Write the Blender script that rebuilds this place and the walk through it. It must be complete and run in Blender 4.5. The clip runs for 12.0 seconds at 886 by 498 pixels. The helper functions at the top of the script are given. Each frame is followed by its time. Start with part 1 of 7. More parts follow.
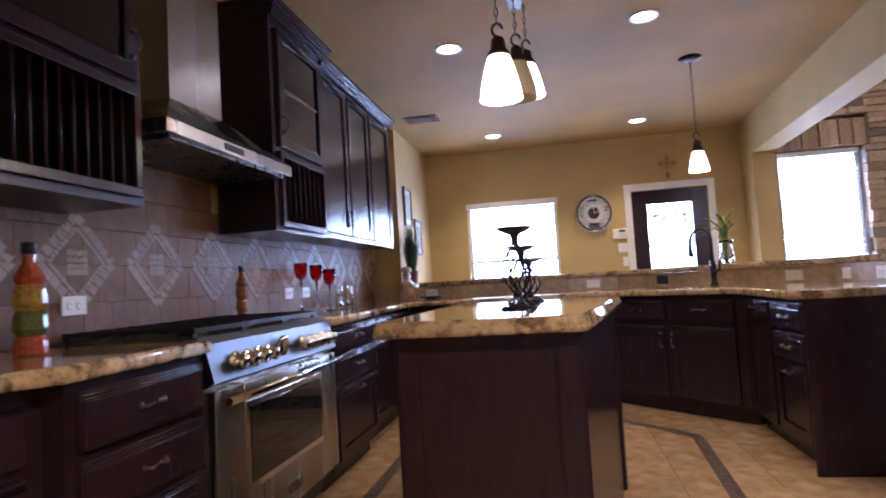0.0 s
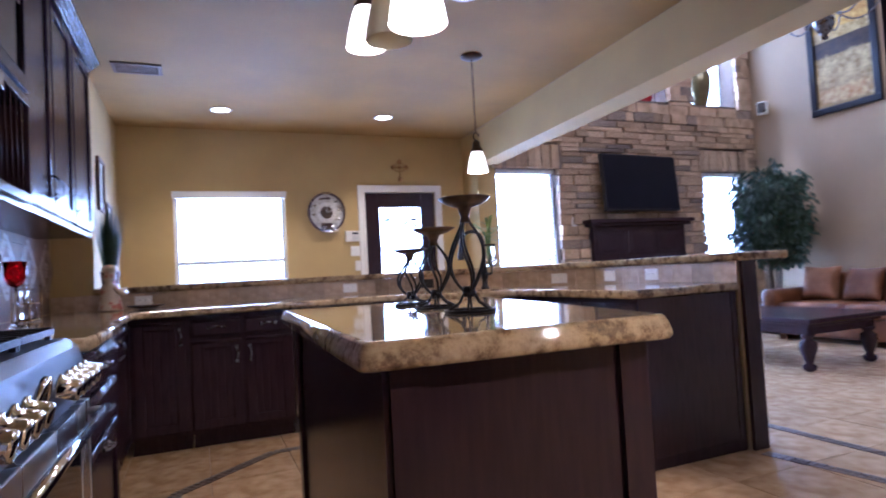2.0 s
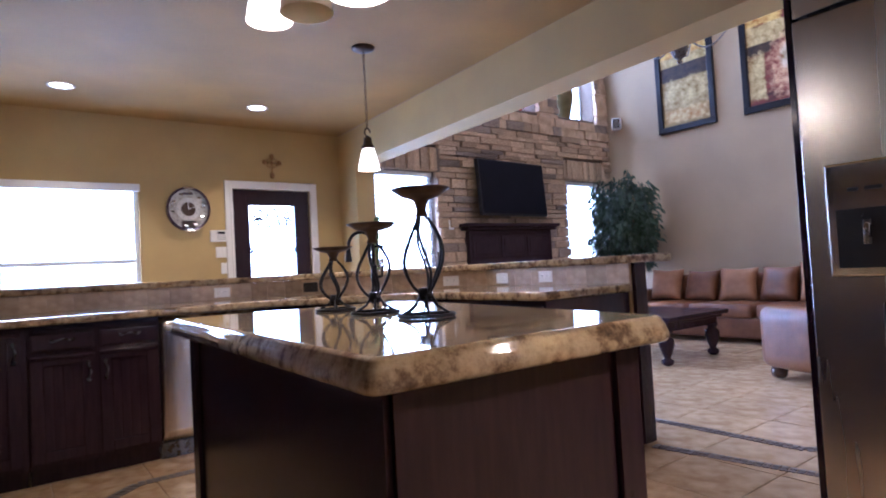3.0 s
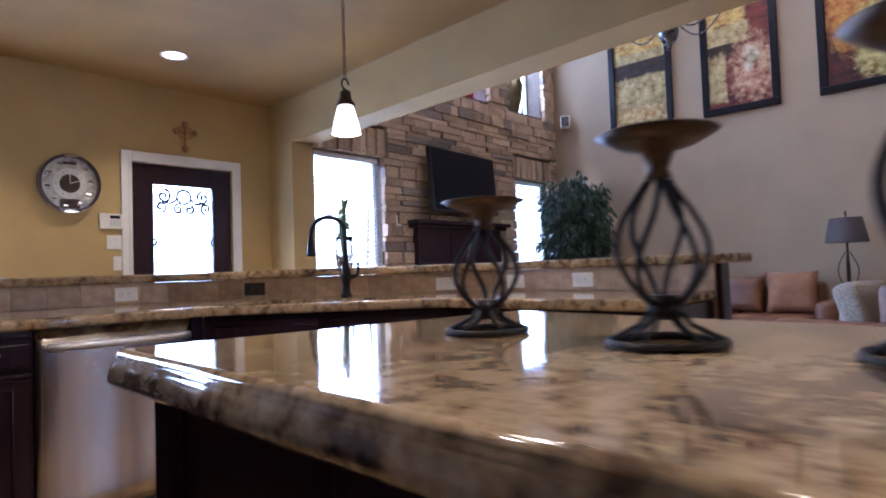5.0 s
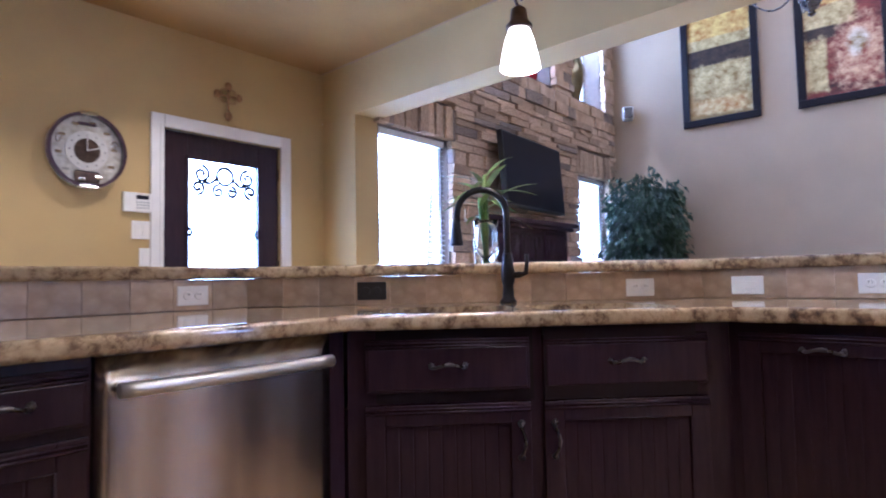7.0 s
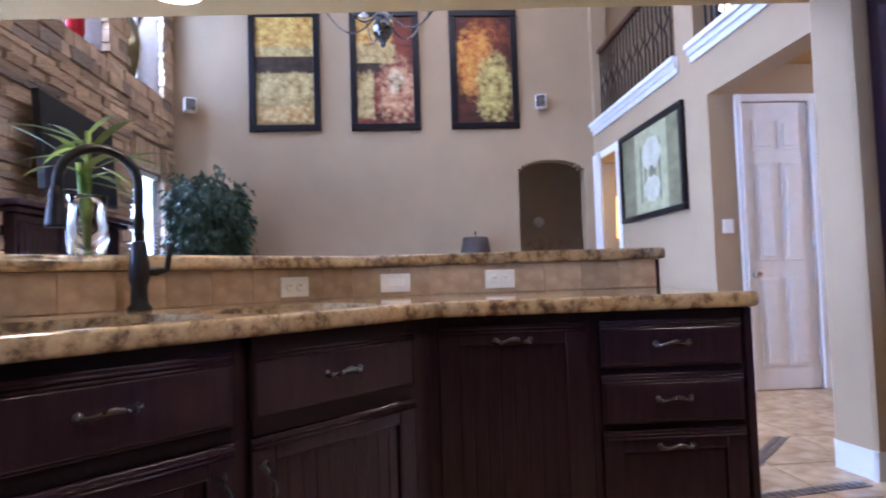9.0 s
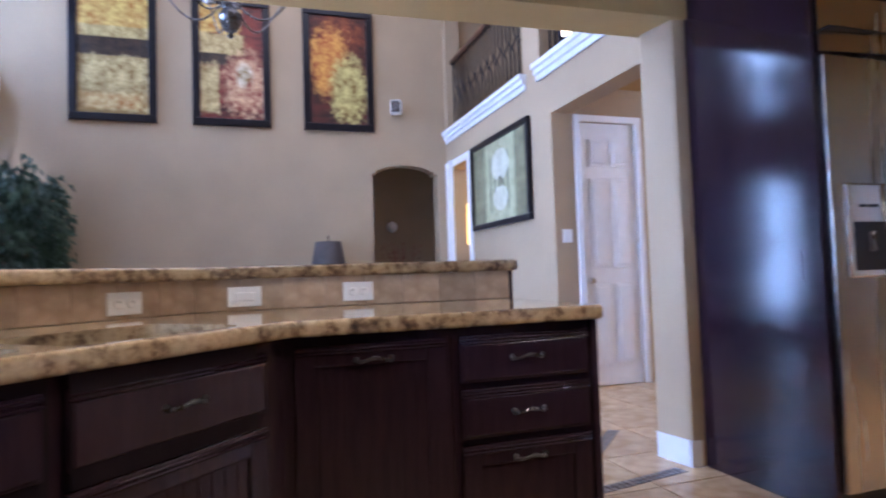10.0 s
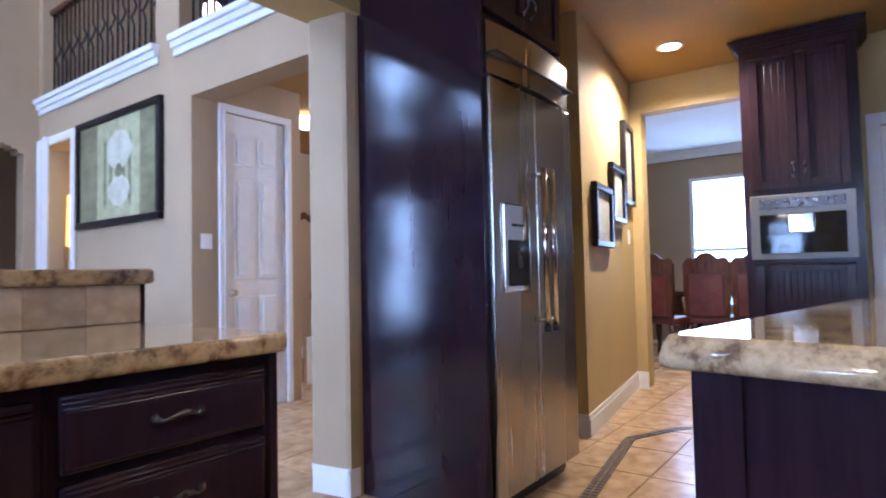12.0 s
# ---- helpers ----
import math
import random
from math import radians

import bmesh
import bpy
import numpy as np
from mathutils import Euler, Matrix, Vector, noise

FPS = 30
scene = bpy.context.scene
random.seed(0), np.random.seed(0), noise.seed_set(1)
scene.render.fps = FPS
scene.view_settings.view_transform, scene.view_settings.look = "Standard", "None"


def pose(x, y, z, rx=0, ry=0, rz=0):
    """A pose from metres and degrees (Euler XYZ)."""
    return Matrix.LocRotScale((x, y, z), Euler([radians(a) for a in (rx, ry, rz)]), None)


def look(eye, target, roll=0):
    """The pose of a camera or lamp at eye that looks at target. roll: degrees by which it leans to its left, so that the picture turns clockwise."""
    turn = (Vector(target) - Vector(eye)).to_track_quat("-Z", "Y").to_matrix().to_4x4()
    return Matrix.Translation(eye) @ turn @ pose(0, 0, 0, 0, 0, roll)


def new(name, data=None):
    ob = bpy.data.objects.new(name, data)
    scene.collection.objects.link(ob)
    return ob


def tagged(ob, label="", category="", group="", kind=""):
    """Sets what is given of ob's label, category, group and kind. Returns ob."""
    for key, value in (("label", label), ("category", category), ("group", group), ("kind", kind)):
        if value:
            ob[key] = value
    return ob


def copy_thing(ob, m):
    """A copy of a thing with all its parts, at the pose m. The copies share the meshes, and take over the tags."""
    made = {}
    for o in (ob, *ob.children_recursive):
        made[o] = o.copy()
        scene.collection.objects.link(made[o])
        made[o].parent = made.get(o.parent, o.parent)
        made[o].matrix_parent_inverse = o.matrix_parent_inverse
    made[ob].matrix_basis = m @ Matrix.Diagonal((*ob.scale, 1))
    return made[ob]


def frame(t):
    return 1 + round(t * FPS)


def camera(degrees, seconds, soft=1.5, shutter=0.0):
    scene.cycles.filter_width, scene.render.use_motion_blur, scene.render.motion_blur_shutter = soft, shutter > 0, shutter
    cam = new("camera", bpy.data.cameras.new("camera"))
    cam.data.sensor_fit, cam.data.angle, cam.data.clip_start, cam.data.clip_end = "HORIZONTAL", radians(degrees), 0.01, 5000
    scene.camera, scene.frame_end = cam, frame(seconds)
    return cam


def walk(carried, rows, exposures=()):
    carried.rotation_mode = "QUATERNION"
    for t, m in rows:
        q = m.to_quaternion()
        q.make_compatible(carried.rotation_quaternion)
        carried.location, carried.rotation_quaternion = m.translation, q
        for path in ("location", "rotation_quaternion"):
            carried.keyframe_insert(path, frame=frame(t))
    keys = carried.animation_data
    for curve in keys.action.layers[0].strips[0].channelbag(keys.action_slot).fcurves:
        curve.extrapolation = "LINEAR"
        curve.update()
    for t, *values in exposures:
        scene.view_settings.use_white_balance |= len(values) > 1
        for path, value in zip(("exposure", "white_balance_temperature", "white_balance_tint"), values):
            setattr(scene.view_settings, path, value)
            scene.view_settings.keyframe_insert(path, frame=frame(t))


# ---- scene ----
cam = camera(74.0, 12.0, soft=1.9, shutter=0.4)
EXPOSURES = [(0, 0.22, 5350, 33), (1.5, 0.30, 4700, 33), (3, 0.22, 4850, 32), (5, -0.12, 4950, 29), (6.5, 0.46, 4500, 31), (8.7, 0.36, 5000, 29), (9.5, 0.30, 4800, 28), (10.5, 0.28, 4850, 26), (12, 0.18, 4900, 24)]
PATH = [
    (0, (-0.11, 0.641, 1.064), (-0.48, 2.603, 1.181), -3.5),
    (0.5, (-0.307, 0.859, 1.046), (-0.437, 2.853, 1.149), -3.3),
    (1, (-0.546, 1.105, 1.063), (-0.352, 3.094, 1.154), -3.2),
    (1.5, (-0.769, 1.341, 1.077), (-0.286, 3.28, 1.16), -3.1),
    (2, (-0.967, 1.486, 1.061), (-0.197, 3.33, 1.142), -3.2),
    (2.5, (-1.119, 1.603, 1.064), (-0.075, 3.307, 1.136), -3.2),
    (3, (-1.109, 1.777, 1.065), (0.084, 3.381, 1.132), -3.2),
    (5, (-0.97, 2.974, 1.047), (0.498, 4.331, 1.121), -2.0),
    (5.5, (-0.91, 3.366, 1.034), (0.548, 4.732, 1.119), -1.7),
    (6, (-0.888, 3.695, 1.024), (0.537, 5.095, 1.115), -1.4),
    (6.5, (-0.867, 4.038, 1.022), (0.557, 5.438, 1.121), -1.2),
    (8.5, (-0.682, 4.84, 0.985), (1.301, 5.083, 1.085), -1.8),
    (9, (-0.621, 4.916, 0.99), (1.372, 4.784, 1.085), -1.8),
    (9.5, (-0.586, 4.956, 1.024), (1.38, 4.6, 1.116), -1.9),
    (10, (-0.56, 4.934, 1.032), (1.338, 4.309, 1.117), -1.9),
    (10.5, (-0.462, 4.903, 1.031), (1.238, 3.853, 1.109), -1.7),
    (11, (-0.342, 4.938, 1.038), (1.14, 3.597, 1.114), -1.5),
    (11.5, (-0.252, 4.9, 1.042), (1.082, 3.413, 1.122), -1.4),
    (12, (-0.084, 4.788, 1.052), (1.103, 3.18, 1.134), -1.2),
]
walk(cam, [(t, look(eye, target, roll)) for t, eye, target, roll in PATH], EXPOSURES)

# ---- light ----
world = bpy.data.worlds.new("world")
scene.world = world
world.use_nodes = True
wn = world.node_tree.nodes
sky = wn.new("ShaderNodeTexSky")
sky.sky_type, sky.sun_disc = "NISHITA", False
sky.sun_elevation, sky.sun_rotation = radians(50), radians(150)
world.node_tree.links.new(sky.outputs[0], wn["Background"].inputs[0])
wn["Background"].inputs[1].default_value = 0.12
SUN = new("sun", bpy.data.lights.new("sun", "SUN"))
SUN.data.energy, SUN.data.angle, SUN.data.color = 2.5, radians(0.6), (1.0, 0.95, 0.88)
SUN.matrix_basis = look((0, 0, 20), (6, -9, 0))


def lamp(name, kind, m, energy, colour, **more):
    data = bpy.data.lights.new(name, kind)
    data.energy, data.color = energy, colour
    for key, value in more.items():
        if key == "size":
            data.size = value
        elif key == "size_y":
            data.shape, data.size_y = "RECTANGLE", value
        elif key == "radius":
            data.shadow_soft_size = value
        elif key == "cone":
            data.spot_size, data.spot_blend = radians(value), 0.6
    ob = new(name, data)
    ob.matrix_basis = m
    return ob


DAY = (0.62, 0.80, 1.0)
WARM = (1.0, 0.80, 0.47)
# daylight in the openings, aimed into the rooms
WINDOW_LAMPS = [
    ((-0.62, 8.37, 1.55), (-0.62, 0, 1.0), 1.1, 0.95, 58),
    ((1.32, 8.33, 1.2), (1.32, 0, 0.8), 0.5, 1.4, 32),
    ((2.85, 8.06, 1.3), (2.6, 0, 0.6), 0.8, 1.9, 120),
    ((6.14, 8.06, 1.3), (5.4, 0, 0.6), 0.8, 1.9, 120),
    ((4.55, 8.13, 3.9), (4.4, 0, 0.5), 4.2, 1.4, 330),
]
for eye, target, w, h, watts in WINDOW_LAMPS:
    lamp("window_daylight", "AREA", look(eye, target), watts, DAY, size=w, size_y=h)
lamp("dining_daylight", "AREA", look((1.65, -4.12, 1.45), (1.4, 0, 1.2)), 65, DAY, size=1.2, size_y=1.5)
# Added overhead fill for the living room; no window or fixture hangs there.
lamp("gallery_daylight", "AREA", look((4.5, 4.4, 5.3), (4.5, 3.9, 0)), 60, (1.0, 0.9, 0.78), size=3.5, size_y=2.5)


# ---- materials ----
def material(name, colour, rough=0.5, metal=0.0, spread=0.0, scale=6.0, bump=0.0, bump_scale=60.0, second=None, detail=6.0,
             stretch=(1, 1, 1), mix=(0.35, 0.65), coat=0.0, tint=0.0, emit=None, space="Object", shine=0.5):
    """A principled surface with two scales of noise: colour to second, and fine relief."""
    m = bpy.data.materials.new(name)
    m.use_nodes = True
    n, l = m.node_tree.nodes, m.node_tree.links
    p = n["Principled BSDF"]
    p.inputs["Roughness"].default_value, p.inputs["Metallic"].default_value = rough, metal
    p.inputs["Base Color"].default_value = (*colour, 1)
    p.inputs["Coat Weight"].default_value = coat
    p.inputs["Coat Roughness"].default_value = 0.08
    p.inputs["Specular IOR Level"].default_value = shine
    if emit:
        p.inputs["Emission Color"].default_value, p.inputs["Emission Strength"].default_value = (*emit[0], 1), emit[1]
    co = n.new("ShaderNodeTexCoord")
    mp = n.new("ShaderNodeMapping")
    mp.inputs["Scale"].default_value = stretch
    l.new(co.outputs[space], mp.inputs[0])
    if second or spread:
        second = second or tuple(min(1, c * (1 + spread)) for c in colour)
        a = n.new("ShaderNodeTexNoise")
        a.inputs["Scale"].default_value, a.inputs["Detail"].default_value = scale, detail
        l.new(mp.outputs[0], a.inputs["Vector"])
        r = n.new("ShaderNodeValToRGB")
        r.color_ramp.elements[0].position, r.color_ramp.elements[1].position = mix
        r.color_ramp.elements[0].color, r.color_ramp.elements[1].color = (*colour, 1), (*second, 1)
        l.new(a.outputs["Fac"], r.inputs[0])
        out = r.outputs[0]
        if tint:
            info = n.new("ShaderNodeObjectInfo")
            hsv = n.new("ShaderNodeHueSaturation")
            mr = n.new("ShaderNodeMapRange")
            mr.inputs["To Min"].default_value, mr.inputs["To Max"].default_value = 1 - tint, 1 + tint
            l.new(info.outputs["Random"], mr.inputs["Value"])
            l.new(mr.outputs[0], hsv.inputs["Value"])
            l.new(out, hsv.inputs["Color"])
            out = hsv.outputs[0]
        l.new(out, p.inputs["Base Color"])
        rr = n.new("ShaderNodeMapRange")
        rr.inputs["To Min"].default_value, rr.inputs["To Max"].default_value = max(0.02, rough * 0.8), min(1, rough * 1.2)
        l.new(a.outputs["Fac"], rr.inputs["Value"])
        l.new(rr.outputs[0], p.inputs["Roughness"])
    if bump:
        b = n.new("ShaderNodeTexNoise")
        b.inputs["Scale"].default_value, b.inputs["Detail"].default_value = bump_scale, 4
        l.new(mp.outputs[0], b.inputs["Vector"])
        u = n.new("ShaderNodeBump")
        u.inputs["Strength"].default_value, u.inputs["Distance"].default_value = bump, 0.01
        l.new(b.outputs["Fac"], u.inputs["Height"])
        l.new(u.outputs[0], p.inputs["Normal"])
    return m


def granite():
    m = material("granite", (0.5, 0.4, 0.3), rough=0.06, coat=0.3)
    n, l = m.node_tree.nodes, m.node_tree.links
    p, co = n["Principled BSDF"], n["Texture Coordinate"]
    mp = n.new("ShaderNodeMapping")
    mp.inputs["Scale"].default_value, mp.inputs["Rotation"].default_value = (1, 2.2, 1), (0, 0, 0.5)
    l.new(co.outputs["Object"], mp.inputs[0])
    base = n.new("ShaderNodeTexNoise")
    base.inputs["Scale"].default_value, base.inputs["Detail"].default_value, base.inputs["Distortion"].default_value = 3.6, 9, 1.4
    fine = n.new("ShaderNodeTexNoise")
    fine.inputs["Scale"].default_value, fine.inputs["Detail"].default_value, fine.inputs["Roughness"].default_value = 26, 8, 0.7
    l.new(mp.outputs[0], base.inputs[0]), l.new(co.outputs["Object"], fine.inputs[0])
    r = n.new("ShaderNodeValToRGB")
    e = r.color_ramp.elements
    e[0].position, e[0].color = 0.36, (0.06, 0.045, 0.036, 1)
    e[1].position, e[1].color = 0.74, (0.62, 0.50, 0.32, 1)
    for pos, c in ((0.44, (0.20, 0.130, 0.075, 1)), (0.50, (0.42, 0.305, 0.170, 1)), (0.57, (0.56, 0.430, 0.255, 1)), (0.64, (0.38, 0.265, 0.145, 1))):
        x = e.new(pos)
        x.color = c
    mixer = n.new("ShaderNodeMix")
    mixer.data_type = "FLOAT"
    mixer.inputs[0].default_value = 0.58
    l.new(base.outputs["Fac"], mixer.inputs[2]), l.new(fine.outputs["Fac"], mixer.inputs[3])
    l.new(mixer.outputs[0], r.inputs[0]), l.new(r.outputs[0], p.inputs["Base Color"])
    return m


GOLD = material("gold_wall_paint", (0.47, 0.342, 0.138), 0.75, spread=0.12, scale=2.2, bump=0.12, bump_scale=90)
TAUPE = material("taupe_wall_paint", (0.37, 0.268, 0.156), 0.8, spread=0.12, scale=1.6, bump=0.12, bump_scale=90)
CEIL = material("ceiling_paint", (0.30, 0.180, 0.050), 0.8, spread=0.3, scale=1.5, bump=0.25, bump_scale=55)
CEIL_WHITE = material("white_ceiling_paint", (0.7, 0.68, 0.64), 0.85, spread=0.06, scale=3, bump=0.15, bump_scale=70)
WHITE = material("white_trim_paint", (0.78, 0.77, 0.76), 0.35, spread=0.05, scale=12, bump=0.03, bump_scale=120)
WOOD = material("espresso_wood", (0.0250, 0.0128, 0.0195), 0.23, second=(0.0325, 0.0163, 0.0228), scale=9, stretch=(6, 6, 0.7), bump=0.04, bump_scale=40, shine=0.32)
LACQUER = material("glossy_espresso_veneer", (0.011, 0.005, 0.012), 0.115, second=(0.022, 0.009, 0.013), scale=3.5, detail=5, stretch=(4, 4, 0.5), bump=0.03, bump_scale=5, shine=0.45)
GRANITE = granite()
TRAV = material("travertine_tile", (0.36, 0.255, 0.160), 0.42, second=(0.49, 0.365, 0.24), scale=2.4, bump=0.03, bump_scale=9, tint=0.22)
# Brown tile, its colour lowered for the dim space under the cabinets.
TRAV_BACK = material("dim_brown_travertine", (0.135, 0.070, 0.032), 0.5, second=(0.200, 0.114, 0.057), scale=2.6, bump=0.04, bump_scale=10, tint=0.10, shine=0.18)
TRAV_LIGHT = material("pale_travertine", (0.52, 0.42, 0.32), 0.5, second=(0.64, 0.54, 0.42), scale=14, bump=0.12, bump_scale=60, tint=0.12)
GROUT = material("grout", (0.38, 0.27, 0.17), 0.9, spread=0.2, scale=40)
FLOOR_TILE = material("floor_travertine", (0.40, 0.245, 0.115), 0.24, second=(0.60, 0.42, 0.235), scale=4.0, detail=9, bump=0.05, bump_scale=30, tint=0.08, space="Object")
MOSAIC = material("dark_mosaic", (0.05, 0.035, 0.028), 0.35, second=(0.15, 0.11, 0.085), scale=30, tint=0.4)
STEEL = material("brushed_steel", (0.44, 0.415, 0.385), 0.27, 1.0, spread=0.1, scale=3, stretch=(1, 1, 0.05), bump=0.02, bump_scale=160)
PANEL_STEEL = material("dull_panel_steel", (0.14, 0.155, 0.185), 0.30, 1.0, spread=0.12, scale=3, stretch=(1, 0.1, 1), bump=0.02, bump_scale=160)
# Warm steel; pale vertical streaks in its colour imitate reflections on the door.
DW_STEEL = material("warm_steel_reflection_streaks", (0.52, 0.475, 0.42), 0.25, 1.0, second=(0.72, 0.67, 0.59), scale=2.2, stretch=(4, 1, 0.04), mix=(0.42, 0.62), bump=0.02, bump_scale=120)
# Near-black for the sink bowls and the painted shade in the plate racks.
RECESS = material("rack_shade_and_sink_black", (0.012, 0.007, 0.008), 0.9, spread=0.4, scale=6, shine=0.1)
CHAIR_RED = material("oxblood_leather", (0.070, 0.014, 0.012), 0.4, second=(0.12, 0.030, 0.024), scale=8, bump=0.2, bump_scale=50)
SATIN = material("satin_steel", (0.74, 0.72, 0.69), 0.38, 0.9, spread=0.05, scale=20)
CHROME = material("polished_steel", (0.7, 0.69, 0.67), 0.12, 1.0, spread=0.05, scale=20)
IRON = material("black_iron", (0.012, 0.011, 0.012), 0.42, 0.5, spread=0.6, scale=30, bump=0.1, bump_scale=90)
BRONZE = material("aged_bronze", (0.055, 0.036, 0.024), 0.38, 0.85, spread=0.8, scale=25)
PEWTER = material("dark_pewter", (0.12, 0.115, 0.115), 0.28, 0.95, spread=0.4, scale=30)
BLACK = material("black_plastic", (0.012, 0.012, 0.014), 0.3, spread=0.3, scale=30)
SCREEN = material("black_screen", (0.008, 0.009, 0.016), 0.35, spread=0.2, scale=3, shine=0.12)
PLATE = material("white_plastic", (0.82, 0.81, 0.78), 0.3, spread=0.03, scale=20)
STONE = material("ledge_stone", (0.34, 0.225, 0.13), 0.85, second=(0.56, 0.405, 0.26), scale=7, bump=0.6, bump_scale=28, tint=0.25)
MORTAR = material("stone_mortar", (0.12, 0.085, 0.06), 0.95, spread=0.3, scale=20)
LEATHER = material("brown_leather", (0.13, 0.046, 0.016), 0.36, second=(0.22, 0.090, 0.034), scale=5, bump=0.25, bump_scale=60)
FABRIC = material("beige_woven_fabric", (0.36, 0.30, 0.22), 0.9, second=(0.22, 0.18, 0.13), scale=60, bump=0.3, bump_scale=200)
MAHOGANY = material("mahogany", (0.05, 0.018, 0.010), 0.25, second=(0.095, 0.035, 0.018), scale=6, stretch=(5, 5, 1), coat=0.3)
LEAF = material("ficus_leaf", (0.018, 0.042, 0.018), 0.4, second=(0.045, 0.082, 0.036), scale=4, tint=0.3)
BAMBOO = material("bamboo_leaf", (0.09, 0.17, 0.03), 0.4, second=(0.25, 0.33, 0.09), scale=8)
BARK = material("bark", (0.12, 0.09, 0.06), 0.9, spread=0.6, scale=20, bump=0.5, bump_scale=60)
RED = material("red_glaze", (0.30, 0.008, 0.012), 0.08, spread=0.3, scale=6, coat=0.4)
FLOWER = material("red_silk_flower", (0.42, 0.012, 0.03), 0.6, spread=0.5, scale=20)
OUTSIDE = material("outside_daylight", (0.9, 0.95, 1.0), 0.9, emit=((0.56, 0.78, 1.0), 6.0))
BULB = material("lit_glass_shade", (0.9, 0.85, 0.75), 0.4, emit=((1.0, 0.85, 0.60), 4.0))
CAN = material("lit_downlight", (0.9, 0.88, 0.8), 0.4, emit=((1.0, 0.93, 0.8), 14.0))


def glass(name, colour, rough=0.0, ior=1.45):
    m = material(name, colour, rough)
    p = m.node_tree.nodes["Principled BSDF"]
    p.inputs["Transmission Weight"].default_value, p.inputs["IOR"].default_value = 1.0, ior
    return m


GLASS = glass("clear_glass", (0.95, 0.97, 0.97))
RED_GLASS = glass("red_glass", (0.95, 0.05, 0.06), 0.0, 1.2)
DARK_GLASS = material("dark_cabinet_glass", (0.012, 0.010, 0.010), 0.06, spread=0.2, scale=4)
OVEN_GLASS = material("oven_glass", (0.010, 0.009, 0.009), 0.05, spread=0.2, scale=4)


# ---- building helpers ----
def box(bm, x0, y0, z0, x1, y1, z1, bevel=0.0):
    made = bmesh.ops.create_cube(bm, size=1)["verts"]
    for v in made:
        v.co = Vector(((x0 + x1) / 2 + v.co.x * (x1 - x0), (y0 + y1) / 2 + v.co.y * (y1 - y0), (z0 + z1) / 2 + v.co.z * (z1 - z0)))
    if bevel:
        edges = list({e for v in made for e in v.link_edges})
        bmesh.ops.bevel(bm, geom=edges, offset=bevel, segments=2, profile=0.5, affect="EDGES")
    return bm


def prism(bm, outline, z0, z1, bevel=0.0):
    low = [bm.verts.new((x, y, z0)) for x, y in outline]
    high = [bm.verts.new((x, y, z1)) for x, y in outline]
    faces = [bm.faces.new(low[::-1]), bm.faces.new(high)]
    k = len(outline)
    faces += [bm.faces.new((low[i], low[(i + 1) % k], high[(i + 1) % k], high[i])) for i in range(k)]
    if bevel:
        edges = list({e for f in faces[:2] for e in f.edges})
        bmesh.ops.bevel(bm, geom=edges, offset=bevel, segments=3, profile=0.5, affect="EDGES")
    bmesh.ops.recalc_face_normals(bm, faces=bm.faces)
    return bm


def sweep(bm, points, radius, sides=8, closed=False):
    """A round bar along points; radius is one number or one a point."""
    pts = [Vector(p) for p in points]
    k = len(pts)
    radii = radius if isinstance(radius, (list, tuple)) else [radius] * k
    rings, side = [], None
    for i, p in enumerate(pts):
        a, b = (pts[i - 1], pts[(i + 1) % k]) if closed else (pts[max(0, i - 1)], pts[min(k - 1, i + 1)])
        ahead = (b - a).normalized()
        if side is None:
            side = ahead.orthogonal().normalized()
        side = (side - ahead * side.dot(ahead)).normalized()
        up = ahead.cross(side)
        rings.append([bm.verts.new(p + radii[i] * (math.cos(6.2832 * j / sides) * side + math.sin(6.2832 * j / sides) * up)) for j in range(sides)])
    for i in range(k if closed else k - 1):
        a, b = rings[i], rings[(i + 1) % k]
        for j in range(sides):
            bm.faces.new((a[j], a[(j + 1) % sides], b[(j + 1) % sides], b[j])).smooth = True
    if not closed:
        bm.faces.new(rings[0][::-1]), bm.faces.new(rings[-1])
    return bm


def lathe(bm, profile, at=(0, 0, 0), sides=24, smooth=True, closed=True):
    """Turns (radius, height) pairs round the upright axis through at."""
    x, y, z = at
    rings = [[bm.verts.new((x + max(r, 0.0004) * math.cos(6.28319 * j / sides), y + max(r, 0.0004) * math.sin(6.28319 * j / sides), z + h)) for j in range(sides)] for r, h in profile]
    for a, b in zip(rings, rings[1:]):
        for j in range(sides):
            bm.faces.new((a[j], a[(j + 1) % sides], b[(j + 1) % sides], b[j])).smooth = smooth
    if closed:
        bm.faces.new(rings[0][::-1]), bm.faces.new(rings[-1])
    return bm


def mesh_of(bm, mat, name):
    data = bpy.data.meshes.new(name)
    bm.to_mesh(data)
    bm.free()
    if mat:
        data.materials.append(mat)
    return data


def thing(name, label, category, m=None, group="", kind=""):
    ob = tagged(new(name), label, category, group, kind)
    ob.matrix_basis = m or Matrix()
    return ob


def part(name, bm, mat, parent, label=""):
    ob = new(name, mesh_of(bm, mat, name))
    ob.parent = parent
    return tagged(ob, label)


def solid(name, bm, mat, label="", category="", kind="structure", group=""):
    return tagged(new(name, mesh_of(bm, mat, name)), label, category, group, kind)


def B():
    return bmesh.new()


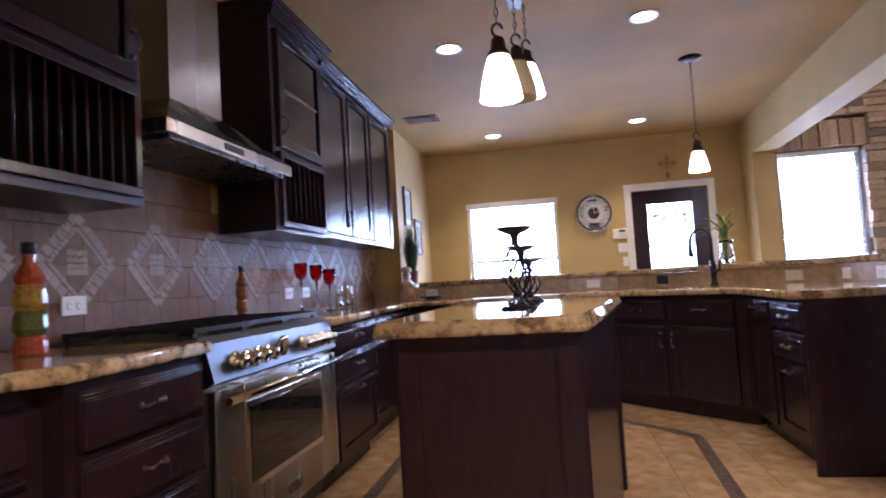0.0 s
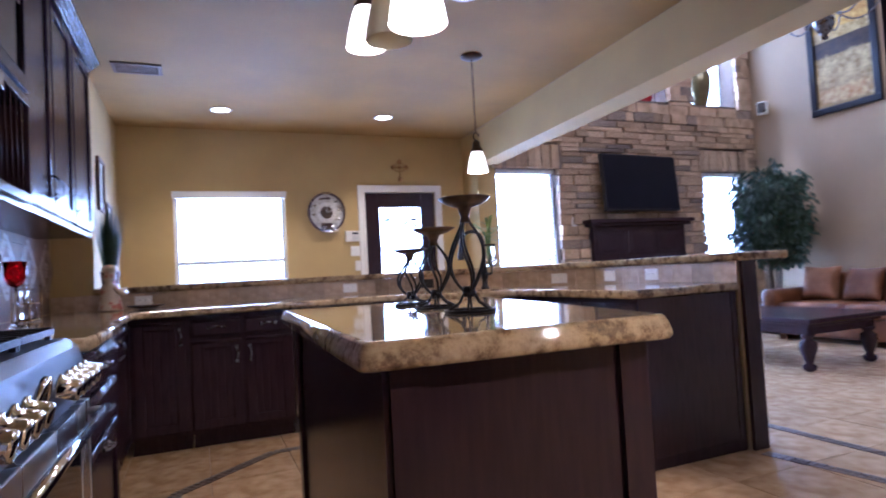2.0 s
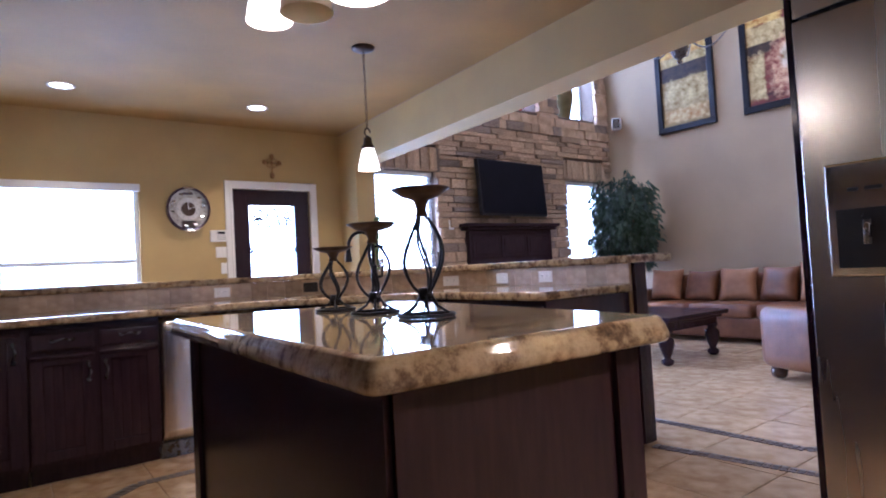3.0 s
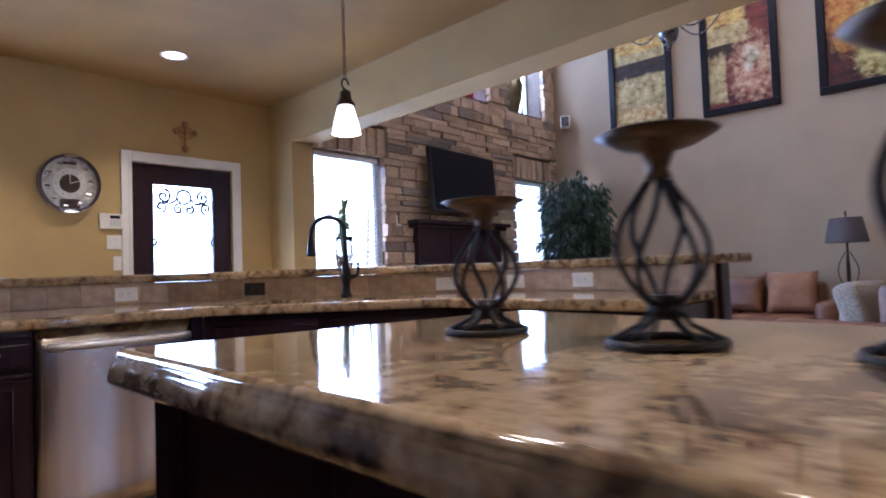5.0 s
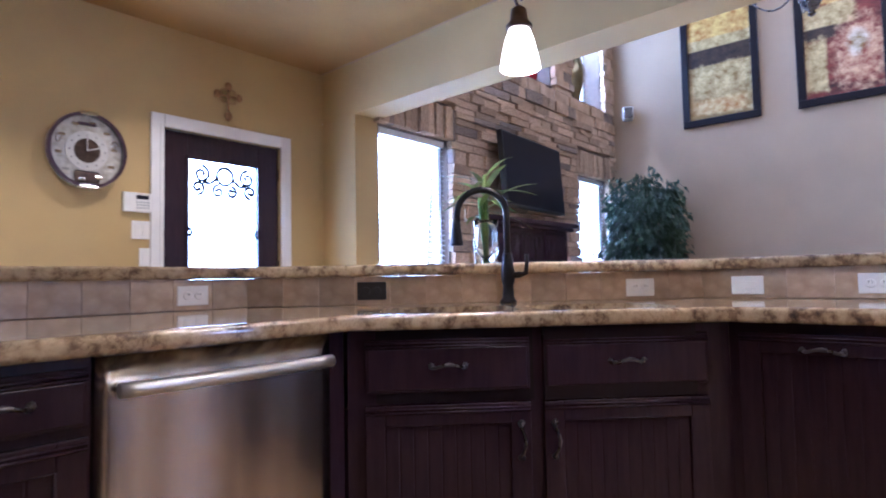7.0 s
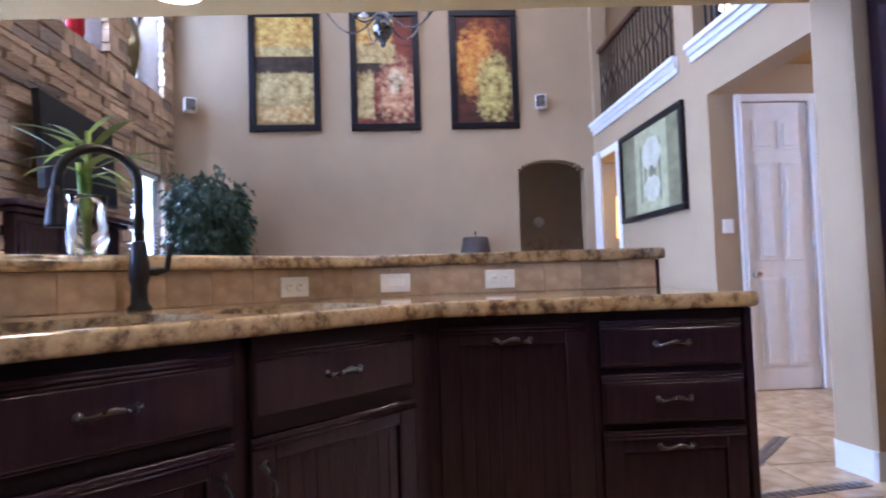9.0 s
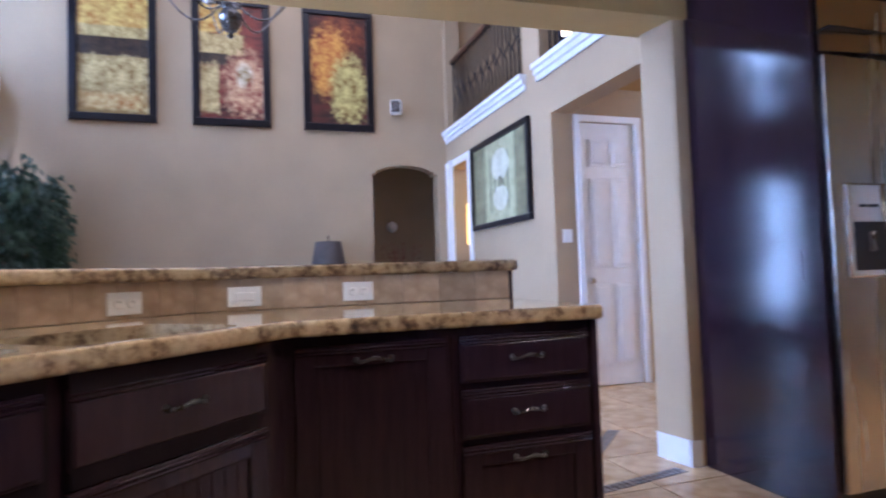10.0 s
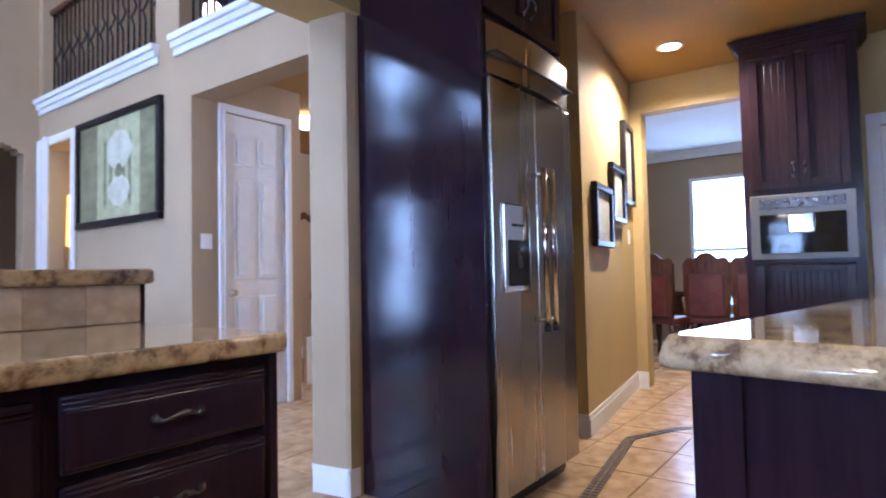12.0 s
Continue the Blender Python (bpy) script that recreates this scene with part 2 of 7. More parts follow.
def wall_y(name, y0, y1, x0, x1, z0, z1, holes, mat, label):
    """A wall in the plane of x and z, between y0 and y1, with holes (x0, z0, x1, z1)."""
    bm = B()
    xs = sorted({x0, x1, *(h[0] for h in holes), *(h[2] for h in holes)})
    for a, b in zip(xs, xs[1:]):
        cut = sorted((h[1], h[3]) for h in holes if h[0] < (a + b) / 2 < h[2])
        z = z0
        for lo, hi in cut:
            if lo > z + 1e-4:
                box(bm, a, y0, z, b, y1, lo)
            z = hi
        if z < z1 - 1e-4:
            box(bm, a, y0, z, b, y1, z1)
    bmesh.ops.remove_doubles(bm, verts=bm.verts, dist=1e-4)
    return solid(name, bm, mat, label, "wall")


def wall_x(name, x0, x1, y0, y1, z0, z1, holes, mat, label):
    bm = B()
    ys = sorted({y0, y1, *(h[0] for h in holes), *(h[2] for h in holes)})
    for a, b in zip(ys, ys[1:]):
        cut = sorted((h[1], h[3]) for h in holes if h[0] < (a + b) / 2 < h[2])
        z = z0
        for lo, hi in cut:
            if lo > z + 1e-4:
                box(bm, x0, a, z, x1, b, lo)
            z = hi
        if z < z1 - 1e-4:
            box(bm, x0, a, z, x1, b, z1)
    bmesh.ops.remove_doubles(bm, verts=bm.verts, dist=1e-4)
    return solid(name, bm, mat, label, "wall")

# ---- the large structure ----
H, HALL, TALL = 2.74, 2.75, 5.6
box_floor = box(B(), -2.4, -5.2, -0.2, 9.2, 8.9, -0.006)
FLOOR = solid("floor", box_floor, GROUT, "beige travertine tile floor with dark mosaic bands", "floor")

wall_y("wall_north", 8.207, 8.40, -1.70, 2.17, 0, H, [(-1.19, 1.06, -0.04, 2.075), (0.87, 0.0, 1.76, 2.06)], GOLD, "gold painted wall with a window and a glazed door")
wall_x("wall_west_nook", -2.2, -1.70, 6.62, 8.40, 0, H, [], GOLD, "gold painted side wall with framed pictures")
wall_x("wall_west", -2.2, -1.97, -0.5, 6.62, 0, H, [], GOLD, "gold painted wall behind the range and cabinets")
wall_y("wall_south", -0.65, -0.5, -2.2, 1.72, 0, H, [(0.74, 0, 1.585, 2.45), (-1.0, 0, -0.14, 2.06)], GOLD, "gold painted wall with an opening to the dining room")
bm = prism(B(), [(1.42, 1.24), (1.68, -0.5), (2.0, -0.5), (2.0, 1.24)], 0, H)
solid("wall_pictures", bm, GOLD, "gold painted wall with three framed pictures", "wall")
# post and wall behind the refrigerator
bm = prism(B(), [(1.945, 2.74), (1.955, 2.79), (1.975, 2.80), (2.17, 2.83), (2.19, 2.82), (2.20, 2.79), (2.20, 1.24), (1.945, 1.24)], 0, 2.355)
solid("wall_post", bm, TAUPE, "taupe painted wall end beside the refrigerator cabinet", "wall")
# beam between kitchen and living room, and the wall above it
bm = prism(B(), [(1.92, 2.0), (1.92, 2.82), (2.17, 7.80), (2.17, 8.207), (2.42, 8.207), (2.42, 7.80), (2.20, 2.83), (2.20, 2.0)], 2.335, H)
solid("beam", bm, GOLD, "gold painted ceiling beam over the bar", "beam")
bm = prism(B(), [(1.93, 0.5), (1.93, 2.8), (2.17, 8.4), (2.41, 8.4), (2.19, 2.8), (2.19, 0.5)], H, TALL)
solid("wall_above_beam", bm, TAUPE, "taupe upper wall of the tall living room", "wall")
wall_x("wall_stub", 2.17, 2.41, 7.80, 8.40, 0, 2.333, [], GOLD, "gold painted wall stub at the end of the beam")
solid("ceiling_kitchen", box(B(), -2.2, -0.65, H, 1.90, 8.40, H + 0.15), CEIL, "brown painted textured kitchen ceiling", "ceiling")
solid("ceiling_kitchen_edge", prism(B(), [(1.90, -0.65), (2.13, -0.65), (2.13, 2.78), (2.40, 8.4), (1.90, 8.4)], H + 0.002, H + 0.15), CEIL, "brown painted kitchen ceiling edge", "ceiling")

# living room
WIN_A, WIN_B = (2.42, 0.35, 3.28, 2.30), (5.72, 0.35, 6.56, 2.30)
NICHES = [(2.55, 3.28, 3.25, 4.7), (3.45, 3.28, 4.28, 4.7), (4.47, 3.28, 5.2, 4.7), (5.64, 3.28, 6.52, 4.7)]
wall_y("wall_stone", 7.80, 8.10, 2.41, 7.0, 0, TALL, [WIN_A, WIN_B, *NICHES], MORTAR, "stacked ledge stone wall with windows and upper niches")
wall_x("wall_east", 6.80, 7.0, 1.0, 7.80, 0, TALL, [(2.55, 0, 3.43, 2.47)], TAUPE, "tall taupe painted living room wall")
bm = B()
for i in range(16):
    a, b = (2.55 + 0.88 * k / 16 for k in (i, i + 1))
    low = 2.27 + 0.19 * max(0.0, 1 - (((a + b) / 2 - 2.99) / 0.45) ** 2) ** 0.5
    box(bm, 6.80, a, low, 7.0, b, 2.47)
solid("arch_trim", bm, TAUPE, "arched head of the passage opening", "wall")
# gallery wall: hall opening below, two balcony openings above
wall_y("wall_gallery", 2.22, 2.42, 2.15, 6.80, 0, TALL, [(2.5, 0, 3.95, 2.405), (5.98, 0, 6.70, 2.40), (2.3, 2.885, 4.12, 4.9), (4.46, 2.885, 6.72, 4.9)], TAUPE, "taupe painted wall with hall opening and balcony above")
solid("ceiling_living", box(B(), 1.9, -1.2, TALL, 7.0, 8.1, TALL + 0.15), CEIL_WHITE, "pale high living room ceiling", "ceiling")
# hall behind the gallery wall
wall_x("wall_hall_door", 3.95, 4.10, 1.405, 2.22, 0, 2.655, [(1.578, 0, 2.148, 2.34)], TAUPE, "taupe hall wall with a white panel door")
wall_x("wall_stairs", 5.90, 6.0, -1.2, 0.9, 0, 2.655, [], TAUPE, "tan wall beside the stairs behind the hall door")
wall_y("wall_hall_south", -1.35, -1.2, 2.0, 7.0, 0, TALL, [], TAUPE, "taupe wall closing the hall", )
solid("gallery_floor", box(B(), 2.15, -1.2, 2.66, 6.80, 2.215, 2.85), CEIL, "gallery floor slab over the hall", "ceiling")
wall_y("wall_gallery_far", 0.3, 0.4, 2.15, 6.80, 2.85, TALL, [], TAUPE, "taupe upstairs wall behind the gallery")
wall_x("wall_passage", 7.9, 8.0, 1.8, 4.2, 0, 2.8, [], TAUPE, "taupe wall of the passage behind the arch")
wall_y("wall_passage_south", 1.7, 1.8, 7.0, 8.0, 0, 2.8, [], TAUPE, "taupe end wall of the passage")
wall_y("wall_passage_north", 4.2, 4.3, 7.0, 8.0, 0, 2.8, [], TAUPE, "taupe end wall of the passage")
solid("ceiling_passage", box(B(), 7.0, 1.7, 2.8, 8.0, 4.3, 2.9), CEIL, "passage ceiling", "ceiling")
# dining room
wall_y("wall_dining_south", -4.25, -4.1, -2.2, 4.0, 0, 2.9, [(1.25, 0.5, 2.05, 2.33)], TAUPE, "tan dining room wall with a bright window")
wall_x("wall_dining_east", 3.0, 3.15, -4.1, -0.65, 0, 2.9, [], TAUPE, "tan dining room side wall")
wall_x("wall_dining_west", -2.2, -2.05, -4.1, -0.65, 0, 2.9, [], TAUPE, "tan dining room side wall")
solid("ceiling_dining", box(B(), -2.2, -4.25, 2.75, 3.15, -0.65, 2.9), CEIL_WHITE, "white dining room ceiling", "ceiling")

# bright daylight beyond the windows
for name, x0, y0, x1, y1, z0, z1 in (("backdrop_yard", -3.5, 11.9, 9.5, 12.0, -1, 7), ("backdrop_dining", -2, -7.6, 4, -7.5, -1, 5)):
    solid(name, box(B(), x0, y0, z0, x1, y1, z1), OUTSIDE, "overexposed daylight beyond the windows", "backdrop")


EDGE = [(0.255, 5.635), (1.045, 4.845), (1.045, 3.89), (1.065, 3.87)]
RISER = [(-1.96, 6.52), (0.47, 6.52), (1.78, 5.13), (1.78, 3.87)]

# ---- kitchen cabinets ----
def pull(bm, x, z, upright=False, half=0.05):
    """An arched pull on a front in the plane y = -0.022."""
    pts = []
    for i in range(9):
        a = -1 + i / 4
        out = -0.022 - 0.03 * (1 - a ** 4)
        bow = 0.006 * math.cos(a * 3.0)
        pts.append((x + bow, out, z + a * half) if upright else (x + a * half, out, z + bow))
    sweep(bm, pts, [0.0065, 0.0045, 0.004, 0.0045, 0.006, 0.0045, 0.004, 0.0045, 0.0065], 8)
    for a in (-half, half):
        c = (x, -0.026, z + a) if upright else (x + a, -0.026, z)
        made = bmesh.ops.create_icosphere(bm, subdivisions=2, radius=0.009)["verts"]
        bmesh.ops.translate(bm, verts=made, vec=c)
    return bm


def drawer_front(bm, x0, z0, x1, z1):
    box(bm, x0, -0.020, z0, x1, 0, z1, 0.004)
    box(bm, x0 + 0.008, -0.026, z0 + 0.008, x1 - 0.008, -0.018, z1 - 0.026, 0.004)
    return bm


def beads(f, x0, x1, z1):
    """Three stepped beads along the top edge of a front."""
    for k, out, r in ((0.004, 0.016, 0.0048), (0.013, 0.0205, 0.0045), (0.022, 0.0235, 0.0045)):
        part("bead", sweep(B(), [(x0 + 0.002, -out, z1 - k), (x1 - 0.002, -out, z1 - k)], r, 8), WOOD, f)


def door_front(t, x0, z0, x1, z1, bead=True, rail=0.058, glass=False):
    """A framed door: its panel is the door's mesh, stiles, rails and moulding are parts of it."""
    a, b, c, d = x0 + rail, z0 + rail, x1 - rail, z1 - rail
    bm = B()
    if glass:
        box(bm, a - 0.006, -0.008, b - 0.006, c + 0.006, -0.004, d + 0.006)
    else:
        k = max(2, int((c - a) / 0.038)) if bead else 1
        line = [(a - 0.005, -0.001)]
        for i in range(k):
            u, v = a + (c - a) * i / k, a + (c - a) * (i + 1) / k
            line += [(u + 0.001, -0.0095), (u + 0.0035, -0.011), (v - 0.0035, -0.011), (v - 0.001, -0.0095)]
        line += [(c + 0.005, -0.001)]
        low, high = [bm.verts.new((x, y, b - 0.005)) for x, y in line], [bm.verts.new((x, y, d + 0.005)) for x, y in line]
        for i in range(len(line) - 1):
            bm.faces.new((low[i], low[i + 1], high[i + 1], high[i]))
        bm.faces.new((low[-1], low[0], high[0], high[-1])), bm.faces.new(low[::-1]), bm.faces.new(high)
    f = part("door", bm, DARK_GLASS if glass else WOOD, t, "dark glass pane door" if glass else "")
    for p, q in ((x0, x0 + rail), (x1 - rail, x1)):
        part("stile", box(B(), p, -0.022, z0, q, 0, z1, 0.003), WOOD, f)
    for p, q in ((z0, z0 + rail), (z1 - rail, z1)):
        part("rail", box(B(), x0 + rail, -0.0218, p, x1 - rail, 0, q, 0.003), WOOD, f)
    ring = [(a, -0.017, b), (c, -0.017, b), (c, -0.017, d), (a, -0.017, d)]
    part("moulding", sweep(B(), ring, 0.0055, 6, True), WOOD, f)
    beads(f, x0, x1, z1)
    if glass:
        part("shelf", box(B(), a, -0.0095, (b + d) / 2, c, -0.0075, (b + d) / 2 + 0.014), TRAV_BACK, f, "shelf edge seen through the glass")
    return f


def cabinet(name, label, m, w, fronts, z0=0.10, z1=0.872, depth=0.6, toe=True, category="cabinet", outline=None, rack=None):
    """fronts: (kind, x0, z0, x1, z1, pull) with pull 'h', 'l', 'r', 'b' or ''."""
    t = thing(name, label, category, m)
    bm = B()
    if outline:
        prism(bm, outline, z0, z1)
    elif rack:
        a, lo, b, hi = rack
        box(bm, 0, 0.001, hi, w, depth, z1)
        part("bottom", box(B(), 0, 0.001, z0, w, depth, lo), WOOD, t)
        for p, q in ((0, a), (b, w)):
            part("side_panel", box(B(), p, 0.001, lo, q, depth, hi), WOOD, t)
        part("back_panel", box(B(), a, 0.286, lo, b, depth, hi), WOOD, t)
    else:
        box(bm, 0, 0.001, z0, w, depth, z1)
    part("body", bm, WOOD, t)
    if outline:
        part("face_frame", box(B(), 0.0, 0.0005, z0, w, 0.022, 0.872), WOOD, t)
    if toe:
        part("toe_kick", box(B(), 0.004, 0.065, 0.0, w - 0.004, depth - 0.02, z0 - 0.001), WOOD, t)
    for kind, a, b, c, d, side in fronts:
        if kind == "drawer":
            f = part("drawer_front", drawer_front(B(), a, b, c, d), WOOD, t)
            beads(f, a, c, d)
        else:
            f = door_front(t, a, b, c, d, kind != "plain", glass=kind == "glass")
        if side == "h":
            part("handle", pull(B(), (a + c) / 2, (b + d) / 2), PEWTER, f, "arched dark pewter pull")
        elif side == "t":
            part("handle", pull(B(), (a + c) / 2, d - 0.045), PEWTER, f, "arched dark pewter pull")
        elif side:
            x = a + 0.03 if side in "lL" else c - 0.03
            z = b + 0.13 if side.isupper() else d - 0.11
            part("handle", pull(B(), x, z, True), PEWTER, f, "arched dark pewter pull")
    return t


def crown(t, w, depth, z, left=True, right=True):
    """A stepped cornice on an upper cabinet, local frame as cabinet()."""
    bm = B()
    for k, (out, a, b) in enumerate(((0.012, 0.0, 0.022), (0.028, 0.02, 0.045), (0.046, 0.043, 0.066), (0.06, 0.064, 0.085))):
        box(bm, -out if left else 0, -0.02 - out, z + a, w + (out if right else 0), depth, z + b, 0.003)
    part("crown", bm, WOOD, t, "stepped dark wood cornice")


def plate_rack(t, x0, z0, x1, z1, count):
    # This sheet paints the rack's inner shade in front of the wooden back.
    part("rack_recess", box(B(), x0 + 0.036, 0.28, z0 + 0.036, x1 - 0.036, 0.284, z1 - 0.036), RECESS, t, "dark sheet for the shade inside the plate rack")
    bm = B()
    for a, b, c, d in ((x0, z0, x1, z0 + 0.035), (x0, z1 - 0.035, x1, z1), (x0, z0 + 0.035, x0 + 0.035, z1 - 0.035), (x1 - 0.035, z0 + 0.035, x1, z1 - 0.035)):
        box(bm, a, -0.022, b, c, -0.001, d, 0.003)
    f = part("rack_frame", bm, WOOD, t)
    for i in range(count):
        x = x0 + 0.035 + (x1 - x0 - 0.07) * (i + 1) / (count + 1)
        part("rack_dowel", sweep(B(), [(x, -0.012, z0 + 0.035), (x, -0.012, z1 - 0.035)], 0.0045, 8), WOOD, f)


WEST, SOUTHFACE, EASTFACE, DIAG = 90, 0, -90, -45
XF, XR = -1.335, -1.40
# beside the range
cabinet("drawer_cabinet", "dark espresso three-drawer base cabinet beside the range", pose(XF, 1.92, 0, rz=WEST), 0.575,
        [("drawer", 0.03, 0.69, 0.555, 0.845, "h"), ("drawer", 0.03, 0.51, 0.555, 0.665, "h"), ("plain", 0.03, 0.13, 0.555, 0.49, "t")], depth=0.62)
cabinet("base_cabinet", "dark espresso base cabinet set back under the counter", pose(XR, 0.9, 0, rz=WEST), 1.018,
        [("drawer", 0.03, 0.69, 0.95, 0.845, "h"), ("door", 0.03, 0.13, 0.48, 0.66, "r"), ("door", 0.5, 0.13, 0.95, 0.66, "l")], depth=0.56)
cabinet("drawer_cabinet", "dark espresso three-drawer base cabinet with raised fronts beside the range", pose(XF, 3.645, 0, rz=WEST), 0.80,
        [("drawer", 0.06, 0.72, 0.775, 0.855, "h"), ("drawer", 0.06, 0.545, 0.775, 0.70, "h"), ("plain", 0.06, 0.13, 0.775, 0.525, "t")], depth=0.62)
cabinet("corner_cabinet", "dark espresso corner base cabinet with drawer over a beadboard door", pose(XR, 4.447, 0, rz=WEST), 1.25,
        [("drawer", 0.05, 0.72, 0.60, 0.85, "h"), ("door", 0.05, 0.13, 0.60, 0.69, "l"), ("door", 0.64, 0.13, 1.2, 0.85, "l")], depth=0.56)
# under the back counter
YB = 5.70
cabinet("corner_cabinet", "dark espresso corner base cabinet with one tall door", pose(-1.395, YB, 0), 0.36, [("door", 0.03, 0.13, 0.335, 0.85, "r")], depth=0.78)
cabinet("base_cabinet", "dark espresso base cabinet with two drawers over two doors", pose(-1.033, YB, 0), 0.655,
        [("drawer", 0.01, 0.73, 0.315, 0.85, "h"), ("drawer", 0.34, 0.73, 0.645, 0.85, "h"), ("door", 0.01, 0.13, 0.315, 0.71, "r"), ("door", 0.34, 0.13, 0.645, 0.71, "l")], depth=0.78)
R2 = math.sqrt(0.5)
cabinet("sink_cabinet", "dark espresso angled sink cabinet with false drawers over beadboard doors", pose(0.29, 5.675, 0, rz=DIAG), 1.16,
        [("drawer", 0.05, 0.69, 0.535, 0.845, "h"), ("drawer", 0.575, 0.69, 1.08, 0.845, "h"), ("door", 0.05, 0.13, 0.535, 0.655, "r"), ("door", 0.575, 0.13, 1.08, 0.655, "l")],
        z1=0.64, outline=[(0, 0.023), (1.16, 0.023), (1.55, 0.39), (1.30, 0.66), (-0.2, 0.66), (-0.3, 0.3)], toe=True, depth=0.5)
cabinet("pull_out_cabinet", "dark espresso pull-out bin cabinet with a beadboard front", pose(1.11, 4.855, 0, rz=EASTFACE), 0.485, [("door", 0.03, 0.13, 0.465, 0.845, "t")], depth=0.66)
cabinet("drawer_cabinet", "dark espresso three-drawer cabinet at the end of the peninsula", pose(1.11, 4.368, 0, rz=EASTFACE), 0.465,
        [("drawer", 0.02, 0.705, 0.452, 0.845, "h"), ("drawer", 0.02, 0.54, 0.452, 0.685, "h"), ("plain", 0.02, 0.13, 0.452, 0.52, "t")], depth=0.66)
EP = thing("end_panel", "dark espresso end panel closing the peninsula", "panel", pose(1.09, 3.882, 0))
part("panel", box(B(), 0.0, 0.002, 0.0, 0.685, 0.020, 0.871, 0.002), WOOD, EP)
for a, b in ((0.0, 0.045), (0.64, 0.685)):
    part("stile", box(B(), a, -0.002, 0.0, b, 0.004, 0.870, 0.002), WOOD, EP)
part("base_trim", box(B(), 0.046, -0.001, 0.0, 0.639, 0.004, 0.06, 0.002), WOOD, EP)
solid("bar_end_panel", prism(B(), [(1.795, 3.845), (1.90, 3.845), (1.90, 3.868), (1.795, 3.868)], 0, 1.037), WOOD, "dark wood end cap of the raised bar wall", "panel", "")

# worktops
def slab(name, outline, z0, z1, label, holes=()):
    bm = prism(B(), outline, z0, z1)
    bmesh.ops.triangulate(bm, faces=[f for f in bm.faces if len(f.verts) > 4])
    rim = [e for e in bm.edges if e.calc_face_angle(0) > 0.6 and abs(e.verts[0].co.z - e.verts[1].co.z) < 1e-4]
    bmesh.ops.bevel(bm, geom=rim, offset=0.013, segments=3, profile=0.5, affect="EDGES")
    ob = tagged(new(name, mesh_of(bm, GRANITE, name)), label, "worktop")
    for p in ob.data.polygons:
        p.use_smooth = abs(p.normal.z) < 0.98
    for cutter in holes:
        mod = ob.modifiers.new("sink_hole", "BOOLEAN")
        mod.object, mod.operation, mod.solver = cutter, "DIFFERENCE", "EXACT"
    return ob


def cut_basin(cx, cy, w, d):
    """A sink hole turned like the angled cabinet."""
    bm = B()
    box(bm, -w / 2, -d / 2, 0.6, w / 2, d / 2, 1.02)
    upright = [e for e in bm.edges if abs(e.verts[0].co.z - e.verts[1].co.z) > 0.1]
    bmesh.ops.bevel(bm, geom=upright, offset=0.07, segments=5, profile=0.5, affect="EDGES")
    bmesh.ops.transform(bm, matrix=pose(cx, cy, 0, rz=DIAG), verts=bm.verts)
    ob = new("sink_cutter", mesh_of(bm, None, "sink_cutter"))
    return ob


BASINS = [(0.645, 5.585, 0.44, 0.37), (0.985, 5.225, 0.44, 0.37)]
cutters = [cut_basin(*b) for b in BASINS]
top = slab("counter_worktop", EDGE + [(1.78, 3.87), (1.78, 5.13), (0.47, 6.52), (-1.965, 6.52), (-1.965, 3.65), (-1.29, 3.65), (-1.29, 4.46), (-1.355, 4.52), (-1.355, 5.635)],
           0.874, 0.92, "polished beige and brown granite worktop with two sink cut-outs", cutters)
dep = bpy.context.evaluated_depsgraph_get()
cut_mesh = bpy.data.meshes.new_from_object(top.evaluated_get(dep))
top.modifiers.clear()
top.data = cut_mesh
for c in cutters:
    bpy.data.objects.remove(c)
slab("range_side_worktop", [(-1.965, 0.9), (-1.355, 0.9), (-1.355, 1.80), (-1.29, 1.88), (-1.29, 2.492), (-1.965, 2.492)], 0.874, 0.92, "polished beige granite worktop beside the range")
bm = B()
SINK = thing("kitchen_sink", "double-bowl dark composite sink under the granite", "sink", pose(0.91, 5.40, 0.66, rz=DIAG))
for k, (cx, cy, w, d) in enumerate(BASINS):
    off = pose(0, 0, 0, rz=-DIAG) @ Vector((cx - 0.91, cy - 5.40, 0))
    bm = B()
    outer = [(w / 2 + 0.012, d / 2 + 0.012), (w / 2, d / 2)]
    x0, y0 = off.x - w / 2, off.y - d / 2
    bowl = part("bowl", box(bm, x0, y0, 0.0, x0 + w, y0 + d, 0.012), RECESS, SINK)
    for a, b, c, e in ((x0 - 0.012, y0 - 0.012, x0, y0 + d + 0.012), (x0 + w, y0 - 0.012, x0 + w + 0.012, y0 + d + 0.012), (x0, y0 - 0.012, x0 + w, y0), (x0, y0 + d, x0 + w, y0 + d + 0.012)):
        part("bowl_wall", box(B(), a, b, 0, c, e, 0.212), RECESS, bowl)
FAUCET = thing("kitchen_faucet", "black gooseneck pull-down faucet on the granite", "faucet", pose(1.13, 5.68, 0.92, rz=128))
part("base", lathe(B(), [(0.034, 0), (0.034, 0.008), (0.024, 0.02), (0.021, 0.07), (0.027, 0.09), (0.029, 0.13), (0.024, 0.15), (0.02, 0.19), (0.017, 0.2)]), IRON, FAUCET)
neck = [(0, 0, 0.19), (0, 0, 0.30)] + [(0.1 - 0.1 * math.cos(radians(a)), 0, 0.36 + 0.1 * math.sin(radians(a))) for a in range(0, 181, 15)] + [(0.2, 0, 0.33)]
part("neck", sweep(B(), neck, 0.0135, 12), IRON, FAUCET)
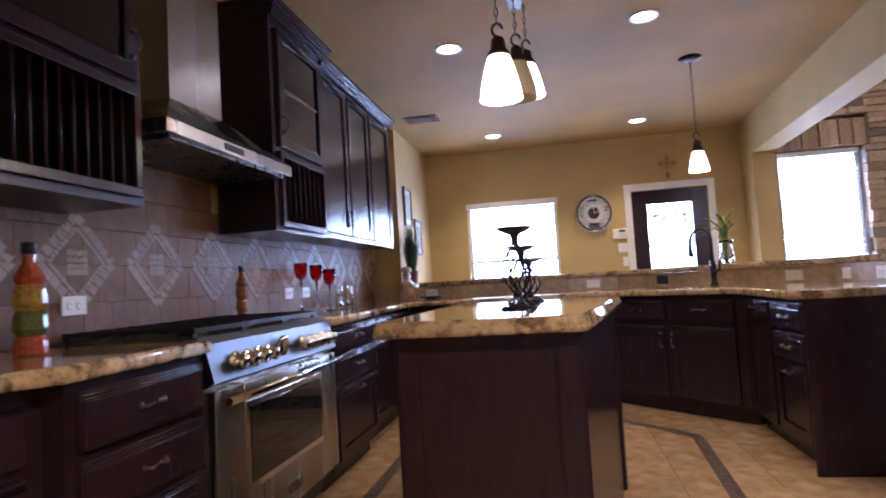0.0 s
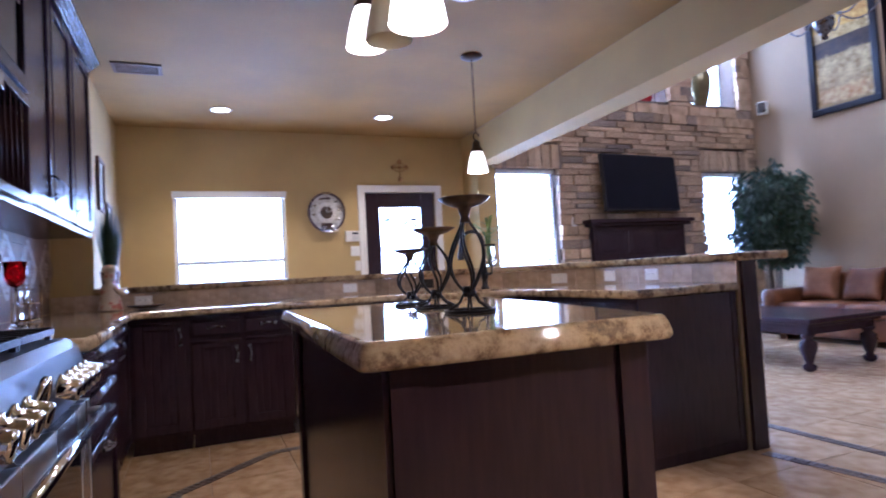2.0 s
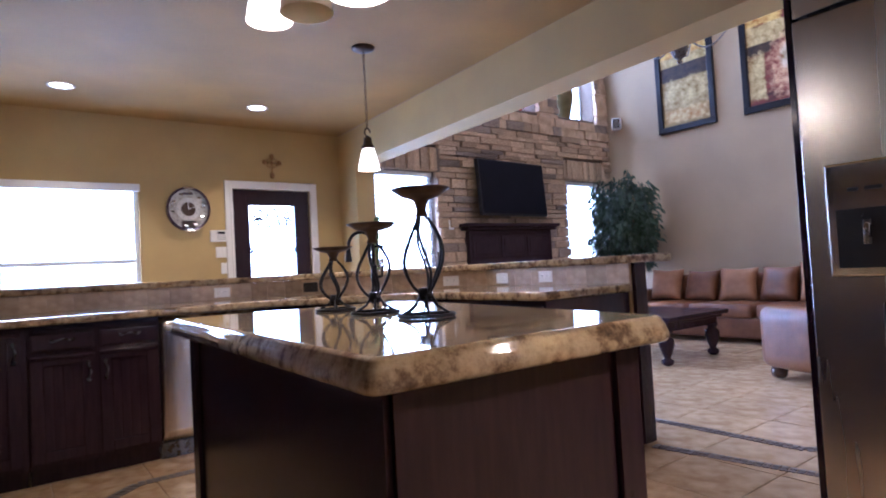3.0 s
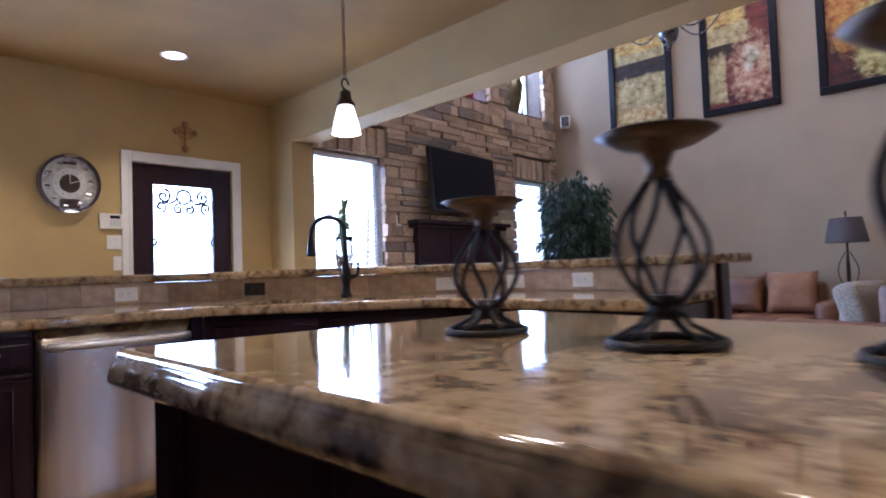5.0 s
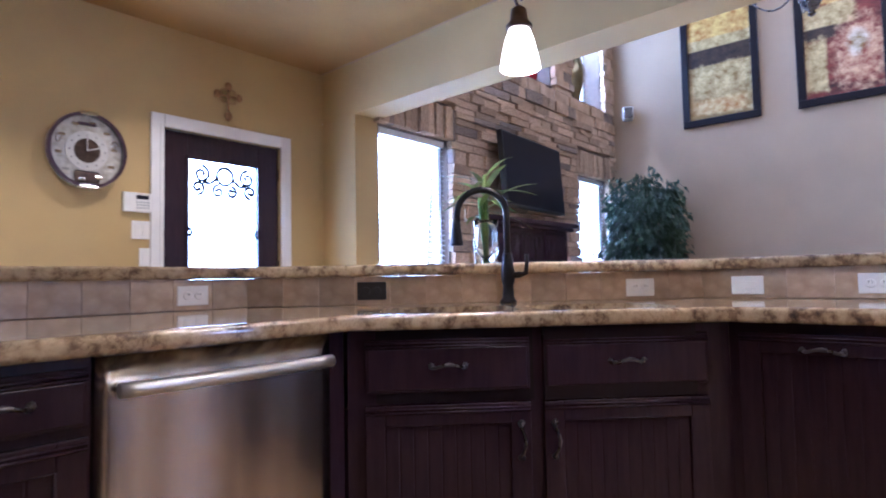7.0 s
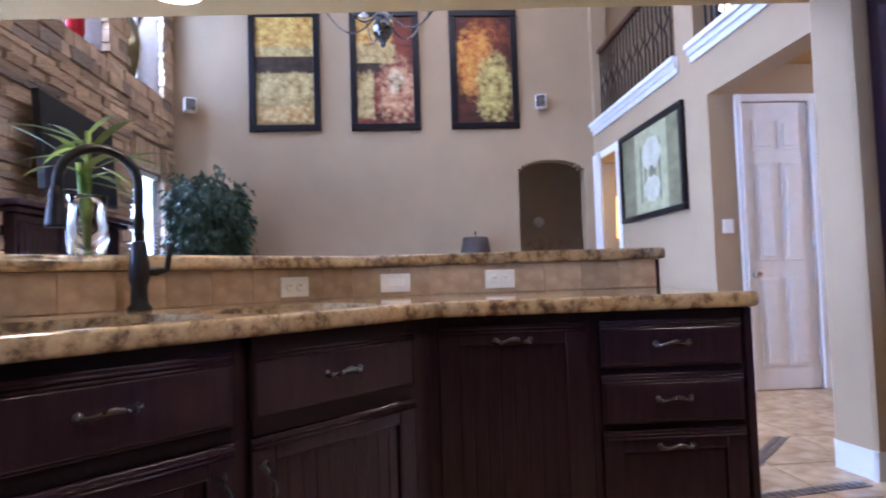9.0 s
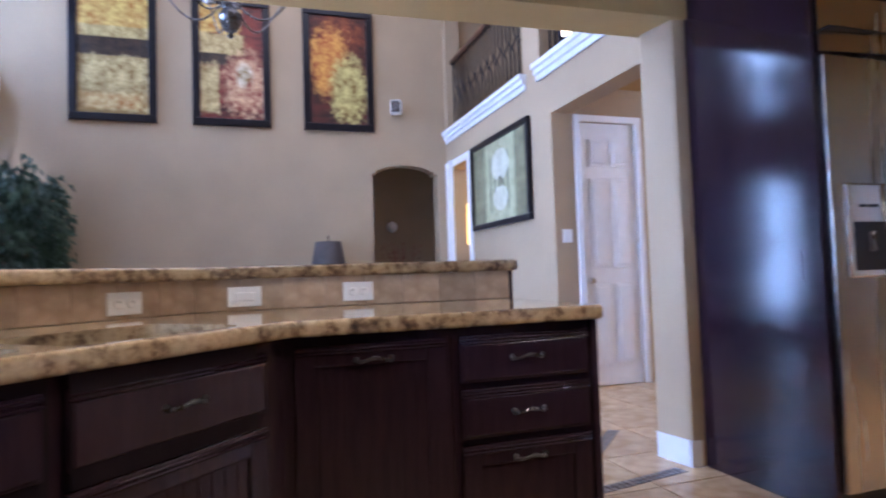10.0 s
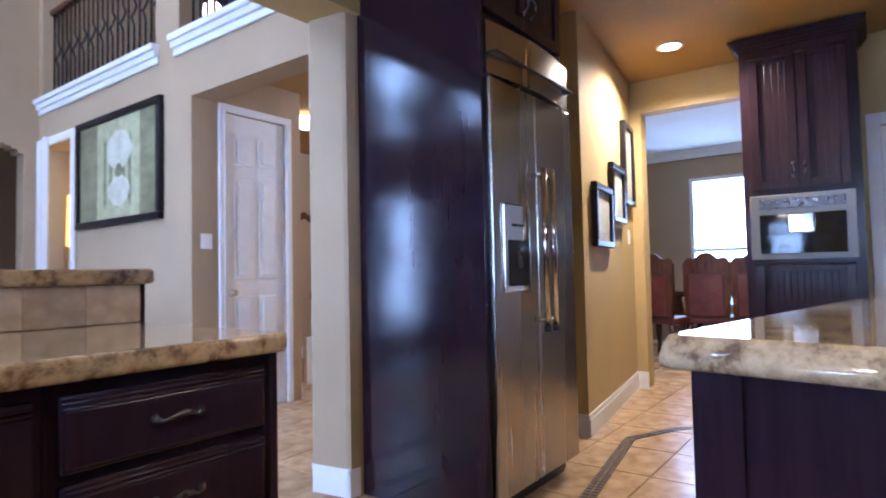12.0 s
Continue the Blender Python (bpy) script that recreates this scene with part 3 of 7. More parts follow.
part("spray_head", lathe(B(), [(0.012, 0.0), (0.026, 0.0), (0.026, 0.01), (0.02, 0.06), (0.017, 0.075), (0.019, 0.08), (0.017, 0.09), (0.013, 0.11)], (0.203, 0, 0.235), 16), IRON, FAUCET)
part("lever", sweep(B(), [(0, 0, 0.11), (-0.045, 0.012, 0.112), (-0.07, 0.018, 0.118), (-0.076, 0.02, 0.16), (-0.075, 0.02, 0.195)], [0.012, 0.013, 0.010, 0.008, 0.010], 10), IRON, FAUCET)

# raised bar
solid("bar_wall", prism(B(), [(x, y + 0.002) if x < 1 else (x + 0.002, y) for x, y in RISER] + [(1.89, 3.87), (1.89, 5.18), (0.53, 6.63), (-1.96, 6.63)], 0.0, 1.037), TAUPE, "low wall under the raised bar", "wall")
slab("raised_bar_counter", [(-1.69, 6.49), (0.455, 6.49), (1.745, 5.11), (1.745, 3.85), (1.765, 3.83), (2.10, 3.80), (2.13, 3.84), (2.13, 5.27), (0.62, 6.87), (-1.69, 6.87)], 1.038, 1.085, "polished beige granite raised bar top")


def plate_on(x, y, z, rz, kind, label, category="outlet"):
    t = thing("wall_outlet" if kind != "switch" else "light_switch", label, category, pose(x, y, z, rz=rz))
    mat = BLACK if kind == "black" else PLATE
    part("cover_plate", box(B(), -0.06, -0.007, -0.037, 0.06, 0, 0.037, 0.003), mat, t)
    if kind == "switch":
        part("rocker", box(B(), -0.035, -0.011, -0.016, 0.035, -0.006, 0.016, 0.002), PLATE, t)
    else:
        for dx in (-0.022, 0.022):
            bm = lathe(B(), [(0.0165, 0), (0.0165, 0.003), (0.014, 0.004)], sides=16)
            bmesh.ops.transform(bm, matrix=pose(dx, -0.0065, 0, 90), verts=bm.verts)
            s = part("socket", bm, mat, t)
            if kind != "black":
                part("slots", box(box(B(), dx - 0.006, -0.0112, 0.002, dx - 0.004, -0.0102, 0.009), dx + 0.004, -0.0112, 0.002, dx + 0.006, -0.0102, 0.009), BLACK, s)
    return t


plate_on(0.24, 6.517, 0.976, 0, "outlet", "white double outlet on the tiled bar wall")
plate_on(-1.36, 6.517, 0.976, 0, "outlet", "white double outlet on the tiled bar wall")
DB = math.degrees(math.atan2(-1.39, 1.31))
plate_on(0.818, 6.145, 0.978, DB, "black", "black double outlet on the tiled bar wall")
plate_on(1.590, 5.326, 0.97, DB, "outlet", "white double outlet on the tiled bar wall")
plate_on(1.777, 4.955, 0.972, -90, "switch", "white rocker switch on the tiled bar wall", "switch")
plate_on(1.777, 4.527, 0.975, -90, "outlet", "white double outlet on the tiled bar wall")
for y, z in ((2.62, 1.065), (4.49, 1.06), (4.78, 1.06), (5.75, 1.055)):
    plate_on(-1.955, y, z, 90, "outlet", "white double outlet on the tiled backsplash")

# upper cabinets
UF = -1.61
t = cabinet("wall_cabinet", "dark wood wall cabinet with glass door over a plate rack", pose(UF, 1.90, 0, rz=WEST), 0.69,
            [("glass", 0.06, 1.885, 0.655, 2.60, "R")], z0=1.42, z1=2.64, depth=0.35, toe=False, rack=(0.085, 1.485, 0.63, 1.825))
plate_rack(t, 0.05, 1.45, 0.665, 1.86, 9)
crown(t, 0.69, 0.35, 2.64)
cabinet("wall_cabinet", "dark wood wall cabinet with plain doors", pose(-1.66, 0.9, 0, rz=WEST), 0.998, [("door", 0.02, 1.47, 0.49, 2.6, "R"), ("door", 0.51, 1.47, 0.98, 2.6, "L")], z0=1.42, z1=2.64, depth=0.30, toe=False)
t = cabinet("wall_cabinet", "dark wood wall cabinet with glass door over a small plate rack", pose(UF, 3.66, 0, rz=WEST), 0.74,
            [("glass", 0.07, 1.90, 0.70, 2.60, "L")], z0=1.415, z1=2.645, depth=0.35, toe=False, rack=(0.095, 1.475, 0.675, 1.84))
plate_rack(t, 0.06, 1.44, 0.71, 1.875, 7)
crown(t, 0.74, 0.35, 2.645)
t = cabinet("wall_cabinet", "dark wood wall cabinet with two tall plain doors", pose(-1.64, 4.402, 0, rz=WEST), 1.09,
            [("plain", 0.03, 1.47, 0.53, 2.58, "R"), ("plain", 0.56, 1.47, 1.07, 2.58, "L")], z0=1.435, z1=2.60, depth=0.32, toe=False)
crown(t, 1.09, 0.32, 2.60, False, False)
t = cabinet("wall_cabinet", "dark wood wall cabinet with one tall plain door", pose(-1.64, 5.494, 0, rz=WEST), 0.64,
            [("plain", 0.02, 1.47, 0.60, 2.58, "L")], z0=1.435, z1=2.60, depth=0.32, toe=False)
crown(t, 0.64, 0.32, 2.60, False, True)

# range hood
HOOD = thing("range_hood", "stainless chimney range hood with a sloped canopy", "range hood", pose(-1.96, 3.12, 1.70))
bm = B()
for z0, z1, a, b in ((0.0, 0.055, 0.46, 0.46),):
    box(bm, 0.0, -0.53, z0, 0.46, 0.53, z1, 0.003)
part("lip", bm, STEEL, HOOD)
bm = B()
low = [bm.verts.new(p) for p in ((0, -0.53, 0.056), (0.46, -0.53, 0.056), (0.46, 0.53, 0.056), (0, 0.53, 0.056))]
high = [bm.verts.new(p) for p in ((0, -0.21, 0.25), (0.25, -0.21, 0.25), (0.25, 0.21, 0.25), (0, 0.21, 0.25))]
for i in range(4):
    bm.faces.new((low[i], low[(i + 1) % 4], high[(i + 1) % 4], high[i]))
bm.faces.new(low[::-1]), bm.faces.new(high)
part("canopy", bm, STEEL, HOOD)
part("chimney", box(B(), 0, -0.205, 0.251, 0.245, 0.205, 1.035, 0.002), STEEL, HOOD)
part("control_panel", box(B(), 0.459, -0.14, 0.012, 0.464, 0.02, 0.042, 0.002), BLACK, HOOD, "black control strip with buttons")
part("filter", box(B(), 0.03, -0.48, -0.012, 0.43, 0.48, 0.001), PEWTER, HOOD, "dark mesh filter")

# range
RANGE = thing("gas_range", "stainless professional gas range with black grates", "range", pose(-1.335, 2.503, 0, rz=90))
RW = 1.135
part("body", box(B(), 0, 0.0, 0.12, RW, 0.62, 0.905, 0.004), STEEL, RANGE)
part("kick_plate", box(B(), 0.03, 0.05, 0.03, RW - 0.03, 0.6, 0.119), BLACK, RANGE)
for x in (0.06, RW - 0.06):
    part("foot", lathe(B(), [(0.025, 0), (0.025, 0.02), (0.018, 0.03)], (x, 0.1, 0)), PEWTER, RANGE)
bm = B()
outline = [(-0.045, 0.765), (-0.012, 0.90), (0.02, 0.925), (0.62, 0.925), (0.62, 0.906), (0.0, 0.906), (0.0, 0.745)]
vs0, vs1 = [bm.verts.new((0, y, z)) for y, z in outline], [bm.verts.new((RW, y, z)) for y, z in outline]
for i in range(len(outline)):
    j = (i + 1) % len(outline)
    bm.faces.new((vs0[i], vs0[j], vs1[j], vs1[i]))
bm.faces.new(vs0[::-1]), bm.faces.new(vs1)
bmesh.ops.recalc_face_normals(bm, faces=bm.faces)
PANEL = part("control_panel", bm, PANEL_STEEL, RANGE)
KNOBS = [0.06, 0.145, 0.23, 0.315, 0.40, 0.72, 0.80, 0.88, 0.96, 1.04]
for x in KNOBS:
    bm = lathe(B(), [(0.034, 0.0), (0.034, 0.008), (0.026, 0.01), (0.028, 0.045), (0.025, 0.055), (0.0, 0.056)], sides=20)
    bmesh.ops.transform(bm, matrix=pose(x, -0.032, 0.83, 104), verts=bm.verts)
    part("knob", bm, CHROME, PANEL, "polished metal knob")
bm = lathe(B(), [(0.055, 0.0), (0.055, 0.012), (0.045, 0.016), (0.04, 0.014), (0.0, 0.014)], sides=28)
bmesh.ops.transform(bm, matrix=pose(0.53, -0.032, 0.83, 104), verts=bm.verts)
part("dial", bm, CHROME, PANEL, "large round thermostat dial")
part("display", box(B(), 0.61, -0.038, 0.815, 0.68, -0.028, 0.835), BLACK, PANEL, "small black display")
DOOR = part("oven_door", box(B(), 0.012, -0.04, 0.16, RW - 0.012, -0.002, 0.735, 0.004), STEEL, RANGE)
part("window_frame", box(B(), 0.20, -0.046, 0.33, 0.93, -0.039, 0.665, 0.004), CHROME, DOOR)
part("window", box(B(), 0.225, -0.049, 0.355, 0.905, -0.045, 0.64, 0.002), OVEN_GLASS, DOOR, "dark oven window")
part("badge", box(B(), 0.50, -0.045, 0.20, 0.66, -0.039, 0.245, 0.002), PEWTER, DOOR, "small metal maker's plate")
part("handle", sweep(B(), [(0.02, -0.085, 0.70), (RW - 0.02, -0.085, 0.70)], 0.015, 14), CHROME, DOOR, "long round bar handle")
for x in (0.05, RW - 0.05):
    part("handle_bracket", sweep(B(), [(x, -0.03, 0.70), (x, -0.085, 0.70)], 0.012, 10), PEWTER, DOOR)
for k in range(3):
    x0 = 0.03 + k * 0.36
    bm = B()
    for u in (0, 0.08, 0.175, 0.27, 0.35):
        box(bm, x0 + u - 0.006 if u else x0, 0.05, 0.945, x0 + u + 0.006, 0.59, 0.963, 0.002)
    for v in (0.05, 0.18, 0.32, 0.46, 0.585):
        box(bm, x0, v - 0.006, 0.940, x0 + 0.356, v + 0.006, 0.958, 0.002)
    for u in (0.01, 0.346):
        for v in (0.06, 0.575):
            box(bm, x0 + u - 0.008, v - 0.008, 0.925, x0 + u + 0.008, v + 0.008, 0.945)
    part("grate", bm, IRON, RANGE, "black cast iron grate")
    for v in (0.18, 0.46):
        part("burner", lathe(B(), [(0.055, 0), (0.055, 0.008), (0.04, 0.012), (0.035, 0.016), (0, 0.017)], (x0 + 0.178, v, 0.924)), BLACK, RANGE)

# dishwasher
DW = thing("dishwasher", "stainless dishwasher with a bowed bar handle", "dishwasher", pose(-0.375, 5.685, 0))
bm = B()
grid = [[bm.verts.new((0.61 * i / 20, -0.007 * math.sin(math.pi * i / 20) - 0.0016 * math.sin(17.0 * i / 20 + 0.5 * math.sin(0.6 * k)) + 0.004, 0.12 + 0.748 * k / 10)) for i in range(21)] for k in range(11)]
for k in range(10):
    for i in range(20):
        bm.faces.new((grid[k][i], grid[k][i + 1], grid[k + 1][i + 1], grid[k + 1][i])).smooth = True
rim = [grid[0][i] for i in range(21)] + [grid[k][20] for k in range(1, 11)] + [grid[10][i] for i in range(19, -1, -1)] + [grid[k][0] for k in range(9, 0, -1)]
back = [bm.verts.new((v.co.x, 0.03, v.co.z)) for v in rim]
for i in range(len(rim)):
    j = (i + 1) % len(rim)
    bm.faces.new((rim[j], rim[i], back[i], back[j]))
part("door_panel", bm, DW_STEEL, DW)
part("body", box(B(), 0.004, 0.03, 0.10, 0.606, 0.58, 0.868), BLACK, DW)
part("toe_panel", box(B(), 0.0, 0.06, 0.0, 0.61, 0.4, 0.11), PEWTER, DW, "grey toe panel")
part("handle", sweep(B(), [(0.03 + 0.55 * i / 12, -0.045 - 0.012 * math.sin(math.pi * i / 12), 0.80) for i in range(13)], 0.0165, 12), SATIN, DW, "pale bowed bar handle")
for x in (0.045, 0.565):
    part("handle_bracket", sweep(B(), [(x, 0, 0.80), (x, -0.045, 0.80)], 0.012, 10), CHROME, DW)
solid("filler_strip", box(B(), 0.237, 5.69, 0.0, 0.2885, 5.72, 0.871), WOOD, "dark wood filler beside the dishwasher", "panel", "")

# island
ISL = [(-0.645, 2.56), (-0.055, 2.545), (0.160, 3.760), (-0.610, 3.885)]
ISLAND = thing("kitchen_island", "dark espresso island cabinet with plain end panels", "island", pose(-0.2, 3.2, 0))
part("body", prism(B(), [(x + 0.2, y - 3.2) for x, y in ISL], 0, 0.891), WOOD, ISLAND)
for (xa, ya), (xb, yb) in zip(ISL, ISL[1:] + ISL[:1]):
    d = Vector((xb - xa, yb - ya, 0)).normalized()
    nrm = Vector((d.y, -d.x, 0))
    for q in (Vector((xa, ya, 0)) + d * 0.035, Vector((xb, yb, 0)) - d * 0.035):
        o = [q - d * 0.035, q + d * 0.035, q + d * 0.035 + nrm * 0.012, q - d * 0.035 + nrm * 0.012]
        part("corner_stile", prism(B(), [(v.x + 0.2, v.y - 3.2) for v in o], 0.0, 0.890), WOOD, ISLAND)
def moulded_top(name, outline, profile, label):
    """A worktop with one profile (offset outward, height) run round its outline."""
    bm = B()
    pts = [Vector(p) for p in outline]
    k = len(pts)
    rings = []
    for off, z in profile:
        ring = []
        for i in range(k):
            a, b = (pts[i] - pts[i - 1]).normalized(), (pts[(i + 1) % k] - pts[i]).normalized()
            na, nb = Vector((a.y, -a.x)), Vector((b.y, -b.x))
            n = (na + nb) / (1 + na.dot(nb))
            ring.append(bm.verts.new((pts[i].x + n.x * off, pts[i].y + n.y * off, z)))
        rings.append(ring)
    for a, b in zip(rings, rings[1:]):
        for i in range(k):
            bm.faces.new((a[i], a[(i + 1) % k], b[(i + 1) % k], b[i])).smooth = True
    bm.faces.new(rings[0][::-1]), bm.faces.new(rings[-1])
    return solid(name, bm, GRANITE, label, "worktop", "")


moulded_top("island_worktop", [(-0.690, 2.495), (-0.055, 2.475), (-0.035, 2.479), (-0.023, 2.495), (0.205, 3.785), (0.201, 3.808), (0.183, 3.821), (-0.632, 3.955), (-0.653, 3.951), (-0.662, 3.935), (-0.710, 2.520), (-0.705, 2.502)],
            [(-0.012, 0.892), (0.001, 0.8935), (0.006, 0.899), (0.0075, 0.906), (0.006, 0.914), (0.003, 0.922), (0.001, 0.929), (-0.001, 0.9315), (-0.001, 0.9335), (-0.004, 0.936), (-0.004, 0.938), (-0.007, 0.942), (-0.012, 0.9455), (-0.016, 0.946)],
            "polished beige and brown granite island worktop with moulded edge")


def candle_holder(x, y, tall, r, label):
    t = thing("candle_holder", label, "candle holder", pose(x, y, 0.946), "iron candle holders on the island")
    bm = B()
    sweep(bm, [(r * math.cos(6.2832 * i / 28), r * math.sin(6.2832 * i / 28), 0.005) for i in range(28)], 0.005, 8, True)
    part("base_ring", bm, IRON, t)
    neck = 0.18 * tall
    for i in range(6):
        a = 6.2832 * i / 6
        part("foot_rod", sweep(B(), [(r * math.cos(a), r * math.sin(a), 0.006), (0.45 * r * math.cos(a), 0.45 * r * math.sin(a), 0.012 + 0.05 * tall), (0.014 * math.cos(a), 0.014 * math.sin(a), neck)], 0.0035, 6), IRON, t)
        pts = []
        for k in range(13):
            u = k / 12
            w = 0.013 + 0.60 * r * math.sin(math.pi * u ** 0.9) ** 0.95
            b = a + 0.38 * math.sin(3.1416 * (u - 0.5)) * (1 if i % 2 else -1)
            pts.append((w * math.cos(b), w * math.sin(b), neck + u * 0.60 * tall))
        part("twisted_rod", sweep(B(), pts, 0.004, 6), IRON, t)
    part("stem", lathe(B(), [(0.016, 0.0), (0.02, 0.01), (0.016, 0.03)], (0, 0, neck - 0.015)), IRON, t)
    z = 0.78 * tall
    part("dish", lathe(B(), [(0.017, 0), (0.012, 0.05 * tall), (0.02, 0.13 * tall), (0.7 * r, 0.16 * tall), (1.08 * r, 0.215 * tall), (1.06 * r, 0.22 * tall), (0.65 * r, 0.185 * tall), (0, 0.18 * tall)], (0, 0, z), 28), BRONZE, t, "dark shallow candle dish")
    return t


candle_holder(-0.262, 3.0, 0.325, 0.070, "tall black iron candle holder with twisted cage")
candle_holder(-0.255, 3.268, 0.262, 0.068, "middle-sized black iron candle holder with twisted cage")
candle_holder(-0.238, 3.56, 0.21, 0.062, "small black iron candle holder with twisted cage")

# ---- refrigerator and its surround ----
solid("refrigerator_side_panel", box(B(), 1.225, 2.70, 0, 1.943, 2.722, 2.735, 0.002), LACQUER, "tall glossy dark wood side panel beside the refrigerator", "panel", "")
solid("refrigerator_end_panel", box(B(), 1.30, 1.85, 0, 1.93, 1.872, 2.735, 0.002), WOOD, "tall dark wood end panel of the refrigerator niche", "panel", "")
cabinet("bridge_cabinet", "dark wood cabinet with two beadboard doors over the refrigerator", pose(1.255, 2.698, 0, rz=EASTFACE), 0.825,
        [("door", 0.03, 2.20, 0.405, 2.66, "R"), ("door", 0.42, 2.20, 0.795, 2.66, "L")], z0=2.145, z1=2.73, depth=0.6, toe=False)
FR = thing("refrigerator", "built-in stainless side-by-side refrigerator with ice dispenser", "refrigerator", pose(1.235, 2.69, 0, rz=EASTFACE))
FW = 0.80
part("body", box(B(), 0, 0.03, 0.08, FW, 0.62, 2.13), PEWTER, FR)
part("toe_grille", box(B(), 0.01, 0.05, 0.0, FW - 0.01, 0.5, 0.079), BLACK, FR)
LD = part("freezer_door", box(B(), 0.0, -0.035, 0.10, 0.395, 0.028, 1.885, 0.006), STEEL, FR)
RD = part("fridge_door", box(B(), 0.403, -0.035, 0.10, FW, 0.028, 1.885, 0.006), STEEL, FR)
bm = B()
for i in range(8):
    a, b = i / 8, (i + 1) / 8
    q = [(a * FW, -0.02 - 0.035 * math.sin(math.pi * a)), (b * FW, -0.02 - 0.035 * math.sin(math.pi * b)), (b * FW, 0.03), (a * FW, 0.03)]
    prism(bm, q, 1.90, 2.13)
bmesh.ops.remove_doubles(bm, verts=bm.verts, dist=1e-4)
part("compressor_grille", bm, STEEL, FR, "bowed stainless top grille")
part("grille_groove", box(B(), 0.01, -0.062, 1.985, FW - 0.01, -0.02, 1.993), BLACK, FR)
for x, door in ((0.355, LD), (0.44, RD)):
    part("handle", sweep(B(), [(x, -0.095, 0.80), (x, -0.095, 1.53)], 0.015, 14), CHROME, door, "long vertical bar handle")
    for z in (0.83, 1.50):
        part("handle_mount", sweep(B(), [(x, -0.03, z), (x, -0.095, z)], 0.012, 10), CHROME, door)
    part("handle_cap", sweep(B(), [(x, -0.095, 0.775), (x, -0.095, 0.80)], 0.017, 14), BLACK, door)
part("dispenser", box(B(), 0.07, -0.046, 0.96, 0.31, -0.034, 1.35, 0.008), CHROME, LD, "pale dispenser surround")
part("dispenser_recess", box(B(), 0.10, -0.0475, 0.99, 0.28, -0.0455, 1.19), BLACK, LD, "black dispenser recess")
part("dispenser_buttons", box(box(B(), 0.14, -0.05, 1.25, 0.17, -0.045, 1.262), 0.19, -0.05, 1.25, 0.24, -0.045, 1.262), BLACK, LD)
part("dispenser_lever", sweep(B(), [(0.19, -0.05, 1.15), (0.19, -0.055, 1.07)], 0.012, 8), PEWTER, LD)


# ---- pictures and wall things ----
def abstract(name, a, b, c, scale, rough=0.5):
    m = material(name, a, rough, second=b, scale=scale, detail=10, mix=(0.3, 0.7), bump=0.5, bump_scale=40, stretch=(1, 1, 1.8))
    n, l = m.node_tree.nodes, m.node_tree.links
    v = n.new("ShaderNodeTexNoise")
    v.inputs["Scale"].default_value, v.inputs["Detail"].default_value, v.inputs["Distortion"].default_value = scale * 0.8, 10, 0.6
    l.new(n["Texture Coordinate"].outputs["Object"], v.inputs["Vector"])
    r = n.new("ShaderNodeValToRGB")
    r.color_ramp.elements[0].position, r.color_ramp.elements[1].position = 0.45, 0.75
    l.new(v.outputs["Fac"], r.inputs[0])
    x = n.new("ShaderNodeMix")
    x.data_type = "RGBA"
    x.inputs[7].default_value = (*c, 1)
    l.new(r.outputs[0], x.inputs[0])
    l.new(n["Color Ramp"].outputs[0], x.inputs[6])
    l.new(x.outputs[2], n["Principled BSDF"].inputs["Base Color"])
    return m


ART_ORANGE = abstract("orange_paint", (0.55, 0.19, 0.02), (0.34, 0.08, 0.015), (0.62, 0.36, 0.08), 11)
ART_PALE = abstract("pale_print", (0.50, 0.49, 0.36), (0.58, 0.57, 0.46), (0.40, 0.39, 0.26), 5)
ART_MUTED = abstract("muted_olive_print", (0.16, 0.15, 0.09), (0.24, 0.22, 0.13), (0.10, 0.09, 0.06), 4)
FRAME = material("black_frame_lacquer", (0.010, 0.008, 0.010), 0.3, spread=0.1, scale=15, shine=0.25)
FRAME_BROWN = material("brown_frame_wood", (0.10, 0.045, 0.02), 0.35, spread=0.5, scale=15, stretch=(4, 4, 1))
PAPER = material("picture_paper", (0.55, 0.53, 0.47), 0.7, second=(0.35, 0.36, 0.33), scale=14)


def framed(name, label, m, w, h, border, patches, frame_mat=FRAME, depth=0.045, category="painting"):
    """A framed picture, local x along the wall, front facing -y, z up from its lower edge. patches: (x0, z0, x1, z1, material)."""
    t = thing(name, label, category, m)
    bm = B()
    for a, b, c, d in ((0, 0, w, border), (0, h - border, w, h), (0, border, border, h - border), (w - border, border, w, h - border)):
        box(bm, a, -depth, b, c, 0, d, 0.008)
    part("frame", bm, frame_mat, t)
    part("canvas", box(B(), border - 0.002, -depth * 0.45, border - 0.002, w - border + 0.002, -0.001, h - border + 0.002), patches[0], t)
    for k, (a, b, c, d, mat) in enumerate(patches[1]):
        lift = depth * 0.45 + 0.0012 * (k + 1)
        part("painted_field", box(B(), a, -lift, b, c, -depth * 0.4, d), mat, t)
    return t


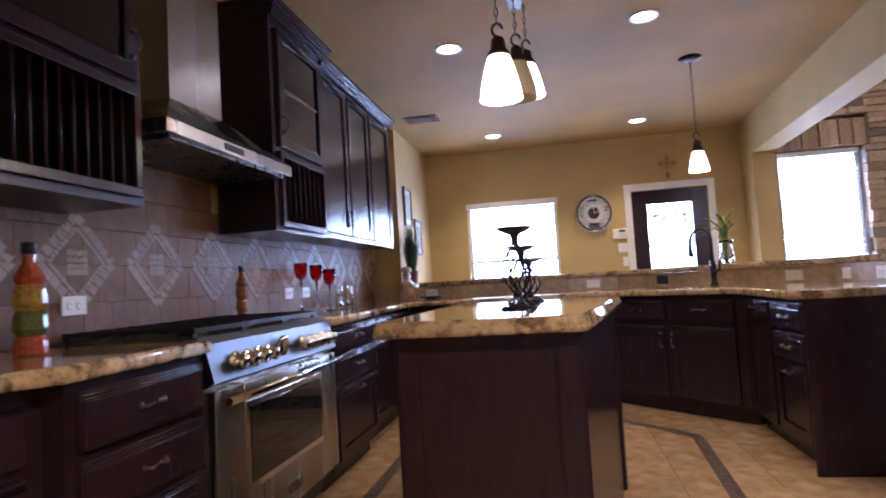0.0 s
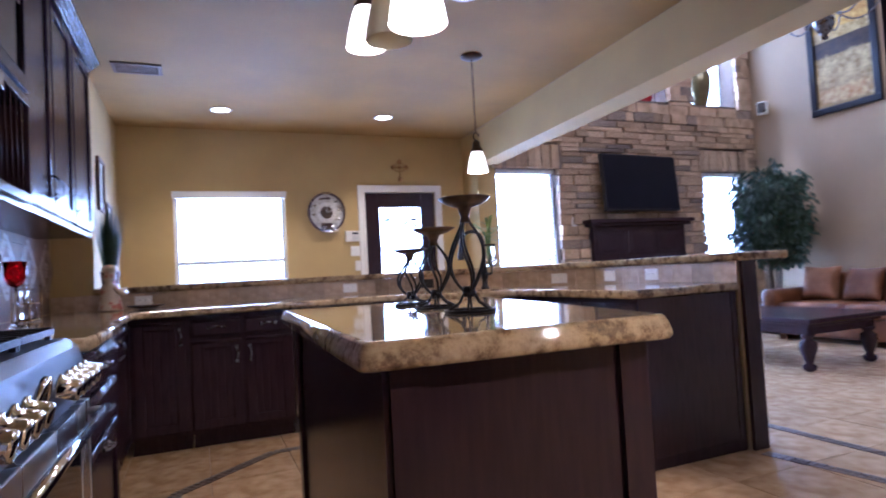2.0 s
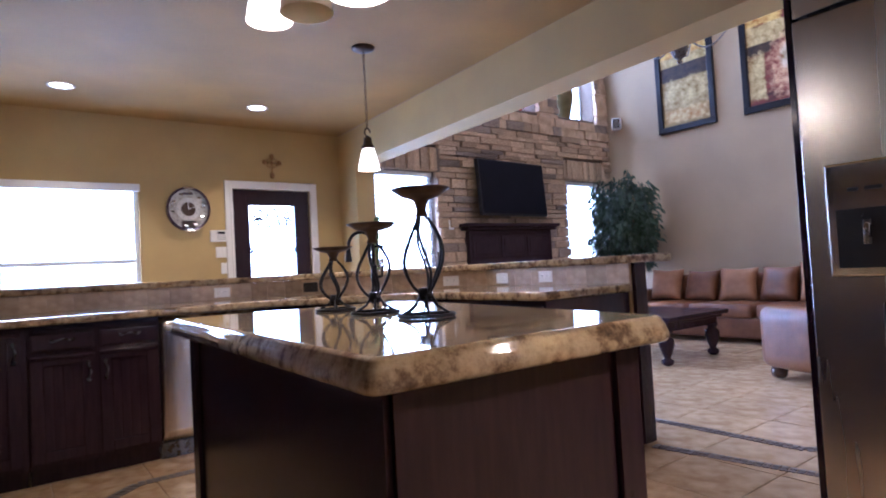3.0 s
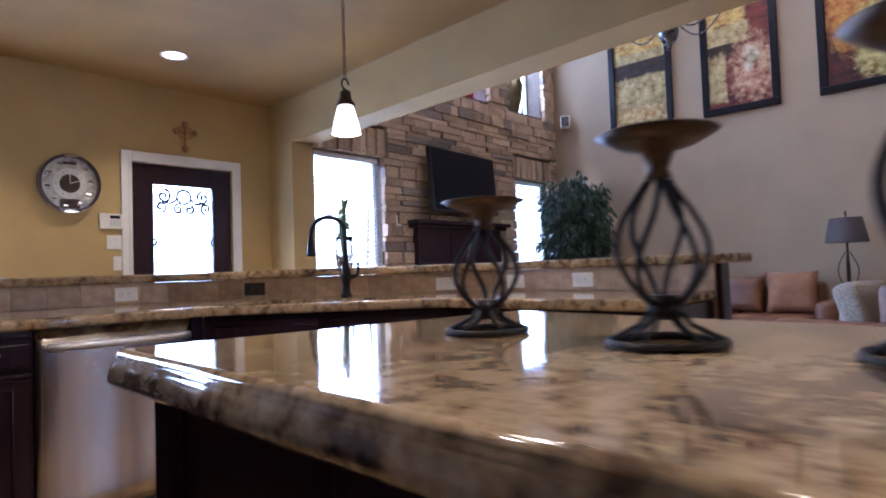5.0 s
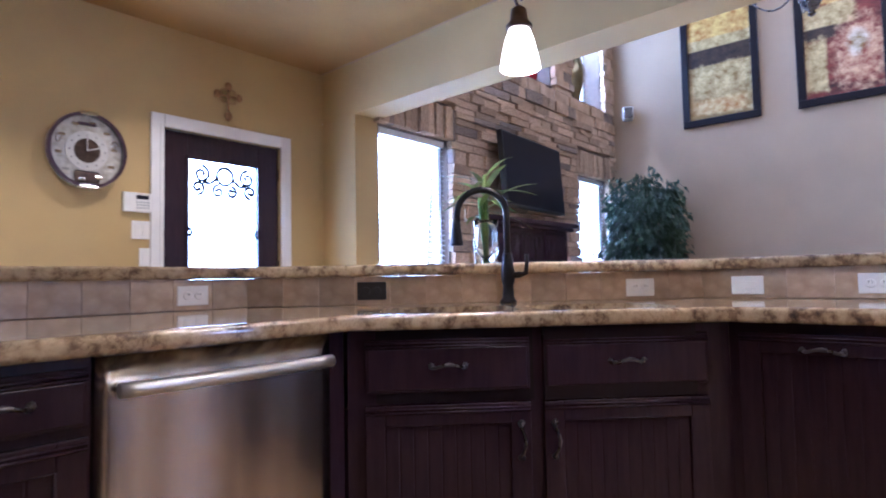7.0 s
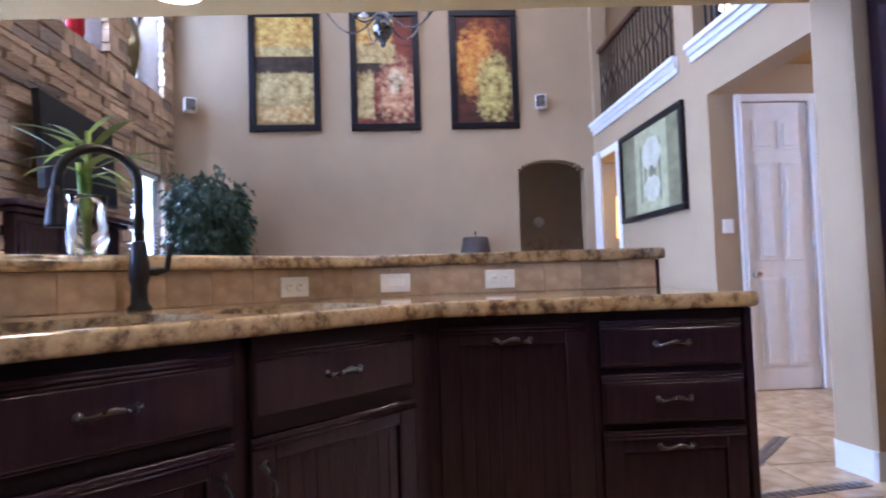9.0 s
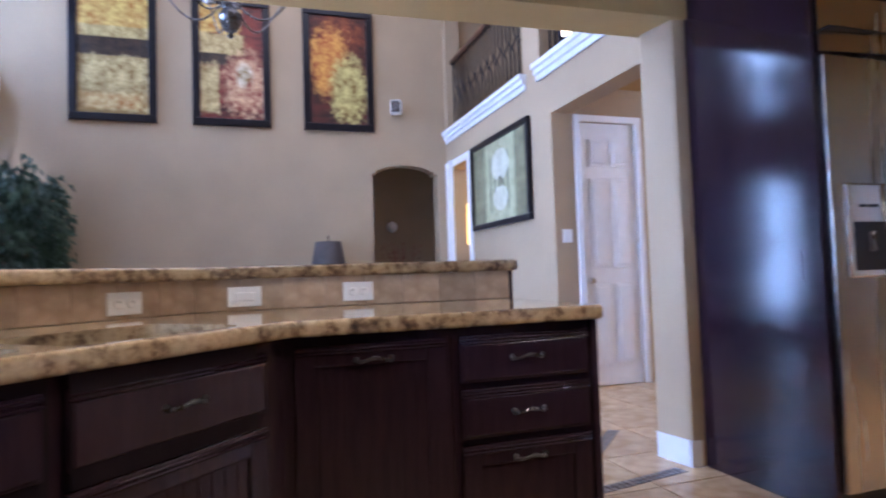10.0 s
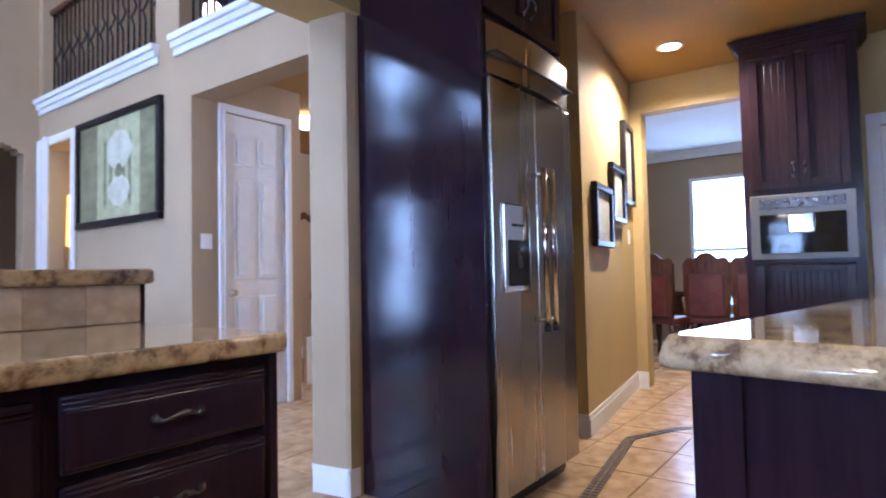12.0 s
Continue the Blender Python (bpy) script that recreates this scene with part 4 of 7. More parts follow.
def art(name, ground, marks, grain=9.0, shine=0.3):
    """A painted canvas: soft-edged strokes over a mottled ground. marks: (cx, cz, rx, rz, colour, second colour, edge 0..1, box or oval)."""
    m = material(name, ground[0], 0.4, second=ground[1], scale=4, detail=9, bump=0.5, bump_scale=70, stretch=(1, 1, 2.2), shine=shine)
    n, l = m.node_tree.nodes, m.node_tree.links

    def calc(op, a, b=None):
        x = n.new("ShaderNodeMath")
        x.operation = op
        for i, v in enumerate((a, b)):
            if v is None:
                continue
            if isinstance(v, (int, float)):
                x.inputs[i].default_value = v
            else:
                l.new(v, x.inputs[i])
        return x.outputs[0]

    sep = n.new("ShaderNodeSeparateXYZ")
    l.new(n["Texture Coordinate"].outputs["Object"], sep.inputs[0])
    stroke = n.new("ShaderNodeTexNoise")
    stretch = n.new("ShaderNodeMapping")
    stretch.inputs["Scale"].default_value = (1.15, 1, 1.25)
    l.new(n["Texture Coordinate"].outputs["Object"], stretch.inputs[0])
    stroke.inputs["Scale"].default_value, stroke.inputs["Detail"].default_value, stroke.inputs["Roughness"].default_value = grain, 10, 0.7
    l.new(stretch.outputs[0], stroke.inputs["Vector"])
    wobble = calc("SUBTRACT", stroke.outputs["Fac"], 0.5)
    out = n["Color Ramp"].outputs[0]
    for cx, cz, rx, rz, c0, c1, edge, oval in marks:
        u = calc("ABSOLUTE", calc("DIVIDE", calc("SUBTRACT", sep.outputs[0], cx), rx))
        v = calc("ABSOLUTE", calc("DIVIDE", calc("SUBTRACT", sep.outputs[2], cz), rz))
        d = calc("SQRT", calc("ADD", calc("MULTIPLY", u, u), calc("MULTIPLY", v, v))) if oval else calc("MAXIMUM", u, v)
        k = calc("ADD", calc("SUBTRACT", 1.0, d), calc("MULTIPLY", wobble, 2.2 * edge))
        mr = n.new("ShaderNodeMapRange")
        mr.inputs["From Min"].default_value, mr.inputs["From Max"].default_value = -0.25 * edge, 0.45 * edge + 0.01
        l.new(k, mr.inputs["Value"])
        tone = n.new("ShaderNodeValToRGB")
        tone.color_ramp.elements[0].position, tone.color_ramp.elements[1].position = 0.36, 0.62
        tone.color_ramp.elements[0].color, tone.color_ramp.elements[1].color = (*c0, 1), (*c1, 1)
        l.new(stroke.outputs["Fac"], tone.inputs[0])
        x = n.new("ShaderNodeMix")
        x.data_type = "RGBA"
        l.new(mr.outputs[0], x.inputs[0]), l.new(out, x.inputs[6]), l.new(tone.outputs[0], x.inputs[7])
        out = x.outputs[2]
    l.new(out, n["Principled BSDF"].inputs["Base Color"])
    return m


GOLD0, GOLD1 = (0.36, 0.15, 0.02), (0.70, 0.50, 0.14)
PALE0, PALE1 = (0.24, 0.15, 0.035), (0.64, 0.50, 0.22)
RUST0, RUST1 = (0.24, 0.04, 0.02), (0.62, 0.24, 0.08)
DARK0, DARK1 = (0.020, 0.014, 0.010), (0.07, 0.04, 0.02)
EASTWALL = 6.798
framed("painting", "tall black-framed abstract in gold and cream bands", pose(EASTWALL, 6.80, 2.87, rz=-90), 0.89, 1.55, 0.085,
       (art("gold_band_painting", ((0.16, 0.10, 0.03), (0.34, 0.22, 0.06)),
            [(0.45, 1.28, 0.40, 0.26, GOLD0, GOLD1, 0.35, False), (0.45, 1.02, 0.40, 0.07, PALE0, PALE1, 0.3, False), (0.45, 0.85, 0.42, 0.11, DARK0, DARK1, 0.18, False),
             (0.45, 0.54, 0.36, 0.20, PALE0, PALE1, 0.4, False), (0.45, 0.22, 0.34, 0.10, GOLD0, PALE1, 0.6, False)]), []))
framed("painting", "tall black-framed abstract in gold, rose and red blocks", pose(EASTWALL, 5.535, 2.87, rz=-90), 0.88, 1.55, 0.085,
       (art("red_block_painting", ((0.05, 0.016, 0.010), (0.22, 0.045, 0.025)),
            [(0.30, 1.30, 0.24, 0.20, GOLD0, GOLD1, 0.3, False), (0.32, 0.98, 0.26, 0.13, PALE0, PALE1, 0.3, False), (0.20, 0.80, 0.2, 0.07, DARK0, DARK1, 0.3, False),
             (0.19, 0.44, 0.11, 0.30, PALE0, PALE1, 0.35, False), (0.60, 0.50, 0.26, 0.40, RUST0, (0.66, 0.42, 0.22), 0.7, True), (0.58, 0.62, 0.10, 0.14, PALE0, (0.72, 0.62, 0.44), 0.8, True)]), []))
t = framed("painting", "tall black-framed abstract in red-brown, orange and olive", pose(EASTWALL, 4.265, 2.87, rz=-90), 0.88, 1.55, 0.085,
           (art("red_orange_painting", ((0.03, 0.014, 0.009), (0.10, 0.022, 0.012)),
                [(0.45, 1.22, 0.32, 0.24, (0.10, 0.02, 0.01), (0.26, 0.07, 0.02), 0.8, True), (0.32, 0.86, 0.25, 0.46, (0.34, 0.06, 0.01), (0.66, 0.34, 0.06), 0.55, True),
                 (0.56, 0.52, 0.24, 0.46, (0.20, 0.12, 0.02), (0.62, 0.52, 0.18), 0.6, True)]), []))
bm = sweep(B(), [(0.52 + 0.085 * math.cos(6.2832 * i / 30), -0.021, 1.22 + 0.085 * math.sin(6.2832 * i / 30)) for i in range(30)], 0.003, 6, True)
part("painted_ring", bm, ART_ORANGE, t)
MOSS0, MOSS1 = (0.12, 0.115, 0.06), (0.26, 0.25, 0.14)
CREAM0, CREAM1 = (0.50, 0.48, 0.36), (0.66, 0.64, 0.52)
framed("painting", "large black-framed print of white medallions on olive bands", pose(5.83, 2.422, 1.515, rz=180), 1.50, 0.97, 0.06,
       (art("medallion_print", ((0.16, 0.15, 0.08), (0.26, 0.24, 0.13)),
            [(0.78, 0.485, 0.38, 0.44, (0.36, 0.34, 0.18), (0.50, 0.48, 0.28), 0.05, False)]
            + [(0.55 + 0.11 * k, 0.46, 0.026, 0.30 - 0.05 * (k % 2), MOSS0, MOSS1, 0.25, False) for k in range(5)]
            + [(0.80, 0.64, 0.22, 0.17, CREAM0, CREAM1, 0.12, True), (0.80, 0.29, 0.19, 0.13, CREAM0, CREAM1, 0.12, True), (0.80, 0.465, 0.06, 0.06, MOSS0, MOSS1, 0.2, True)], 7, 0.2), []))

WA = math.degrees(math.atan2(-1.74, 0.26))
for y0, z0, w, h in ((1.03, 1.21, 0.52, 0.44), (0.48, 1.42, 0.46, 0.45), (-0.01, 1.60, 0.42, 0.70)):
    x = 1.42 + (1.24 - y0) * 0.26 / 1.74 - 0.003
    framed("framed_picture", "small black beaded frame with a pale picture", pose(x, y0, z0, rz=WA), w, h, 0.045, (PAPER, [(0.09, 0.10, w - 0.09, h - 0.10, ART_PALE)]), category="picture")
for y0, z0, h in ((6.86, 1.72, 0.44), (7.30, 1.42, 0.42)):
    framed("framed_picture", "small brown wooden frame with a pale print", pose(-1.697, y0, z0, rz=90), 0.32, h, 0.03, (PAPER, [(0.07, 0.08, 0.25, h - 0.08, ART_MUTED)]), FRAME_BROWN, 0.025, category="picture")

CLOCK = thing("wall_clock", "oval wall clock with dark rim and ornate silver face", "clock", pose(0.408, 8.204, 1.823))
def disc(rx, rz, y0, y1, hole=0.0, sides=48):
    bm = B()
    outer = [(rx * math.cos(6.2832 * i / sides), rz * math.sin(6.2832 * i / sides)) for i in range(sides)]
    if hole:
        inner = [(x * hole, z * hole) for x, z in outer]
        for i in range(sides):
            j = (i + 1) % sides
            a, b, c, d = outer[i], outer[j], inner[j], inner[i]
            v = [bm.verts.new((p[0], y0, p[1])) for p in (a, b, c, d)] + [bm.verts.new((p[0], y1, p[1])) for p in (a, b, c, d)]
            for q in ((0, 1, 2, 3), (7, 6, 5, 4), (0, 4, 5, 1), (2, 6, 7, 3)):
                bm.faces.new([v[k] for k in q])
        bmesh.ops.remove_doubles(bm, verts=bm.verts, dist=1e-5)
    else:
        lo, hi = [bm.verts.new((x, y0, z)) for x, z in outer], [bm.verts.new((x, y1, z)) for x, z in outer]
        bm.faces.new(lo), bm.faces.new(hi[::-1])
        for i in range(sides):
            bm.faces.new((lo[i], lo[(i + 1) % sides], hi[(i + 1) % sides], hi[i]))
    bmesh.ops.recalc_face_normals(bm, faces=bm.faces)
    return bm


SILVER = material("silver_dial", (0.62, 0.60, 0.54), 0.35, 0.15, second=(0.38, 0.35, 0.28), scale=26)
RIM = material("plum_lacquer_rim", (0.050, 0.028, 0.040), 0.18, spread=0.3, scale=10, coat=0.4)
part("rim", disc(0.212, 0.226, -0.07, 0.0, 0.91), RIM, CLOCK, "glossy dark plum rim")
part("chrome_ring", disc(0.216, 0.230, -0.045, -0.004, 0.97), CHROME, CLOCK, "thin chrome outer ring")
part("face", disc(0.194, 0.207, -0.035, -0.002), SILVER, CLOCK, "ornate silver face")
part("chapter_ring", disc(0.115, 0.118, -0.045, -0.034, 0.62), material("pale_grey_dial", (0.60, 0.59, 0.56), 0.4, spread=0.1, scale=30), CLOCK)
part("centre_dial", disc(0.071, 0.073, -0.043, -0.034), BRONZE, CLOCK)
part("top_badge", box(B(), -0.05, -0.074, 0.205, 0.05, -0.03, 0.232, 0.006), CHROME, CLOCK)
part("foot_badge", box(B(), -0.05, -0.074, -0.232, 0.05, -0.03, -0.21, 0.006), CHROME, CLOCK)
part("music_slot", box(B(), -0.05, -0.042, 0.150, 0.05, -0.034, 0.170, 0.006), RIM, CLOCK)
for dx in (-0.115, 0.115):
    part("light_panel", box(B(), dx - 0.026, -0.041, -0.150, dx + 0.026, -0.034, -0.105, 0.004), SILVER, CLOCK)
    part("side_scroll", sweep(B(), [(dx * 1.3 + 0.02 * math.cos(0.7 * i) * (1 - i / 14), -0.04, 0.05 + 0.035 * math.sin(0.7 * i) * (1 - i / 14)) for i in range(12)], 0.004, 6), CHROME, CLOCK)
for a, r in ((0, 0.10), (70, 0.07)):
    part("hand", sweep(B(), [(0, -0.047, 0.0), (r * math.sin(radians(a)), -0.047, r * math.cos(radians(a)))], 0.003, 6), PLATE, CLOCK)
for i in range(12):
    a = radians(30 * i)
    part("hour_mark", box(B(), 0.095 * math.sin(a) - 0.003, -0.0475, 0.095 * math.cos(a) - 0.004, 0.095 * math.sin(a) + 0.003, -0.045, 0.095 * math.cos(a) + 0.004), PEWTER, CLOCK)
for i in range(10):
    a = radians(36 * i + 10)
    x, z = 0.15 * math.sin(a), 0.172 * math.cos(a)
    part("ornament", box(B(), x - 0.018, -0.041, z - 0.009, x + 0.018, -0.034, z + 0.009, 0.003), CHROME, CLOCK)
part("pendulum_window", box(B(), -0.068, -0.04, -0.195, 0.068, -0.034, -0.122, 0.01), BRONZE, CLOCK)

AGED_BRASS = material("aged_brass", (0.30, 0.18, 0.08), 0.4, 0.7, spread=0.4, scale=30)
CROSS = thing("wall_cross", "small bronze ornamental cross over the door", "cross", pose(1.324, 8.204, 2.33) @ Matrix.Scale(0.85, 4))
part("upright", sweep(B(), [(0, -0.014, -0.12), (0, -0.014, 0.10)], 0.008, 8), AGED_BRASS, CROSS)
part("crossbar", sweep(B(), [(-0.075, -0.014, 0.04), (0.075, -0.014, 0.04)], 0.008, 8), AGED_BRASS, CROSS)
for sx, sz in ((1, 1), (-1, 1), (1, -1), (-1, -1)):
    part("scroll", sweep(B(), [(sx * (0.012 + 0.045 * u - 0.02 * math.sin(6.28 * u)), -0.014, 0.04 + sz * (0.012 + 0.045 * math.sin(3.14 * u))) for u in [i / 10 for i in range(11)]], 0.005, 6), AGED_BRASS, CROSS)
for x, z, r in ((0, -0.13, 0.034), (0, 0.125, 0.032), (-0.1, 0.045, 0.030), (0.1, 0.045, 0.030), (0, 0.04, 0.02)):
    bm = B()
    bmesh.ops.create_icosphere(bm, subdivisions=2, radius=r)
    bmesh.ops.scale(bm, vec=(1, 0.5, 1.2), verts=bm.verts)
    bmesh.ops.translate(bm, vec=(x, -0.016, z), verts=bm.verts)
    part("finial", bm, AGED_BRASS, CROSS)

PANEL_T = thing("alarm_keypad", "white alarm keypad with buttons beside the door", "keypad", pose(0.705, 8.205, 1.545))
part("case", box(B(), -0.085, -0.025, -0.062, 0.085, 0, 0.062, 0.006), PLATE, PANEL_T)
part("display", box(B(), -0.01, -0.0275, 0.02, 0.065, -0.0245, 0.045), SCREEN, PANEL_T)
for i in range(12):
    x, z = -0.01 + 0.022 * (i % 4), -0.04 + 0.018 * (i // 4)
    part("button", box(B(), x, -0.028, z, x + 0.014, -0.0245, z + 0.010, 0.001), material("grey_button", (0.45, 0.46, 0.47), 0.5) if i == 0 else bpy.data.materials["grey_button"], PANEL_T)
def wall_switch(m, w, h, rockers, label):
    t = thing("light_switch", label, "switch", m)
    part("cover_plate", box(B(), -w / 2, -0.008, -h / 2, w / 2, 0, h / 2, 0.003), PLATE, t)
    for k in range(rockers):
        x = (k - (rockers - 1) / 2) * 0.045
        part("rocker", box(B(), x - 0.016, -0.012, -0.033, x + 0.016, -0.007, 0.033, 0.002), PLATE, t)
wall_switch(pose(0.732, 8.205, 1.372), 0.115, 0.115, 2, "white double rocker switch beside the door")
wall_switch(pose(0.757, 8.205, 1.20), 0.07, 0.115, 1, "white single rocker switch beside the door")
wall_switch(pose(3.947, 2.307, 1.327, rz=-90), 0.095, 0.115, 2, "white double switch in the hall")
wall_switch(pose(3.48, 7.745, 1.62), 0.075, 0.12, 1, "white switch on the stone wall")
wall_switch(pose(1.640, -0.25, 1.33, rz=WA), 0.075, 0.12, 1, "white switch on the gold wall")


# ---- windows and doors ----
def window(name, label, x0, z0, x1, z1, y, rail_at=None, slats=True, closed=0.3):
    t = thing(name, label, "window", pose(0, y, 0), kind="structure")
    f = 0.045
    bm = B()
    for a, b, c, d in ((x0, z0, x1, z0 + f), (x0, z1 - f, x1, z1), (x0, z0 + f, x0 + f, z1 - f), (x1 - f, z0 + f, x1, z1 - f)):
        box(bm, a, 0.02, b, c, 0.09, d, 0.004)
    if rail_at:
        box(bm, x0 + f, 0.035, rail_at - 0.022, x1 - f, 0.075, rail_at + 0.022, 0.003)
    part("window_frame", bm, WHITE, t)
    pane = part("pane", box(B(), x0 + f, 0.052, z0 + f, x1 - f, 0.058, z1 - f), GLASS, t)
    pane.visible_shadow = False
    part("window_sill", box(B(), x0 - 0.0, -0.02, z0 - 0.001, x1 + 0.0, 0.019, z0 + 0.02, 0.003), WHITE, t)
    if slats:
        part("blind_headrail", box(B(), x0 + 0.008, -0.03, z1 - 0.06, x1 - 0.008, 0.019, z1 - 0.004, 0.004), WHITE, t)
        z = z1 - 0.085
        mesh = None
        while z > z0 + 0.05:
            ob = new("blind_slat", mesh) if mesh else None
            if ob is None:
                bm = box(B(), x0 + 0.012, -0.022, -0.0015, x1 - 0.012, 0.022, 0.0015)
                bmesh.ops.rotate(bm, cent=(0, 0, 0), matrix=Matrix.Rotation(closed, 3, "X"), verts=bm.verts)
                mesh = mesh_of(bm, WHITE, "blind_slat")
                ob = new("blind_slat", mesh)
            ob.parent = t
            ob.location = (0, -0.002, z)
            z -= 0.046
        for x in (x0 + 0.15, x1 - 0.15):
            part("blind_cord", sweep(B(), [(x, -0.026, z0 + 0.03), (x, -0.026, z1 - 0.06)], 0.0012, 5), WHITE, t)
    return t


window("window_1", "white-framed kitchen window with a raised sash rail", -1.19, 1.06, -0.04, 2.075, 8.24, 1.31, False)
part("blind_headrail", box(B(), -1.20, -0.05, 1.995, -0.03, 0.015, 2.07, 0.006), WHITE, bpy.data.objects["window_1"])
window("window_2", "tall living room window with white slatted blinds", 2.42, 0.35, 3.28, 2.30, 7.86, None, True, 0.35)
window("window_3", "tall living room window with white slatted blinds", 5.72, 0.35, 6.56, 2.30, 7.86, None, True, 0.35)
window("window_4", "dining room window with bright daylight", 1.25, 0.5, 2.05, 2.33, -4.17, 1.3, False)
for k, (x0, z0, x1, z1) in enumerate(NICHES):
    t = thing(f"window_{k + 5}", "high window pane behind a stone niche", "window", pose(0, 8.03, 0), kind="structure")
    bm = B()
    for a, b, c, d in ((x0, z0, x1, z0 + 0.04), (x0, z1 - 0.04, x1, z1), (x0, z0 + 0.04, x0 + 0.04, z1 - 0.04), (x1 - 0.04, z0 + 0.04, x1, z1 - 0.04)):
        box(bm, a, 0, b, c, 0.05, d, 0.003)
    part("window_frame", bm, WHITE, t)
    part("pane", box(B(), x0 + 0.04, 0.02, z0 + 0.04, x1 - 0.04, 0.026, z1 - 0.04), GLASS, t).visible_shadow = False


def casing(name, label, m, w, h, width=0.085, depth=0.025):
    bm = B()
    for a, b, c, d in ((-width, 0, 0, h + width), (w, 0, w + width, h + width), (0, h, w, h + width)):
        box(bm, a, -depth, b, c, 0.0, d, 0.006)
    for a, b, c, d in ((-width * 0.35, 0, -width * 0.2, h + width * 0.2), (w + width * 0.2, 0, w + width * 0.35, h + width * 0.2)):
        box(bm, a, -depth - 0.006, b, c, -depth + 0.002, d, 0.002)
    ob = solid(name, bm, WHITE, label, "door casing")
    ob.matrix_basis = m
    return ob


# back door with scrolled iron over its glass
casing("trim_back_door", "white moulded casing of the back door", pose(0.87, 8.205, 0), 0.89, 2.06)
D1 = thing("door_1", "dark espresso back door with scrolled iron over bright glass", "door", pose(0.87, 8.23, 0), kind="structure")
gx0, gx1, gz0, gz1 = 0.178, 0.715, 0.35, 1.885
bm = B()
box(bm, 0.003, 0, 0.003, gx0, 0.045, 2.055, 0.004), box(bm, gx1, 0, 0.003, 0.887, 0.045, 2.055, 0.004)
box(bm, gx0, 0.0005, 0.003, gx1, 0.0445, gz0), box(bm, gx0, 0.0005, gz1, gx1, 0.0445, 2.055)
part("leaf", bm, WOOD, D1)
bm = B()
for a, b, c, d in ((gx0 - 0.02, gz0 - 0.02, gx0 + 0.006, gz1 + 0.02), (gx1 - 0.006, gz0 - 0.02, gx1 + 0.02, gz1 + 0.02), (gx0, gz1 - 0.006, gx1, gz1 + 0.02), (gx0, gz0 - 0.02, gx1, gz0 + 0.006)):
    box(bm, a, -0.01, b, c, 0.002, d, 0.003)
part("glass_stop", bm, WOOD, D1)
part("pane", box(B(), gx0, 0.02, gz0, gx1, 0.026, gz1), GLASS, D1).visible_shadow = False
def scroll(cx, cz, r, turns, start, flip):
    pts = []
    for i in range(26):
        u = i / 25
        a = start + flip * 6.2832 * turns * u
        q = r * (1 - 0.82 * u)
        pts.append((cx + q * math.cos(a), -0.004, cz + q * math.sin(a)))
    return pts
mid = (gx0 + gx1) / 2
for z in (gz1 - 0.10, gz0 + 0.10):
    for s in (-1, 1):
        part("iron_scroll", sweep(B(), scroll(mid + s * 0.175, z, 0.062, 1.4, 1.57, s), 0.0125, 6), IRON, D1)
        part("iron_scroll", sweep(B(), scroll(mid + s * 0.20, z - 0.095, 0.05, 1.3, -1.57, -s), 0.0125, 6), IRON, D1)
        part("iron_scroll", sweep(B(), scroll(mid + s * 0.05, z - 0.11, 0.045, 1.3, 1.57, -s), 0.0125, 6), IRON, D1)
        part("iron_scroll", sweep(B(), [(mid + s * 0.06, -0.004, z - 0.02), (mid + s * 0.11, -0.004, z - 0.06), (mid + s * 0.16, -0.004, z - 0.055)], 0.0125, 6), IRON, D1)
    part("iron_ring", sweep(B(), [(mid + 0.062 * math.cos(6.2832 * i / 24), -0.004, z + 0.062 * math.sin(6.2832 * i / 24)) for i in range(24)], 0.0125, 6, True), IRON, D1)
for k in range(4):
    x = gx0 + (gx1 - gx0) * (k + 1) / 5
    part("iron_bar", sweep(B(), [(x, 0.01, gz0), (x, 0.01, 1.20)], 0.005, 6), IRON, D1)
for z in (0.55, 0.95, 1.35):
    for x, s in ((gx0 + 0.01, 1), (gx1 - 0.01, -1)):
        part("iron_scroll", sweep(B(), [(x, -0.004, z), (x + s * 0.02, -0.004, z + 0.03), (x, -0.004, z + 0.06)], 0.0125, 6), IRON, D1)
part("knob", lathe(B(), [(0.03, 0), (0.03, 0.006), (0.012, 0.012), (0.012, 0.03), (0.028, 0.045), (0.024, 0.06), (0, 0.064)], (0, 0, 0), 18), BRONZE, D1)
bpy.data.objects["knob"].matrix_basis = pose(0.06, 0.0, 0.95, 90)
for z in (0.3, 1.1, 1.8):
    part("hinge", box(B(), 0.872, -0.008, z, 0.889, 0.0, z + 0.09), BRONZE, D1)

# hall door
casing("trim_hall_door", "white moulded casing of the hall door", pose(3.948, 2.148, 0, rz=-90), 0.57, 2.34, width=0.06)
D2 = thing("door_2", "white six-panel hall door, closed", "door", pose(3.958, 2.148, 0, rz=-90), kind="structure")
part("leaf", box(B(), 0.003, 0, 0.005, 0.567, 0.04, 2.335, 0.003), WHITE, D2)
for x0, x1 in ((0.085, 0.260), (0.310, 0.485)):
    for z0, z1 in ((0.19, 0.90), (1.04, 1.84), (1.94, 2.19)):
        bm = B()
        box(bm, x0, -0.012, z0, x1, 0.001, z1, 0.005)
        box(bm, x0 + 0.03, -0.022, z0 + 0.03, x1 - 0.03, -0.008, z1 - 0.03, 0.006)
        part("panel", bm, WHITE, D2)
k2 = part("knob", lathe(B(), [(0.03, 0), (0.03, 0.006), (0.012, 0.012), (0.012, 0.03), (0.028, 0.045), (0.024, 0.06), (0, 0.064)], (0, 0, 0), 18), CHROME, D2)
k2.matrix_basis = pose(0.06, 0.0, 0.93, 90)
